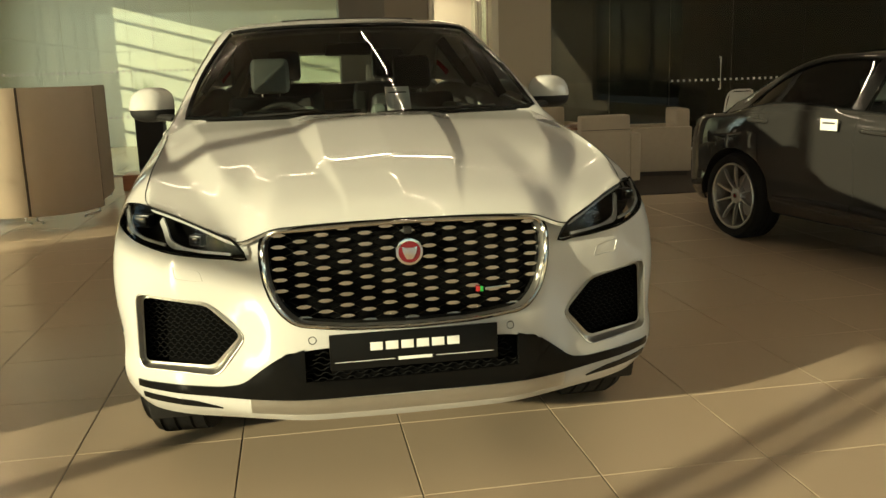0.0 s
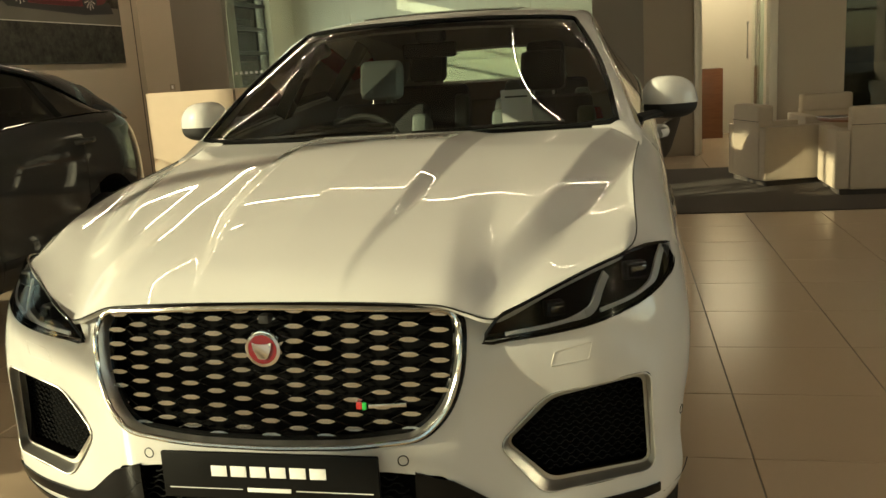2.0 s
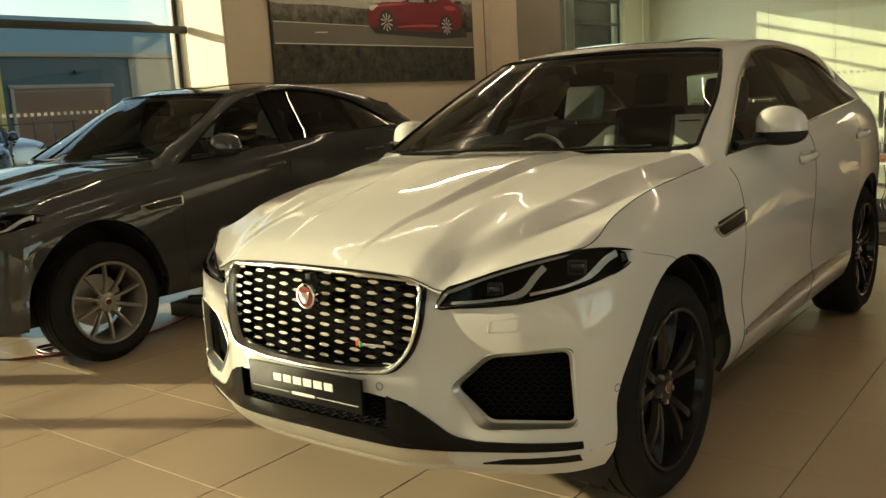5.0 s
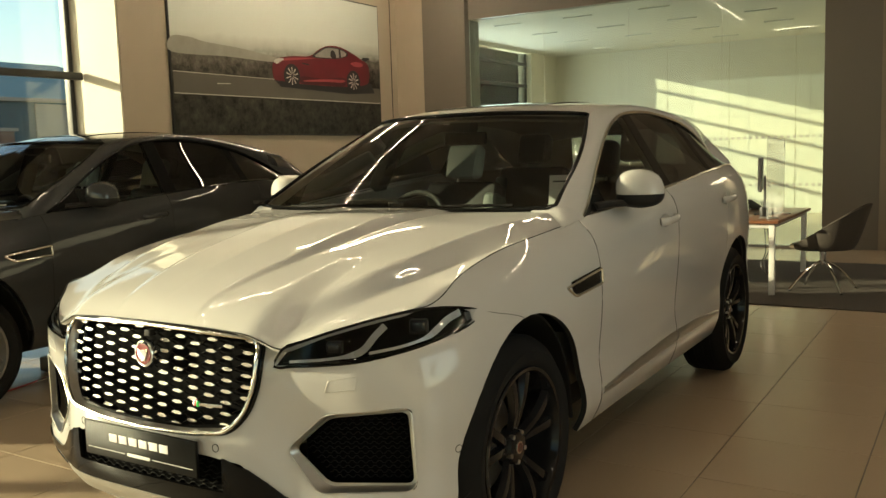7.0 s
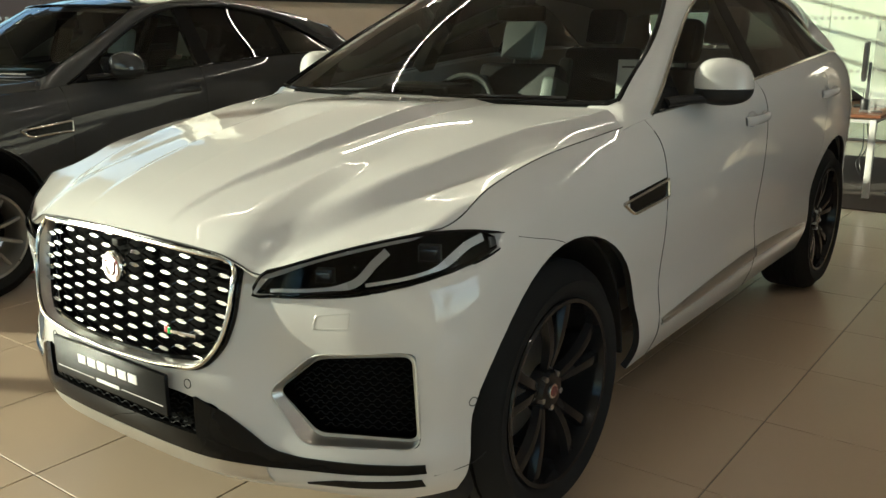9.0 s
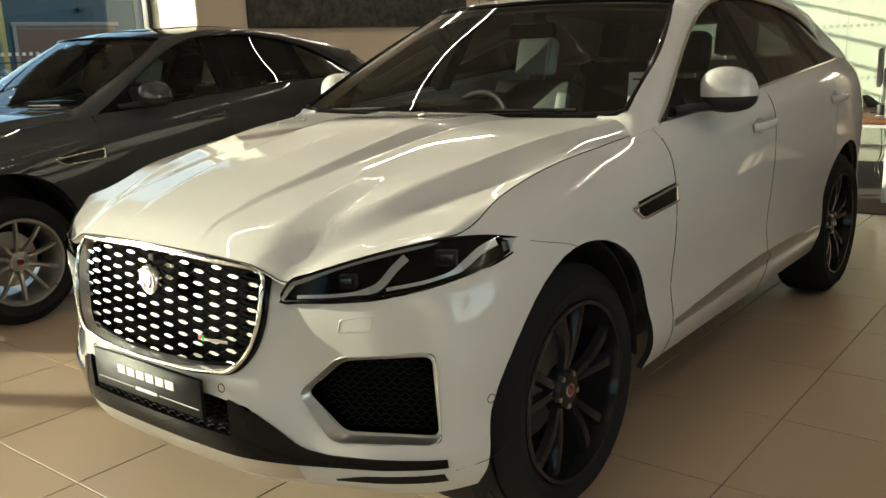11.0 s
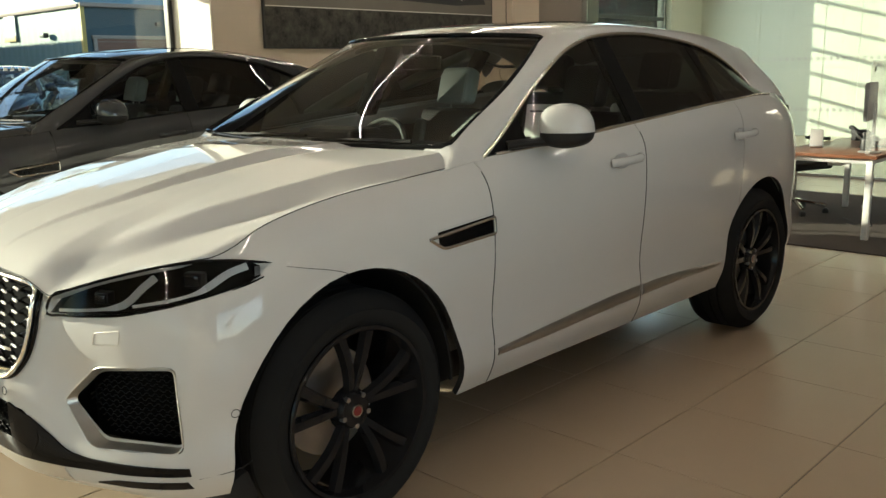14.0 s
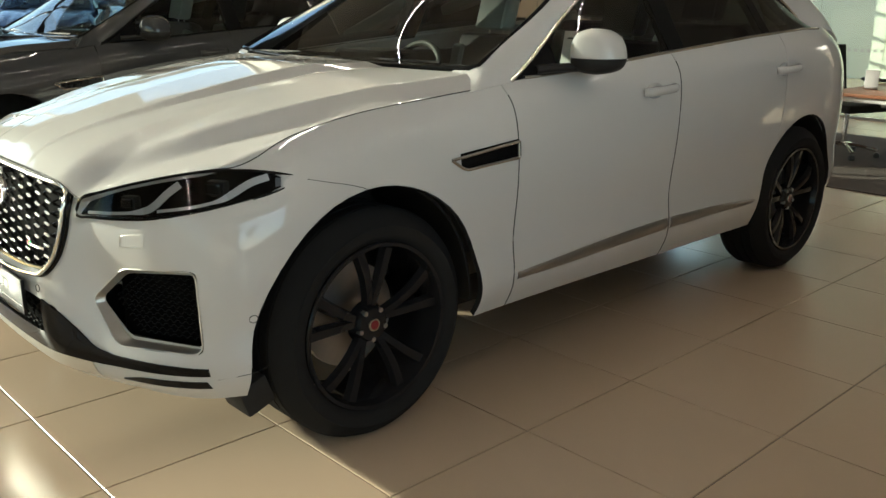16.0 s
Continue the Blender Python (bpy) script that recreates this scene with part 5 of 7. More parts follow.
        vent = rounded([(0.275, 0.907), (0.60, 0.938), (0.60, 0.882), (0.335, 0.868)], [0.008, 0.004, 0.004, 0.02], 3)
        vx = lambda y, z, o: (s * side_x(y, z, o), y, z)
        sv = part("side_vent", tube([vx(y, z, 0.004) for y, z in vent], 0.0055, None, 6, True), CHROME, car, "chrome-edged side vent")
        inner = np.array([[vx(y, 0.868 + 0.05 * k + (y - 0.3) * 0.08 * k + (0.004 if k else 0.006), 0.002) for k in (0, 1)] for y in np.linspace(0.32, 0.597, 8)])
        part("vent_slot", thick(inner if s > 0 else inner[::-1], 0.004), GRILLE_BLACK, sv)
        headlight(car, s)
        if hero:
            part("bumper_seam", tube([(s * side_x(y, z, -0.0004), y, z) for y, z in ((-0.266, 0.912), (-0.20, 0.896), (-0.13, 0.880), (-0.075, 0.862), (-0.06, 0.850))], 0.0012, 14, 5), BLACK_MATT, car)
    tail = np.array([np.linspace(a, b, 10) for a, b in zip(full(np.array(spline([(0, 3.44, 1.545), (0.3, 3.41, 1.535), (0.57, 3.32, 1.490)], 12))), full(np.array(spline([(0, 3.74, 1.14), (0.4, 3.70, 1.15), (0.72, 3.56, 1.18)], 12))))])
    gate = part("tailgate", thick(tail[:, 6:][::-1], 0.03), paint, car)
    for nm, piece in (("tailgate_head", tail[:, :2]), ("tailgate_pillar", tail[:5, 1:7]), ("tailgate_pillar", tail[-5:, 1:7])):
        part(nm, thick(piece[::-1], 0.03), paint, gate)
    part("rear_window", grid(tail[4:-4, 1:7][::-1]), REAR_GLASS, gate, "tinted rear window")
    sp = full(np.array(spline([(0, 3.44, 1.566), (0.3, 3.41, 1.552), (0.53, 3.34, 1.520)], 14)))
    part("roof_spoiler", thick(np.stack([sp, sp + (0, 0.045, -0.014)], 1)[::-1], 0.025), paint, car)
    part("underbody", box(1.35, 4.1, 0.14, (0, 1.45, 0.32), 0.03), BLACK_MATT, car)
    # cabin
    part("cabin_floor", box(1.5, 2.9, 0.1, (0, 1.95, 0.45), 0.02), LINER, car)
    for s in (1, -1):
        part("door_card", box(0.05, 2.2, 0.55, (s * 0.83, 1.75, 0.86), 0.02), SEAT_BLACK, car)
    dash = part("dashboard", box(1.52, 0.42, 0.30, (0, 0.93, 0.985), 0.07, 3), SEAT_BLACK, car, "black dashboard")
    part("instrument_hood", box(0.38, 0.22, 0.07, (-0.37, 1.03, 1.145), 0.03, 3), SEAT_BLACK, dash)
    ring = Matrix.Translation((-0.37, 1.27, 1.03)) @ Matrix.Rotation(radians(65), 4, "X")
    sw = part("steering_wheel", tube([tuple(ring @ Vector((0.185 * math.cos(a), 0.185 * math.sin(a), 0))) for a in np.linspace(0, math.tau, 40, endpoint=False)], 0.016, None, 8, True), BLACK_MATT, car, "black steering wheel")
    part("wheel_boss", box(0.20, 0.06, 0.14, (-0.37, 1.255, 1.02), 0.025, 3), SEAT_BLACK, sw)
    # White car: far headrest stays pale, near one is blackened for its shade.
    for x in (-0.44, 0.41):
        seat(car, x, 1.58, 0.485, not hero or x < 0)
    for x in (-0.36, 0.36):
        seat(car, x, 2.38, 0.55, False)
    part("interior_mirror", box(0.24, 0.03, 0.065, (-0.02, 1.25, 1.475), 0.02, 3), BLACK_GLOSS, car, "black interior mirror")
    part("sensor_housing", box(0.12, 0.10, 0.06, (0, 1.20, 1.535), 0.02, 3), BLACK_MATT, car)
    for wx, wy in wheels:
        for s in (1, -1):
            wheel(car, s * wx, wy, wheel_r, rim_r, 0.275 if hero else 0.255, rim_style, rim_paint)
    if warp:
        done = set()
        for ob in car.children_recursive:
            top_part = ob
            while top_part.parent is not car:
                top_part = top_part.parent
            if ob.type != "MESH" or top_part.name.startswith("wheel.") or top_part.name == "wheel" or ob.data in done:
                continue
            done.add(ob.data)
            co = np.empty(len(ob.data.vertices) * 3)
            ob.data.vertices.foreach_get("co", co)
            co = co.reshape(-1, 3)
            ob.data.vertices.foreach_set("co", warp(co).ravel())
            ob.data.update()
    return car


GRILLE_AT = Matrix(((1, 0, 0, 0), (0, 0, 1, -1.0), (0, 1, 0, 0), (0, 0, 0, 1)))       # x, z outlines, pushed along +y
GRILLE = [(-0.450, 0.886), (-0.2, 0.900), (0, 0.904), (0.2, 0.900), (0.450, 0.886), (0.446, 0.75), (0.418, 0.665), (0.362, 0.606), (0.2, 0.587), (0, 0.582), (-0.2, 0.587), (-0.362, 0.606), (-0.418, 0.665), (-0.446, 0.75)]
GRILLE_ROUND = [0.07, 0.05, 0.05, 0.05, 0.07, 0.05, 0.06, 0.075, 0.05, 0.05, 0.05, 0.075, 0.06, 0.05]
INTAKE = [(0.528, 0.558), (0.628, 0.650), (0.832, 0.668), (0.842, 0.454), (0.620, 0.456)]
INTAKE_OUT = [(0.510, 0.557), (0.622, 0.664), (0.852, 0.684), (0.860, 0.440), (0.605, 0.432)]


def showroom_nose(car, paint):
    """The big grille, intakes, lower lip, plate, badge and sensors of the white car."""
    outline = rounded(GRILLE, GRILLE_ROUND, 6)
    loop = [(x * 0.985, front_y(x, z, 0.013 + 0.006 * smooth((abs(x) - 0.3) / 0.15)), (z - 0.745) * 0.975 + 0.745) for x, z in outline]
    gr = part("grille", tube(loop, 0.0062, 140, 8, True), CHROME, car, "black grille with rows of bright lozenges in a chrome frame")
    part("frame_gap", tube([(x * 1.002, front_y(x, z, 0.004), (z - 0.745) * 1.002 + 0.745) for x, z in outline], 0.0065, 140, 8, True), GRILLE_BLACK, gr)
    part("frame_lip", grid(np.array([[(x * k, front_y(x, z, o), (z - 0.745) * q + 0.745) for k, q, o in ((0.980, 0.968, 0.014), (0.962, 0.945, 0.004), (0.950, 0.925, -0.012))] for x, z in outline]), closed_u=True), SATIN_DARK, gr, "satin inner lip", 60)
    part("inner_frame", tube([(x * 0.955, front_y(x, z, -0.022), (z - 0.74) * 0.93 + 0.74) for x, z in outline], 0.010, 140, 8, True), BLACK_GLOSS, gr)
    # Near-black sheet stands in for the shaded depth behind the grille.
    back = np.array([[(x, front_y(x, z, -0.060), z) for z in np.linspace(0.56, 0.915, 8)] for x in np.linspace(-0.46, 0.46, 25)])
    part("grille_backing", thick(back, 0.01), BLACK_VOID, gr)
    # the web of the grille: slanting black blades between lozenges
    def inside(x, z, pad):
        w = np.interp(z, [0.58, 0.61, 0.64, 0.74, 0.88, 0.90], [0.25, 0.35, 0.388, 0.425, 0.43, 0.25]) - pad
        return abs(x) < w and 0.597 < z < 0.892
    web = bmesh.new()
    loz = None
    dx, dz = 0.0655, 0.0331
    for i in range(-7, 8):
        for j in range(-1, 12):
            x, z = i * dx, 0.572 + j * dz + (dz / 2 if i % 2 else 0)
            if not inside(x, z, 0.012):
                continue
            y = front_y(x, z, -0.018)
            if math.hypot(x, z - 0.809) > 0.048:
                if loz is None:
                    b = prism([(-0.0235, 0), (-0.0185, 0.0026), (-0.0095, 0.0061), (0.0095, 0.0061), (0.0185, 0.0026), (0.0235, 0), (0.0185, -0.0026), (0.0095, -0.0061), (-0.0095, -0.0061), (-0.0185, -0.0026)], 0.0025, Matrix(((1, 0, 0, 0), (0, 0, -1, 0), (0, 1, 0, 0), (0, 0, 0, 1))), bevel=0.0004)
                    ob = part("lozenge", b, LOZENGE, gr, "", 0)
                    loz = ob.data
                else:
                    ob = new("lozenge", loz)
                    ob.parent = gr
                ob.matrix_local = Matrix.Translation((x, y, z)) @ Matrix.Rotation(radians(8), 4, "X")
            for sgn in (-1, 1):
                x2, z2 = x + sgn * dx, z + dz / 2
                if inside(x2, z2, 0.0):
                    web = merge(web, tube([(x + sgn * 0.018, y + 0.009, z + 0.002), (x2 - sgn * 0.018, front_y(x2, z2, -0.024), z2 - 0.002)], 0.0019, None, 4))
                    web = merge(web, tube([(x + sgn * 0.018, y + 0.009, z - 0.002), (x2 - sgn * 0.018, front_y(x2, z2, -0.024), z2 - dz + 0.002)], 0.0019, None, 4))
    tagged(part("grille_web", web, GRILLE_BLACK, gr, "", 20), kind="stuff")
    by = front_y(0, 0.809, 0.0)
    part("badge", cyl(0.044, 0.042, (0, by + 0.012, 0.809), (0, by - 0.008, 0.809), 40, bevel=0.003), BRIGHT, gr, "round red badge in a chrome ring")
    part("badge_face", cyl(0.034, 0.034, (0, by - 0.006, 0.809), (0, by - 0.010, 0.809), 36), RED_BADGE, gr, "red enamel face")
    crest = prism(rounded([(-0.024, 0.016), (-0.012, 0.011), (0.012, 0.011), (0.024, 0.016), (0.020, -0.004), (0.010, -0.024), (-0.010, -0.024), (-0.020, -0.004)], 0.004, 3), 0.004, Matrix(((1, 0, 0, 0), (0, 0, -1, by - 0.009), (0, 1, 0, 0.811), (0, 0, 0, 1))), bevel=0.001)
    part("badge_crest", crest, BRIGHT, gr, "plain chrome crest")
    part("front_camera", box(0.026, 0.03, 0.02, (0, front_y(0, 0.872, -0.012), 0.872), 0.005), BLACK_MATT, gr)
    gy = front_y(0.219, 0.676, -0.012)
    part("trim_badge", box(0.014, 0.006, 0.017, (0.212, gy, 0.676), 0.002), RED_LAMP, gr, "small red and green trim badge")
    part("green_half", box(0.010, 0.006, 0.017, (0.224, gy - 0.0005, 0.675), 0.002), GREEN_ENAMEL, gr)
    part("trim_bar", box(0.085, 0.005, 0.009, (0.276, front_y(0.276, 0.676, -0.012), 0.676), 0.001, rot=Matrix.Rotation(radians(9), 3, "Z")), CHROME, gr)
    # intakes at both corners
    for s in (1, -1):
        o = [(s * x, front_y(x, z, 0.003), z) for x, z in rounded(INTAKE_OUT, 0.03, 5)]
        inner = rounded(INTAKE, 0.022, 5)
        iy = lambda x: np.interp(x, [0.535, 0.637, 0.836, 0.85], [-0.724, -0.684, -0.580, -0.572])
        i = [(s * x, iy(x), z) for x, z in inner]
        midl = [tuple((np.array(a) * 0.5 + np.array(b) * 0.5) + (0, 0.012, 0)) for a, b in zip(o, i)]
        scoop = [tuple(np.array(p) * 0.42 + np.array(q) * 0.58 + (0, 0.014, 0)) for p, q in zip(o, i)]
        air = part("air_intake", grid(np.array([scoop, i]).transpose(1, 0, 2), closed_u=True, flip=s > 0), SATIN, car, "dark air intake in a satin surround", 40)
        part("intake_scoop", grid(np.array([o, midl, scoop]).transpose(1, 0, 2), closed_u=True, flip=s > 0), SATIN_DARK, air, "satin metal surround", 40)
        part("intake_edge", tube(o, 0.0022, None, 6, True), SATIN, air)
        # Near-black sheet, coloured as the shade deep inside the intake.
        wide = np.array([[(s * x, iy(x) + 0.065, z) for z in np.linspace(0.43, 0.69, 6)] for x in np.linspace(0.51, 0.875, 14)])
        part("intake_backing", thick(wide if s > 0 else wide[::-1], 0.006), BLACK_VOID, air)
        mesh = bmesh.new()
        for zz in np.arange(0.465, 0.66, 0.0145):
            xs = [x for x in np.arange(0.54, 0.85, 0.006) if inner_has(INTAKE, x, zz)]
            if len(xs) > 3:
                pts = [(s * x, iy(x) + 0.034, zz + 0.0036 * (1 if (k // 2) % 2 else -1)) for k, x in enumerate(xs)]
                mesh = merge(mesh, tube(pts, 0.0018, None, 4))
        part("intake_mesh", mesh, MESH_DARK, air, "black wire mesh", 20)
        ring = [(math.cos(a) * 0.0115, math.sin(a) * 0.0115) for a in np.linspace(0, math.tau, 24, endpoint=False)]
        part("sensor", tube([(s * (0.309 + a), front_y(0.309 + a, 0.556 + b, 0.0004), 0.556 + b) for a, b in ring], 0.0012, None, 6, True), BLACK_MATT, car, "thin ring round a flush parking sensor")
        part("sensor", tube([(s * side_x(-0.464 + a, 0.536 + b, 0.0004), -0.464 + a, 0.536 + b) for a, b in ring], 0.0012, None, 6, True), BLACK_MATT, car, "thin ring round a flush parking sensor")
        part("lip_seam", tube([(s * side_x(y, z, -0.0002), y, z) for y, z in ((-0.56, 0.362), (-0.50, 0.370), (-0.46, 0.378), (-0.43, 0.392))], 0.0013, 12, 5), BLACK_MATT, car)
        # towing-eye cover and lip blade
        eye = [(0.640, 0.765), (0.722, 0.778), (0.714, 0.738), (0.630, 0.730)]
        part("washer_cover", tube([(s * x, front_y(x, z, 0.0005), z) for x, z in rounded(eye, 0.006, 3)], 0.0008, None, 5, True), SATIN, car)
        blade = [(x, z) for x, z in ((0.60, 0.302), (0.70, 0.318), (0.80, 0.325), (0.845, 0.330), (0.848, 0.352), (0.75, 0.345), (0.66, 0.326))]
        g = np.array([[(s * x, front_y(x, z, 0.004), z) for z in (np.interp(x, [0.60, 0.86], [0.318, 0.330]), np.interp(x, [0.60, 0.68, 0.86], [0.321, 0.342, 0.354]))] for x in np.linspace(0.60, 0.86, 12)])
        part("lip_slot", thick(g if s > 0 else g[::-1], 0.004), BLACK_GLOSS, car, "black slot in the lower lip")
        part("flap", box(0.14, 0.10, 0.10, (s * 0.80, -0.43, 0.265), 0.012, rot=Matrix.Rotation(radians(20), 3, "X")), BLACK_MATT, car, "black air deflector")
    # lower intake: a gloss black band that runs out into blades
    xs = np.linspace(-0.868, 0.868, 70)
    hi = np.interp(np.abs(xs), [0, 0.28, 0.33, 0.42, 0.53, 0.60, 0.868], [0.52, 0.535, 0.532, 0.500, 0.412, 0.398, 0.398])
    lo = np.interp(np.abs(xs), [0, 0.30, 0.50, 0.60, 0.868], [0.368, 0.366, 0.362, 0.364, 0.374])
    skin = lambda x, z: (x, front_y(x, z, 0.007), z)
    lowband = np.array([[skin(x, z) for z in np.linspace(np.interp(x, xs, lo), 0.425, 4)] for x in np.linspace(-0.43, 0.43, 40)])
    lip = part("lower_intake", thick(lowband, 0.012), BLACK_PIANO, car, "gloss black lower intake with a wire mesh")
    for s in (1, -1):
        wing = np.array([[skin(s * x, a + (b - a) * t) for t in np.linspace(0, 1, 6)] for x in np.linspace(0.335, 0.872, 34) for a, b in [(max(np.interp(x, xs, lo), 0.425 + (0.335 - x) * 1.3) if x < 0.44 else np.interp(x, xs, lo), np.interp(x, xs, hi))]])
        part("intake_blade", thick(wing if s > 0 else wing[::-1], 0.012), BLACK_PIANO, lip, "gloss black blade")
    # Shade of the recess, put in as a near-black sheet.
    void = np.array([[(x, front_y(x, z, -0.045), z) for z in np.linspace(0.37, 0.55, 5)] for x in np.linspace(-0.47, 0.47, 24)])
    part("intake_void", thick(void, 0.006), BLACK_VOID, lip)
    mesh = bmesh.new()
    for zz in np.arange(0.428, 0.53, 0.0165):
        w = np.interp(zz, [0.42, 0.53], [0.36, 0.29])
        pts = [(x, front_y(x, zz, -0.012), zz + 0.0042 * (1 if (k // 2) % 2 else -1)) for k, x in enumerate(np.arange(-w, w, 0.011))]
        mesh = merge(mesh, tube(pts, 0.0022, None, 4))
    part("lower_mesh", mesh, MESH_DARK, lip, "black wire mesh", 20)
    g = np.array([[(x, front_y(x, z, 0.004), z) for z in (0.306, 0.325, 0.345, 0.362)] for x in np.linspace(-0.51, 0.51, 40)])
    part("skid_lip", thick(g, 0.006), SATIN, car, "silver-grey lower lip")
    # show plate with plain bars for its lettering
    py = -0.864
    pl = part("show_plate", box(0.520, 0.012, 0.112, (0, py, 0.520), 0.003), PLATE_BLACK, car, "black show plate with pale bars")
    for k in range(6):
        part("print_bar", box(0.038, 0.002, 0.026, (-0.118 + k * 0.0475, py - 0.0065, 0.533), 0.0008), PRINT_WHITE, pl)
    part("print_bar", box(0.105, 0.002, 0.010, (0, py - 0.0065, 0.489), 0.0006), PRINT_WHITE, pl)
    for x in (-0.155, 0.155):
        part("print_bar", box(0.18, 0.002, 0.0016, (x, py - 0.0065, 0.4895), 0), PRINT_WHITE, pl)


def inner_has(poly, x, z):
    ok, n = False, len(poly)
    for i in range(n):
        (x1, z1), (x2, z2) = poly[i], poly[i - 1]
        if (z1 > z) != (z2 > z) and x < (x2 - x1) * (z - z1) / (z2 - z1) + x1:
            ok = not ok
    return ok


hero = make_car("white_suv", Matrix.Identity(4), WHITE_PAINT, "white show SUV with black wheels on the tiled floor", RIM_BLACK, "split", 0.290, hero=True, wheel_r=0.389)
showroom_nose(hero, WHITE_PAINT)


sheet = thing("paper_sheet", pose(0.30, 1.715, 1.115, -16, 0, 14), "pale paper sheet lying on a car seat", "paper")
part("sheet", box(0.15, 0.0015, 0.16, (0, 0, 0.08), 0), PRINT_WHITE, sheet, "", 0)
part("print_bar", box(0.11, 0.0008, 0.008, (0, -0.0012, 0.125), 0), FRAME_DARK, sheet, "", 0)


def warp_compact(c):
    """A shorter, faster-backed body."""
    x, y, z = c.T
    y2 = np.where(y > 0, y * 0.9329, y)
    y2 = np.where(y2 > 2.681, 2.681 + (y2 - 2.681) * 0.87, y2)
    drop = 0.10 * smooth((y2 - 1.7) / 1.8) * smooth((z - 1.15) / 0.4)
    return np.stack([x * 0.985, y2, z * 0.985 - drop], 1)


def warp_sedan(c):
    """A low saloon's body."""
    x, y, z = c.T
    y2 = np.where(y > 0, y * 0.9864, y)
    up = np.where(z > 0.35, 0.30 + (z - 0.35) * 0.845, z * 0.857)
    drop = 0.28 * smooth((y2 - 2.1) / 1.5) * smooth((up - 0.92) / 0.3) + 0.02 * smooth((y2 - 2.4) / 0.8)
    return np.stack([x * 0.955, y2, up - drop], 1)


grey_suv = make_car("grey_suv", pose(-3.50, 0.03, 0), GREY_PAINT, "dark grey compact SUV parked on the tiles", RIM_SILVER, "ten", 0.252, warp_compact, wheel_r=0.355, wheels=((0.81, 0.0), (0.81, 2.681)))
make_car("grey_saloon", pose(4.277, 0.12, 0, 0, 0, 8), SEDAN_PAINT, "dark graphite saloon car with a price tag", RIM_SILVER, "ten", 0.262, warp_sedan, wheel_r=0.335, wheels=((0.77, 0.0), (0.77, 2.835)))


fin = prism([(0.0, 0.0), (0.19, 0.0), (0.165, 0.052), (0.13, 0.055), (0.05, 0.022)], 0.034, Matrix(((0, 0, 1, -0.017), (1, 0, 0, 2.72), (0, 1, 0, 1.505), (0, 0, 0, 1))), bevel=0.008)
part("aerial", fin, GREY_PAINT, grey_suv, "shark-fin aerial")


# ---------------------------------------------------------------- meeting booth by the picture wall
def booth_screen(name, pts, h, label, group="booth screens"):
    """An upholstered screen that follows a line on the floor, on steel feet."""
    s = thing(name, Matrix.Identity(4), label, "screen", group)
    c = np.array(spline([(x, y, 0) for x, y in pts], 20))
    d = np.gradient(c, axis=0)
    d /= np.linalg.norm(d, axis=1, keepdims=True)
    nrm = np.stack([-d[:, 1], d[:, 0], 0 * d[:, 0]], 1)
    prof = [(-0.03, 0.10), (-0.036, 0.12), (-0.036, h - 0.02), (-0.03, h), (0.03, h), (0.036, h - 0.02), (0.036, 0.12), (0.03, 0.10), (-0.03, 0.10)]
    rows = np.array([[p + n * o + (0, 0, z) for o, z in prof] for p, n in zip(c, nrm)])
    b = grid(rows)
    b.faces.new([v for v in b.verts[:9]][:8])
    b.verts.ensure_lookup_table()
    bmesh.ops.holes_fill(b, edges=[e for e in b.edges if e.is_boundary])
    bmesh.ops.remove_doubles(b, verts=b.verts[:], dist=1e-5)
    bmesh.ops.recalc_face_normals(b, faces=b.faces[:])
    part("upholstery", b, SCREEN_CLOTH, s)
    for k in (1, 18):
        p, n = c[k], nrm[k]
        part("foot", tube([tuple(p + n * 0.16), tuple(p + n * 0.14 + (0, 0, 0.025)), tuple(p + (0, 0, 0.06)), tuple(p + (0, 0, 0.11))], 0.011, 12, 8), STEEL, s, "bent steel foot")
    for end in (0, 19):
        part("edge_seam", tube([tuple(c[end] + nrm[end] * -0.037 + (0, 0, z)) for z in (0.11, 0.7, h - 0.01)], 0.003, None, 6), FABRIC_DARK, s)
    return s


booth_screen("booth_screen", [(-3.80, 5.42), (-3.3, 5.40), (-2.86, 5.40)], 1.32, "beige cloth booth screen in the sun")
booth_screen("booth_screen", [(-2.845, 5.40), (-2.69, 5.41), (-2.52, 5.51), (-2.38, 5.72), (-2.32, 5.92)], 1.32, "beige cloth booth screen with a rounded end")
booth_screen("booth_screen", [(-2.42, 6.35), (-2.44, 6.8), (-2.48, 7.3)], 1.32, "beige cloth booth screen standing in shade")


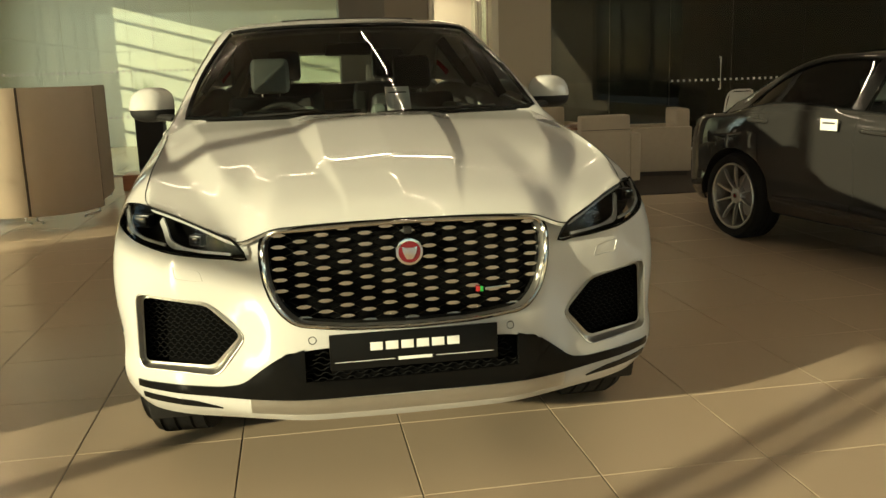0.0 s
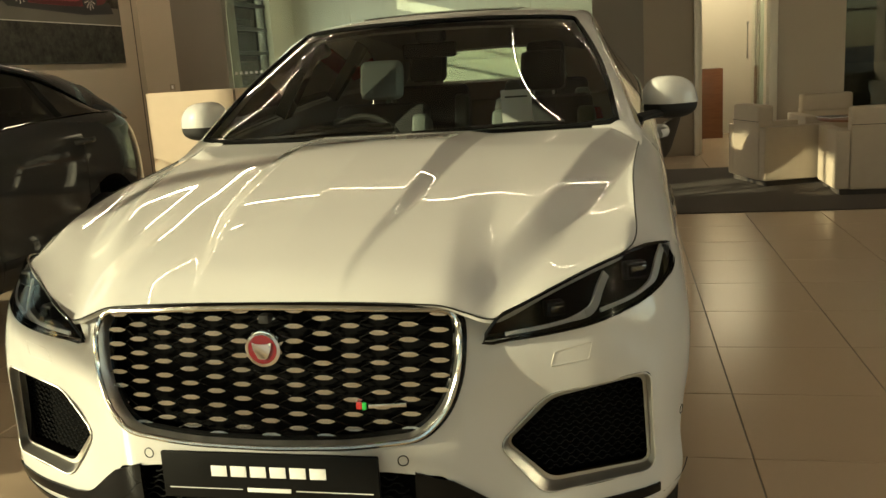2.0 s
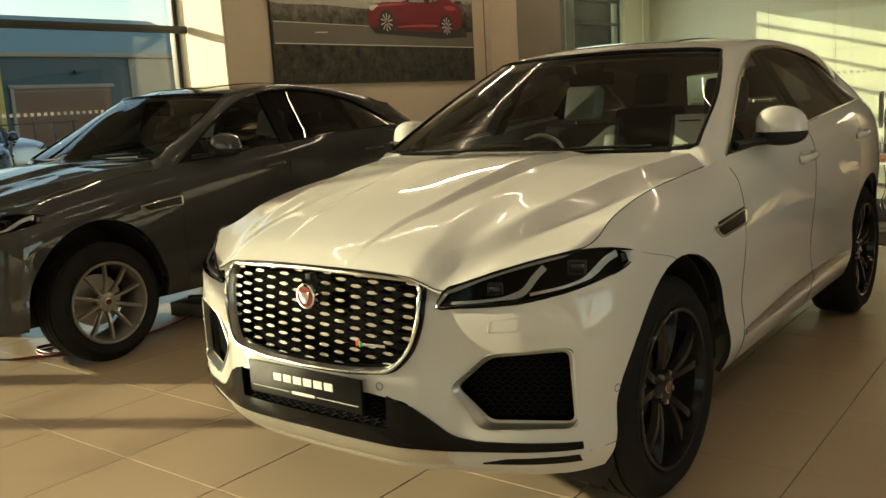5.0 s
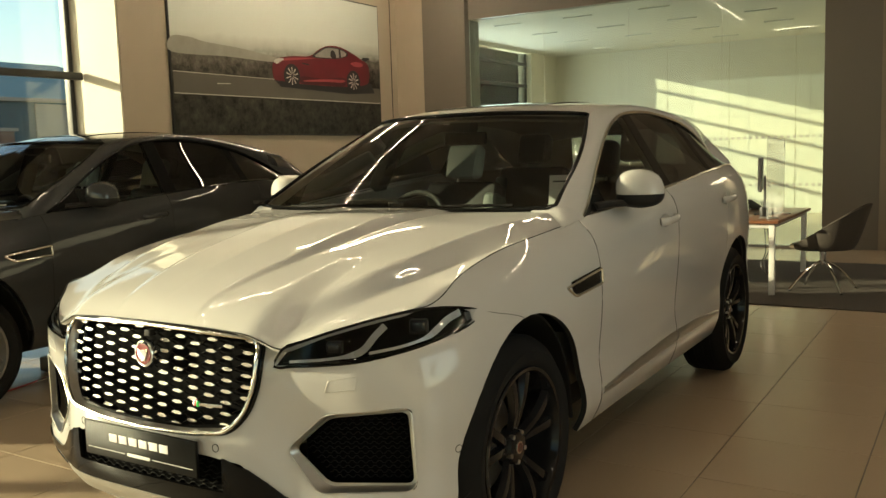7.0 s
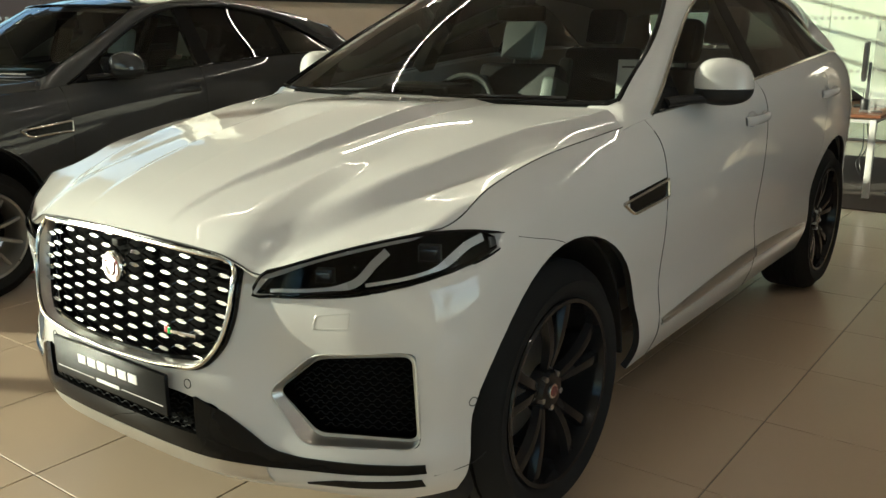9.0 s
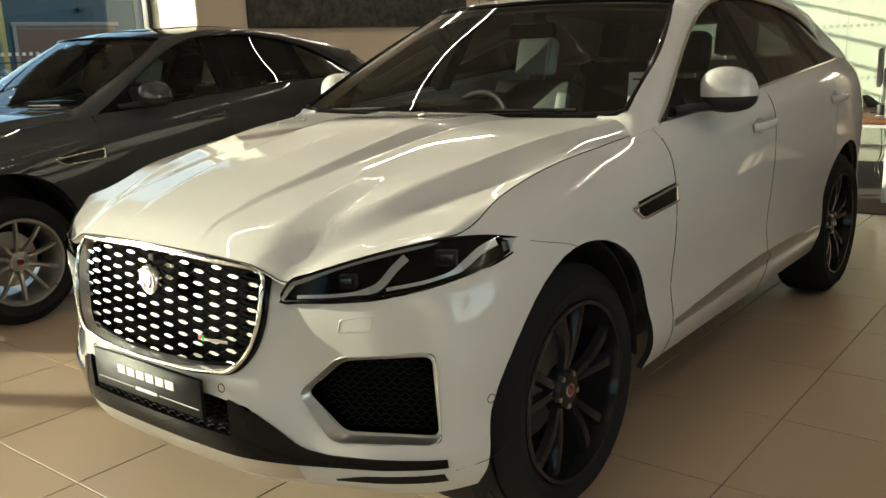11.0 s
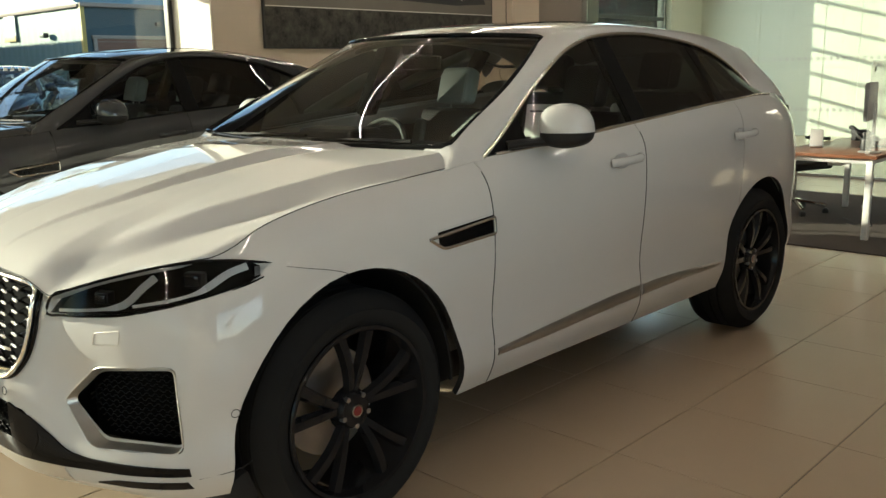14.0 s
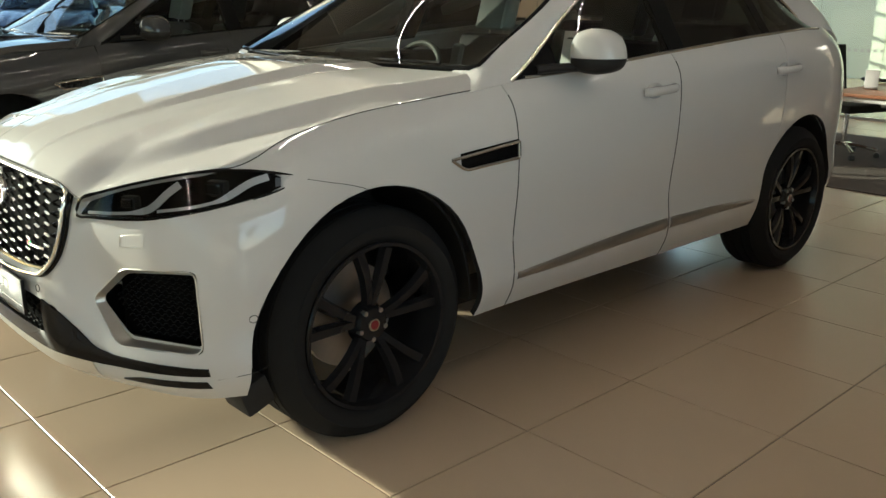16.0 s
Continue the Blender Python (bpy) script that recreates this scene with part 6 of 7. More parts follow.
def grass_planter(x, y):
    p = thing("planter", pose(x, y, 0), "tall black planter with upright green grass", "plant")
    part("pot", prism([(a * 0.17, b * 0.17) for a, b in rounded([(-1, -1), (1, -1), (1, 1), (-1, 1)], 0.15)], 0.95, bevel=0.01), BLACK_MATT, p)
    part("base", box(0.5, 0.5, 0.20, (-0.12, 0, 0.10), 0.02), WALNUT, p, "low wooden plinth")
    b = bmesh.new()
    rnd = random.Random(5)
    for k in range(170):
        a, r = rnd.uniform(0, math.tau), rnd.uniform(0, 0.14)
        x0, y0 = r * math.cos(a), r * math.sin(a)
        h, lean = rnd.uniform(0.25, 0.52), rnd.uniform(0.02, 0.16)
        t = rnd.uniform(0, math.tau)
        dx, dy = math.cos(t), math.sin(t)
        w = rnd.uniform(0.003, 0.006)
        prev = None
        for i in range(4):
            f = i / 3
            cx, cy, cz = x0 + dx * lean * f * f, y0 + dy * lean * f * f, 0.94 + h * f * (1 - 0.12 * f)
            ww = w * (1 - f * 0.9)
            pair = (b.verts.new((cx - dy * ww, cy + dx * ww, cz)), b.verts.new((cx + dy * ww, cy - dx * ww, cz)))
            if prev:
                b.faces.new((prev[0], prev[1], pair[1], pair[0]))
            prev = pair
    part("grass", b, LEAF, p, "upright green blades", 0)


grass_planter(-2.10, 8.2)


# ---------------------------------------------------------------- desk
def desk():
    d = thing("desk", pose(0.23, 6.585, 0), "walnut desk on a white steel frame", "desk")
    part("worktop", box(0.84, 1.78, 0.028, (0, 0, 0.687), 0.004), WALNUT, d, "walnut worktop")
    for x in (-0.36, 0.36):
        for y in (-0.83, 0.83):
            part("leg", box(0.05, 0.05, 0.672, (x, y, 0.336), 0.004), WHITE_METAL, d)
        part("side_rail", box(0.04, 1.61, 0.04, (x, 0, 0.650), 0.004), WHITE_METAL, d)
    for y in (-0.83, 0.83):
        part("end_rail", box(0.67, 0.04, 0.04, (0, y, 0.650), 0.004), WHITE_METAL, d)
    part("cable_tray", box(0.12, 1.2, 0.05, (0, 0, 0.60), 0.01), WHITE_METAL, d)


desk()
TOP = 0.702


def monitor(x, y, turn):
    m = thing("monitor", pose(x, y, TOP, 0, 0, turn), "grey-black computer monitor seen from behind", "monitor")
    part("foot", box(0.20, 0.16, 0.012, (0, 0, 0.006), 0.004), BLACK_PLASTIC, m)
    part("stand", box(0.05, 0.025, 0.38, (0, 0.02, 0.20), 0.006), GREY_PLASTIC, m)
    part("display", box(0.54, 0.035, 0.33, (0, -0.02, 0.40), 0.012), GREY_PLASTIC, m)
    part("screen", box(0.51, 0.003, 0.30, (0, -0.0385, 0.402)), LENS_BLACK, m, "dark screen")


monitor(0.36, 6.45, -80)


def sneeze_guard():
    g = thing("acrylic_screen", pose(0.53, 6.2, TOP), "clear acrylic guard standing on the desk", "screen")
    pane = prism(rounded([(-0.42, 0), (0.42, 0), (0.42, 0.75), (-0.42, 0.75)], 0.04), 0.006, Matrix(((0, 0, 1, 0), (1, 0, 0, 0), (0, 1, 0, 0), (0, 0, 0, 1))))
    part("pane", pane, ACRYLIC, g, "clear acrylic sheet", 20)
    part("sticker", box(0.004, 0.035, 0.045, (0.008, 0.36, 0.68), 0.001), BLACK_PLASTIC, g)
    part("sticker", box(0.004, 0.030, 0.035, (0.008, -0.34, 0.68), 0.001), BLACK_PLASTIC, g)
    for y in (-0.3, 0.3):
        part("foot", box(0.18, 0.02, 0.02, (0, y, 0.010), 0.004), STEEL, g)


sneeze_guard()


def phone(x, y):
    p = thing("desk_phone", pose(x, y, TOP, 0, 0, 60), "black desk telephone with a handset", "telephone")
    part("base", box(0.19, 0.20, 0.03, (0, 0, 0.05), 0.01, rot=Matrix.Rotation(radians(25), 3, "X")), BLACK_PLASTIC, p)
    part("stand", box(0.16, 0.06, 0.09, (0, 0.06, 0.045), 0.008), BLACK_PLASTIC, p)
    part("handset", tube([(-0.10, -0.07, 0.055), (-0.115, -0.04, 0.085), (-0.11, 0.04, 0.125), (-0.10, 0.08, 0.125)], 0.021, 16, 10), BLACK_PLASTIC, p)
    part("display", box(0.10, 0.05, 0.004, (0.03, 0.05, 0.088), 0.001, rot=Matrix.Rotation(radians(25), 3, "X")), LAMP_DARK, p)


phone(0.10, 7.12)


def papers(x, y):
    p = thing("document_holder", pose(x, y, TOP, 0, 0, 20), "white leaflet holder with leaflets on the desk", "leaflet")
    part("holder", box(0.11, 0.03, 0.16, (0, 0.02, 0.078), 0.004, rot=Matrix.Rotation(radians(-18), 3, "X")), WHITE_PLASTIC, p)
    part("leaflet", box(0.10, 0.006, 0.15, (0, -0.004, 0.085), 0.001, rot=Matrix.Rotation(radians(-18), 3, "X")), PRINT_WHITE, p)
    part("leaflet_band", box(0.10, 0.002, 0.02, (0, -0.006, 0.06), 0, rot=Matrix.Rotation(radians(-18), 3, "X")), RED_LAMP, p)


papers(-0.02, 6.22)
tub = thing("pen_pot", pose(0.46, 6.02, TOP), "black mesh pen pot with pens", "pen pot")
part("pot", cyl(0.04, 0.042, (0, 0, 0), (0, 0, 0.10), 20, bevel=0.003), BLACK_PLASTIC, tub)
for k, (dx, dy) in enumerate(((0.012, 0.0), (-0.012, 0.01), (0.0, -0.014))):
    part("pen", cyl(0.004, 0.004, (dx, dy, 0.06), (dx * 3, dy * 3, 0.16), 8), BLACK_PLASTIC, tub)
tagged(part("desk_cable", tube([(0.42, 6.3, 0.66), (0.47, 6.25, 0.40), (0.44, 6.15, 0.25), (0.50, 6.1, 0.10), (0.46, 6.2, 0.012), (0.2, 6.5, 0.012)], 0.005, 40, 6), BLACK_PLASTIC), "black cable hanging under the desk", "cable")
tagged(part("desk_cable", tube([(0.36, 6.5, 0.66), (0.40, 6.42, 0.35), (0.38, 6.3, 0.2), (0.44, 6.4, 0.012), (0.1, 6.7, 0.012)], 0.005, 40, 6), BLACK_PLASTIC), "black cable hanging under the desk", "cable")


def shell_chair(x, y, turn):
    """A padded tub shell on a four-legged swivel base; it looks along its -y."""
    c = thing("visitor_chair", pose(x, y, 0, 0, 0, turn), "beige shell chair with a dark back on a chrome star base", "chair")
    rows, outer = [], []
    for a in np.linspace(-2.35, 2.35, 41):
        k = math.cos(a / 2.35 * math.pi / 2) ** 0.8
        rim = 0.46 + 0.38 * k ** 1.6
        row = []
        for t in np.linspace(0, 1, 13):
            r = 0.05 + 0.205 * min(1, t * 1.9) + 0.05 * max(0, t - 0.5)
            z = 0.42 + 0.01 * t if t < 0.5 else 0.425 + (rim - 0.425) * ((t - 0.5) / 0.5) ** 1.15
            row.append((r * 1.02 * math.sin(a), r * math.cos(a) + 0.16 * max(0, t - 0.5) * 2 * k * 0.7, z))
        rows.append(row)
    g = np.array(rows)
    part("shell", thick(g, 0.026), FABRIC_DARK, c, "dark upholstered shell")
    part("seat_pad", box(0.40, 0.42, 0.05, (0, -0.04, 0.435), 0.022, 3), FABRIC, c, "beige seat pad")
    part("column", cyl(0.028, 0.035, (0, 0, 0.25), (0, 0, 0.42), 16), BRIGHT, c)
    for k in range(4):
        a = math.pi / 4 + k * math.pi / 2
        e = (0.33 * math.cos(a), 0.33 * math.sin(a))
        part("leg", tube([(0.02 * math.cos(a), 0.02 * math.sin(a), 0.285), (e[0] * 0.5, e[1] * 0.5, 0.20), (e[0], e[1], 0.022)], 0.013, 10, 8), BRIGHT, c)
        part("foot_glide", cyl(0.014, 0.016, (e[0], e[1], 0.0), (e[0], e[1], 0.024), 10), BLACK_PLASTIC, c)
    return c


shell_chair(0.96, 6.22, -98)


def task_chair(x, y, turn):
    c = thing("office_chair", pose(x, y, 0, 0, 0, turn), "black mesh office chair on a chrome castor base", "chair")
    part("seat", box(0.50, 0.48, 0.075, (0, 0, 0.475), 0.03, 3), BLACK_MATT, c)
    back = np.array([[(xx, 0.235 + 0.045 * (1 - (xx / 0.23) ** 2) + 0.09 * t, 0.55 + 0.48 * t) for t in np.linspace(0, 1, 8)] for xx in np.linspace(-0.225, 0.225, 11)])
    part("backrest", thick(back, 0.025), BLACK_MATT, c)
    part("back_stem", tube([(0, 0.10, 0.44), (0, 0.27, 0.46), (0, 0.30, 0.60)], 0.02, 10, 8), BLACK_PLASTIC, c)
    for s in (-1, 1):
        arm = part("armrest", box(0.075, 0.25, 0.03, (s * 0.29, 0.0, 0.715), 0.012, 3), BLACK_PLASTIC, c)
        part("arm_post", box(0.03, 0.05, 0.25, (s * 0.285, 0.04, 0.585), 0.008), BLACK_PLASTIC, c)
    part("gas_lift", cyl(0.025, 0.025, (0, 0, 0.10), (0, 0, 0.44), 14), BRIGHT, c)
    part("lever", cyl(0.018, 0.018, (0.20, -0.02, 0.42), (0.30, -0.02, 0.42), 12), BLACK_PLASTIC, c)
    for k in range(5):
        a = 0.4 + k * math.tau / 5
        e = Vector((0.30 * math.cos(a), 0.30 * math.sin(a), 0))
        part("base_leg", tube([(0, 0, 0.125), tuple(e * 0.55 + Vector((0, 0, 0.105))), tuple(e + Vector((0, 0, 0.075)))], 0.016, 8, 8), BRIGHT, c)
        side = Vector((-math.sin(a), math.cos(a), 0)) * 0.022
        part("castor", cyl(0.029, 0.029, e - side + Vector((0, 0, 0.029)), e + side + Vector((0, 0, 0.029)), 16, bevel=0.004), BLACK_PLASTIC, c)


task_chair(-0.42, 6.80, 70)


# ---------------------------------------------------------------- armchairs round the small table
def tub_chair(x, y, turn):
    """A square armchair on a dark plinth; it looks along its -y."""
    c = thing("armchair", pose(x, y, 0, 0, 0, turn), "cream upholstered armchair on the carpet", "armchair", "armchairs round the small table")
    part("plinth", box(0.74, 0.66, 0.06, (0, 0, 0.03), 0.006), FABRIC_DARK, c)
    part("seat", box(0.58, 0.58, 0.34, (0, -0.05, 0.235), 0.03, 3), FABRIC, c)
    for s in (-1, 1):
        part("arm", box(0.125, 0.74, 0.54, (s * 0.355, 0, 0.335), 0.018, 3), FABRIC, c)
    part("backrest", box(0.58, 0.15, 0.60, (0, 0.30, 0.36), 0.018, 3), FABRIC, c)
    part("back_cushion", box(0.575, 0.165, 0.205, (0, 0.295, 0.715), 0.035, 4), FABRIC, c)
    part("back_seam", box(0.575, 0.004, 0.006, (0, 0.3765, 0.655), 0.001), FABRIC_DARK, c)


for x, y, t in ((3.13, 6.30, 180), (2.42, 7.10, 108), (3.20, 8.25, 5), (4.18, 7.05, -100)):
    tub_chair(x, y, t)


def round_table(x, y):
    t = thing("side_table", pose(x, y, 0), "small round walnut table on a steel column", "table")
    part("tabletop", cyl(0.40, 0.40, (0, 0, 0.60), (0, 0, 0.625), 48, bevel=0.004), WALNUT, t)
    part("column", cyl(0.035, 0.035, (0, 0, 0.02), (0, 0, 0.60), 20), STEEL, t)
    part("base", cyl(0.26, 0.24, (0, 0, 0.009), (0, 0, 0.03), 40, bevel=0.004), STEEL, t)


round_table(3.22, 7.22)
mag = thing("magazine", pose(2.98, 7.3, 0.625, 0, 0, 20), "closed dark magazine on the small table", "magazine")
part("pages", box(0.21, 0.28, 0.008, (0, 0, 0.0045), 0.001), PRINT_WHITE, mag)
part("cover", box(0.214, 0.284, 0.002, (0, 0, 0.0095), 0), BLACK_PLASTIC, mag)


def white_chair(x, y, turn):
    c = thing("white_chair", pose(x, y, 0, 0, 0, turn), "white moulded chair on thin steel legs", "chair", "white chairs")
    rows = np.array([[(xx * (1 - 0.15 * t), 0.20 + 0.10 * t - 0.05 * (xx / 0.22) ** 2, 0.50 + 0.42 * t) for t in np.linspace(0, 1, 8)] for xx in np.linspace(-0.23, 0.23, 11)])
    part("backrest", thick(rows, 0.012), WHITE_PLASTIC, c)
    part("back_rim", tube([(-0.235, 0.17, 0.62), (-0.225, 0.22, 0.86), (-0.17, 0.275, 0.94), (0, 0.30, 0.95), (0.17, 0.275, 0.94), (0.225, 0.22, 0.86), (0.235, 0.17, 0.62)], 0.014, 40, 8), WHITE_PLASTIC, c)
    part("seat", box(0.46, 0.44, 0.03, (0, 0, 0.46), 0.013, 3), WHITE_PLASTIC, c)
    for sx in (-1, 1):
        for sy in (-1, 1):
            part("leg", cyl(0.010, 0.009, (sx * 0.17, sy * 0.16, 0.45), (sx * 0.22, sy * 0.21, 0.0), 8), STEEL, c)


white_chair(6.35, 9.2, 190)
white_chair(4.7, 11.3, 200)
white_chair(5.5, 11.6, 160)


def office_table(x, y):
    t = thing("office_table", pose(x, y, 0), "pale table in the dark glass office", "table")
    part("top", box(1.6, 0.8, 0.03, (0, 0, 0.73), 0.004), WHITE_PLASTIC, t)
    for sx in (-1, 1):
        for sy in (-1, 1):
            part("leg", box(0.05, 0.05, 0.715, (sx * 0.74, sy * 0.34, 0.3575), 0.004), STEEL, t)


office_table(5.0, 12.1)
for p, q in (((4.0, 11.0), (7.0, 10.6)), ((5.2, 12.2), (8.6, 11.6)), ((4.2, 13.0), (6.4, 12.7))):
    led_line(p, q, 2.85)
al = thing("alarm_sounder", pose(3.16, 9.68, 2.62), "red round fire alarm sounder on the wall", "alarm")
part("base", cyl(0.05, 0.05, (0, 0.02, 0), (0, -0.012, 0), 24, bevel=0.003), RED_LAMP, al)
part("dome", cyl(0.042, 0.030, (0, -0.012, 0), (0, -0.06, 0), 24, bevel=0.006), RED_LAMP, al)
tagged(part("corridor_picture", box(0.02, 0.34, 0.42, (1.892, 11.7, 1.75), 0.004), SHUTTER), "small brown framed picture on the corridor wall", "picture")
tagged(part("corridor_cabinet", box(0.50, 0.5, 1.1, (2.14, 12.3, 0.55), 0.006), WALNUT), "dark wooden cabinet in the corridor", "cabinet")
sw = thing("wall_switch", pose(-5.78, 9.605, 1.35), "small beige wall switch plate", "switch")
part("plate", box(0.085, 0.010, 0.085, (0, 0, 0), 0.003), WALL_TAUPE, sw)
part("rocker", box(0.03, 0.008, 0.05, (0, -0.006, 0), 0.002), WHITE_PLASTIC, sw)


# ---------------------------------------------------------------- stand with a price sheet, and small things by the cars
def info_stand():
    s = thing("information_stand", pose(2.961, -0.93, 0, 0, 0, 12), "white information stand with a printed sheet", "sign stand")
    part("base", box(0.34, 0.30, 0.012, (0, 0, 0.006), 0.005), WHITE_METAL, s)
    part("post", box(0.06, 0.035, 1.04, (0, 0.03, 0.53), 0.008), WHITE_METAL, s)
    tilt = Matrix.Translation((0, 0, 1.13)) @ Matrix.Rotation(radians(40), 4, "X")
    o = rounded([(-0.19, -0.20), (0.19, -0.20), (0.19, 0.20), (-0.19, 0.20)], 0.03)
    part("board", prism(o, 0.018, tilt, bevel=0.004), WHITE_PLASTIC, s, "white sloping board")
    part("sheet", prism([(-0.15, -0.165), (0.15, -0.165), (0.15, 0.165), (-0.15, 0.165)], 0.001, tilt @ Matrix.Translation((0, 0, 0.0185))), PRINT_WHITE, s, "printed sheet", 0)
    for k in range(9):
        w = (0.24, 0.19, 0.26, 0.22, 0.16, 0.25, 0.21, 0.23, 0.14)[k]
        part("print_bar", box(w, 0.006, 0.0008, (-0.135 + w / 2, 0.12 - k * 0.03, 0), 0), FRAME_DARK, s).matrix_local = tilt @ Matrix.Translation((0, 0, 0.0202))
    part("outline", box(0.27, 0.0015, 0.0008, (0, 0.15, 0), 0), FRAME_DARK, s).matrix_local = tilt @ Matrix.Translation((0, 0, 0.0202))


info_stand()
tag = thing("price_tag", pose(3.085, 1.74, 0.90, 0, 0, 8), "white price tag hanging on the saloon's door", "tag")
part("card", box(0.004, 0.15, 0.075, (0, 0, 0.035), 0.001), PRINT_WHITE, tag)
part("print_bar", box(0.001, 0.11, 0.012, (-0.0026, 0, 0.045), 0), FRAME_DARK, tag)
ch = thing("battery_charger", pose(-3.05, 1.02, 0, 0, 0, 12), "black battery charger on the tiles under the SUV", "charger")
part("case", box(0.42, 0.20, 0.10, (0, 0, 0.056), 0.012), BLACK_PLASTIC, ch)
part("handle", tube([(-0.12, 0, 0.10), (-0.10, 0, 0.135), (0.10, 0, 0.135), (0.12, 0, 0.10)], 0.009, 16, 8), BLACK_PLASTIC, ch)
for dy in (-0.07, 0.07):
    part("foot", box(0.38, 0.03, 0.012, (0, dy, 0.006), 0.003), RUBBER, ch)
rnd = random.Random(3)
for col, lab, off in ((RED_CABLE, "red battery cable lying on the tiles", 0.0), (BLACK_PLASTIC, "black battery cable lying on the tiles", 0.05)):
    pts = [(-3.45, -0.42 + off, 0.40), (-3.42, -0.45 + off, 0.15), (-3.35, -0.35, 0.007), (-3.12, -0.22 + off, 0.007), (-3.0, 0.02, 0.007), (-3.2, 0.10 + off, 0.007), (-3.3, -0.08, 0.008 + off * 0.2), (-3.05, -0.12 + off, 0.007), (-2.92, 0.25, 0.007), (-3.0, 0.7, 0.007), (-3.05, 0.93 + off, 0.03)]
    tagged(part("charger_cable", tube(pts, 0.006, 90, 6), col), lab, "cable")


# ---------------------------------------------------------------- outside
def warehouse():
    b = thing("warehouse", pose(-42, 19.0, 0), "warehouse in sun-lightened teal and shade-darkened blue, brown roller door", "building")
    # Front wall is coloured dark for shade, side cladding pale for sun.
    part("wall", box(24, 16, 5.0, (-12, 8, 2.5)), CLAD_BLUE, b, "cladding coloured darker blue for its shade", 0)
    flank = bmesh.new()
    n = 60
    rows = [[(-24 + 24 * k / n, -0.02 - (0.03 if k % 2 else 0), z) for z in (0, 5.0)] for k in range(n + 1)]
    part("side_cladding", grid(rows), CLAD_TEAL, b, "ribbed cladding coloured lighter teal for its sun", 0)
    gable = prism([(-24, 0), (0, 0), (-10, 3.2)], 16, Matrix(((1, 0, 0, 0), (0, 0, 1, 0), (0, 1, 0, 5.0), (0, 0, 0, 1))))
    part("roof", gable, CLAD_TEAL, b, "", 0)
    part("eaves_trim", box(0.25, 16.2, 0.22, (0.1, 8, 5.0), 0.03), CLAD_STONE, b)
    part("corner_trim", box(0.22, 0.22, 5.0, (0.1, 0.0, 2.5), 0.02), ORANGE, b, "yellow corner trim")
    part("gutter", box(24, 0.2, 0.16, (-12, -0.1, 4.95), 0.02), CLAD_STONE, b)
    door = part("roller_door", box(0.08, 5.4, 3.3, (0.06, 3.4, 1.65), 0.01), SHUTTER, b, "brown roller door")
    for k in range(11):
        part("slat", box(0.03, 5.4, 0.02, (0.11, 3.4, 0.25 + 0.29 * k)), CLAD_STONE if k == 10 else SHUTTER, door)
    part("door_frame", box(0.12, 5.9, 0.18, (0.08, 3.4, 3.39), 0.01), CLAD_STONE, b)
    part("door_frame", box(0.12, 0.18, 3.4, (0.08, 0.6, 1.7), 0.01), CLAD_STONE, b)
    part("side_panel", box(0.10, 8.5, 4.8, (0.06, 11.7, 2.4), 0.02), CLAD_STONE, b, "buff rendered wall")
    part("lamp", box(0.25, 0.35, 0.2, (0.2, 4.2, 4.1), 0.03), FRAME_DARK, b)
    part("flood_light", box(0.5, 0.3, 0.25, (-4.0, -0.3, 3.6), 0.04), FRAME_DARK, b)
    part("sign", box(1.6, 0.06, 1.3, (-9.0, -0.12, 4.2), 0.02), PRINT_WHITE, b, "white and orange sign panel")
    part("sign_band", box(1.6, 0.03, 0.35, (-9.0, -0.17, 3.6), 0.01), ORANGE, b)


warehouse()


def gabled_shed(x, y, w, h, mat, label):
    b = thing("shed", pose(x, y, 0), label, "building")
    part("wall", prism([(-w / 2, 0), (w / 2, 0), (w / 2, h), (0, h + w * 0.16), (-w / 2, h)], 20, Matrix(((0, 0, -1, 0), (1, 0, 0, 0), (0, 1, 0, 0), (0, 0, 0, 1)))), mat, b, "", 0)
    for s in (-1, 1):
        rot = Matrix.Rotation(radians(s * -17.7), 3, "X")
        part("roof", box(20.6, w / 2 / 0.95 + 0.3, 0.14, (-10, s * w / 4, h + w * 0.08 + 0.1), rot=rot), CLAD_STONE, b, "", 0)
    for k in range(4):
        part("window", box(0.06, w * 0.14, 1.6, (0.04, -w * 0.33 + k * w * 0.2, 1.6), 0.02), WHITE_PLASTIC, b)


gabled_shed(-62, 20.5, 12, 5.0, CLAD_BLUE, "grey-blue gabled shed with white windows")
def office_block(x, y):
    b = thing("office_block", pose(x, y, 0), "pale rendered block with windows, in the sun", "building")
    part("wall", box(26, 12, 9, (0, 6, 4.5), 0.05), WALL_WHITE, b)
    part("roof", box(26.4, 12.4, 0.3, (0, 6, 9.14), 0.05), CLAD_STONE, b)
    for i in range(6):
        for z in (2.0, 5.4):
            w = part("window", box(2.2, 0.12, 1.5, (-10.5 + 4.2 * i, -0.02, z), 0.02), FRAME_DARK, b)
            part("pane", box(2.0, 0.03, 1.3, (-10.5 + 4.2 * i, -0.085, z)), LENS_BLACK, w)


office_block(-33, 54)
gabled_shed(-52, 4.5, 14, 6.5, CLAD_BLUE, "dark blue clad shed")
make_car("silver_hatchback", pose(-21, 8.6, 0, 0, 0, 100), SILVER_PAINT, "silver hatchback parked outside on the asphalt", RIM_SILVER, "ten", 0.235, warp_compact, wheel_r=0.355, wheels=((0.81, 0.0), (0.81, 2.681)))
off_road = make_car("dark_off_roader", pose(-14.2, 4.3, 0, 0, 0, 62), BLUE_PAINT, "dark blue off-roader parked outside on the asphalt", RIM_SILVER, "ten", 0.25)


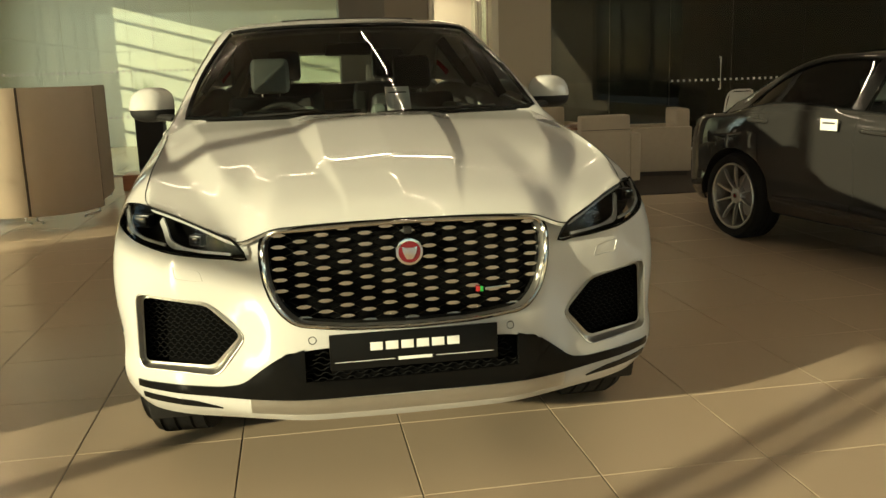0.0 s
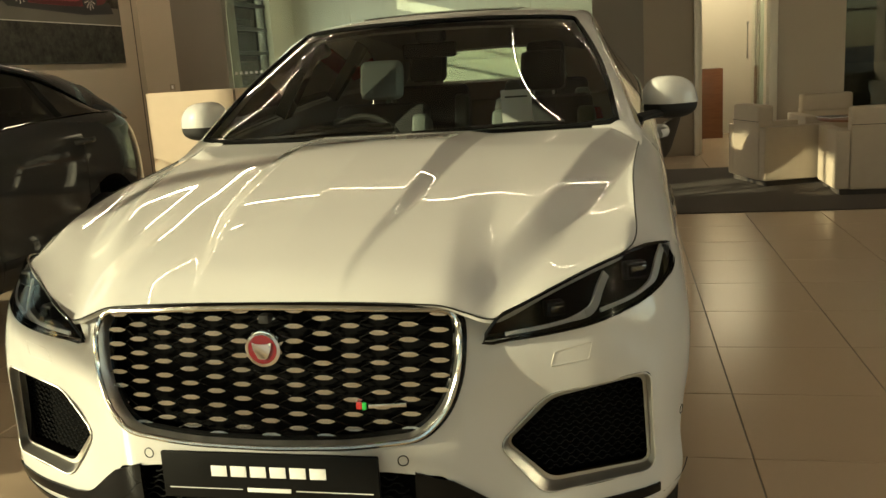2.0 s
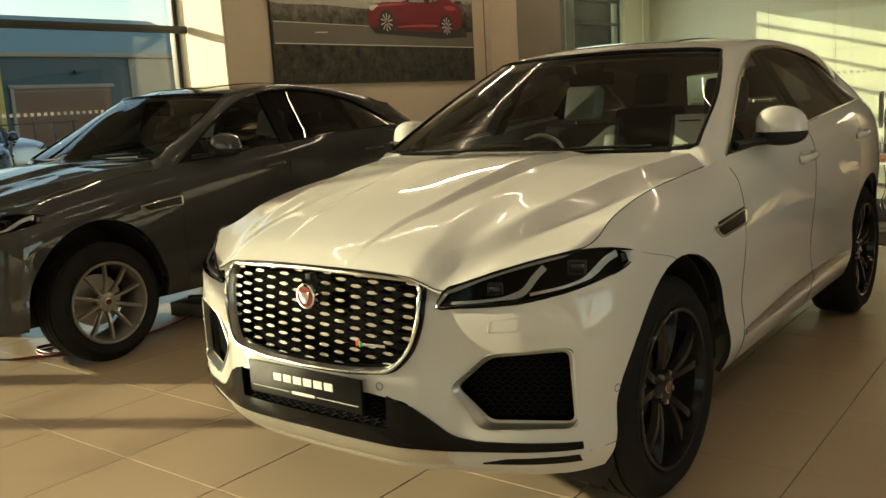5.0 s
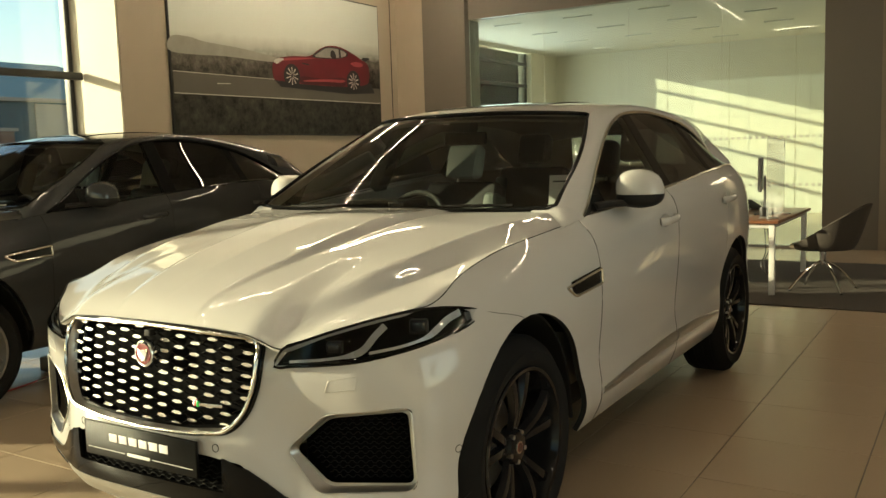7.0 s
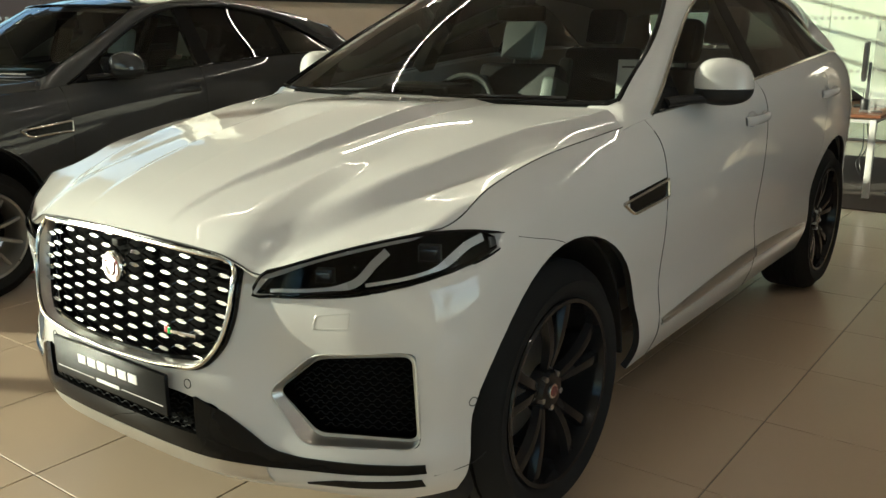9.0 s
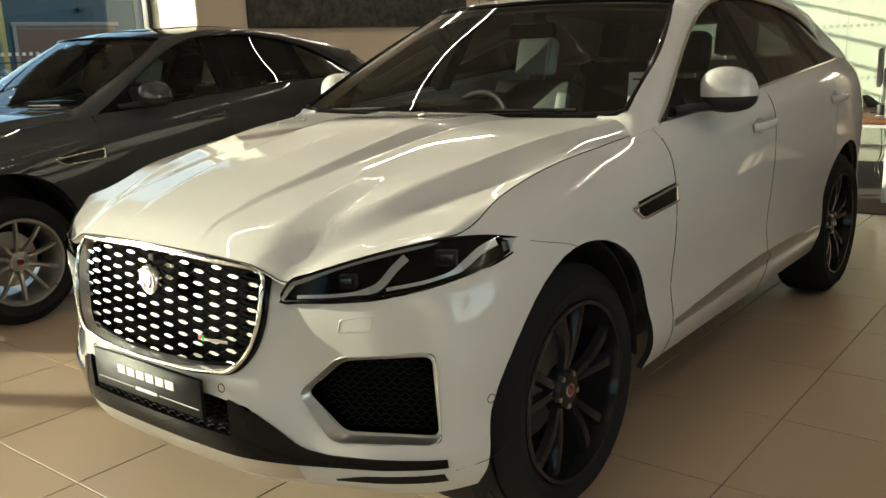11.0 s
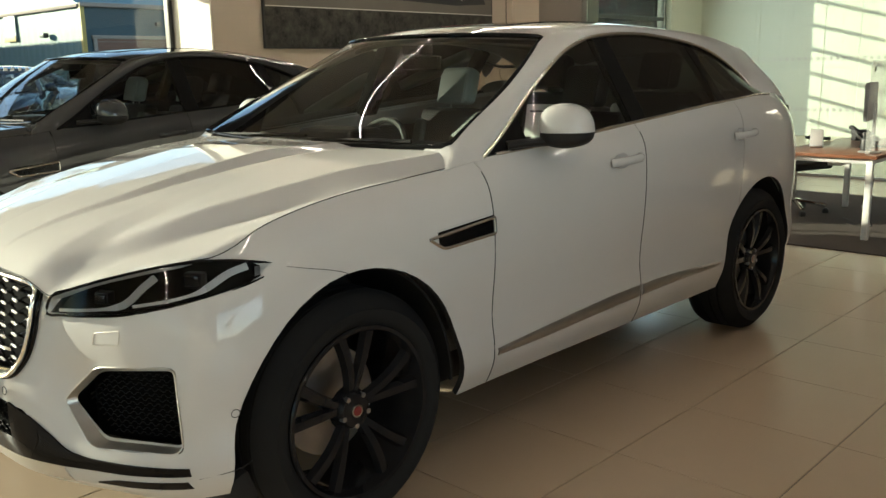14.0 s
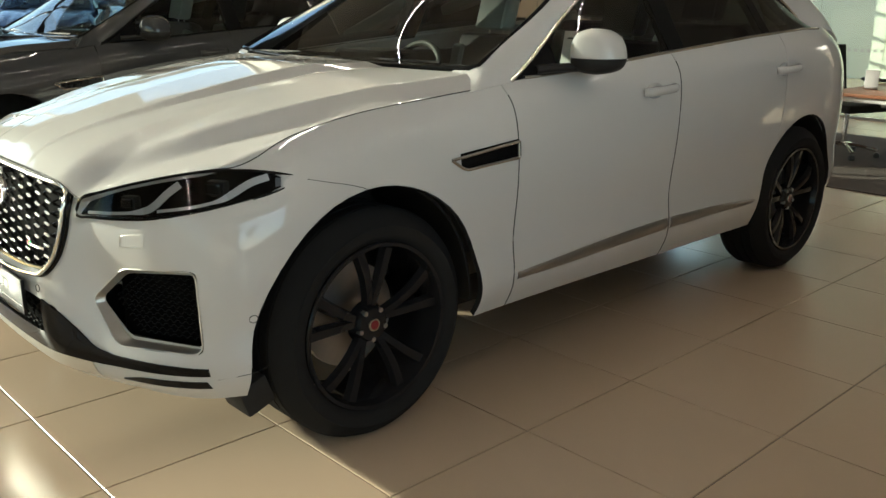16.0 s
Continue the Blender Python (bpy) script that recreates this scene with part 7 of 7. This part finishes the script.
# Unseen slab, added so its shadow bounds the carpet's sun strip and booth.
def sign_pylon(x, y):
    p = thing("sign_pylon", pose(x, y, 0, 0, 0, 29), "unseen tall grey slab added outside to shade carpet and booth", "sign")
    part("plinth", box(0.40, 0.86, 0.12, (0, 0, 0.03), 0.01), ASPHALT, p)
    part("panel", box(0.22, 0.67, 5.4, (0, 0, 2.78), 0.03), FRAME_DARK, p)


sign_pylon(-14.0, -1.17)


def fence():
    f = thing("yard_fence", pose(-34, 6, 0), "dark metal yard fence", "fence")
    for k in range(30):
        part("post", box(0.06, 0.06, 1.6, (0, -14 + k * 0.9, 0.8), 0.005), FRAME_DARK, f)
    for z in (0.5, 1.5):
        part("rail", box(0.05, 26.5, 0.06, (0, -0.95, z), 0.005), FRAME_DARK, f)


fence()


# ---------------------------------------------------------------- floor tiles, last
def tiles():
    s = TILE_STEP - 0.005
    def one():
        b = box(s, s, 0.012, (0, 0, -0.006))
        bmesh.ops.bevel(b, geom=[e for e in b.edges if e.verts[0].co.z > -0.001 and e.verts[1].co.z > -0.001], offset=0.0015, segments=1, profile=0.5, affect="EDGES")
        return b
    cells = [(i, j) for i in range(-13, 14) for j in range(-18, 28)]
    inside = []
    for i, j in cells:
        x, y = TX + (i + 0.5) * TILE_STEP, TY + (j + 0.5) * TILE_STEP
        if -7.0 < x < 9.4 and -10.8 < y < 16 and not (x > -1.9 and 5.24 < y < 8.27):
            inside.append((x, y))
    near = lambda x, y: -3.7 < x < 4.0 and -2.0 < y < 5.24
    mesh = None
    rest = bmesh.new()
    for x, y in inside:
        if near(x, y):
            if mesh is None:
                ob = part("tile", one(), TILE, floor, "", 0)
                mesh = ob.data
            else:
                ob = new("tile", mesh)
                ob.parent = floor
            ob.location = (x, y, 0)
        else:
            v = [rest.verts.new((x + a * s / 2, y + b * s / 2, 0)) for a, b in ((-1, -1), (1, -1), (1, 1), (-1, 1))]
            lo = [rest.verts.new((p.co.x, p.co.y, -0.012)) for p in v]
            rest.faces.new(v)
            for k in range(4):
                rest.faces.new((v[k - 1], lo[k - 1], lo[k], v[k]))
    tagged(part("far_tiles", rest, TILE, floor, "", 0), kind="stuff")


tiles()
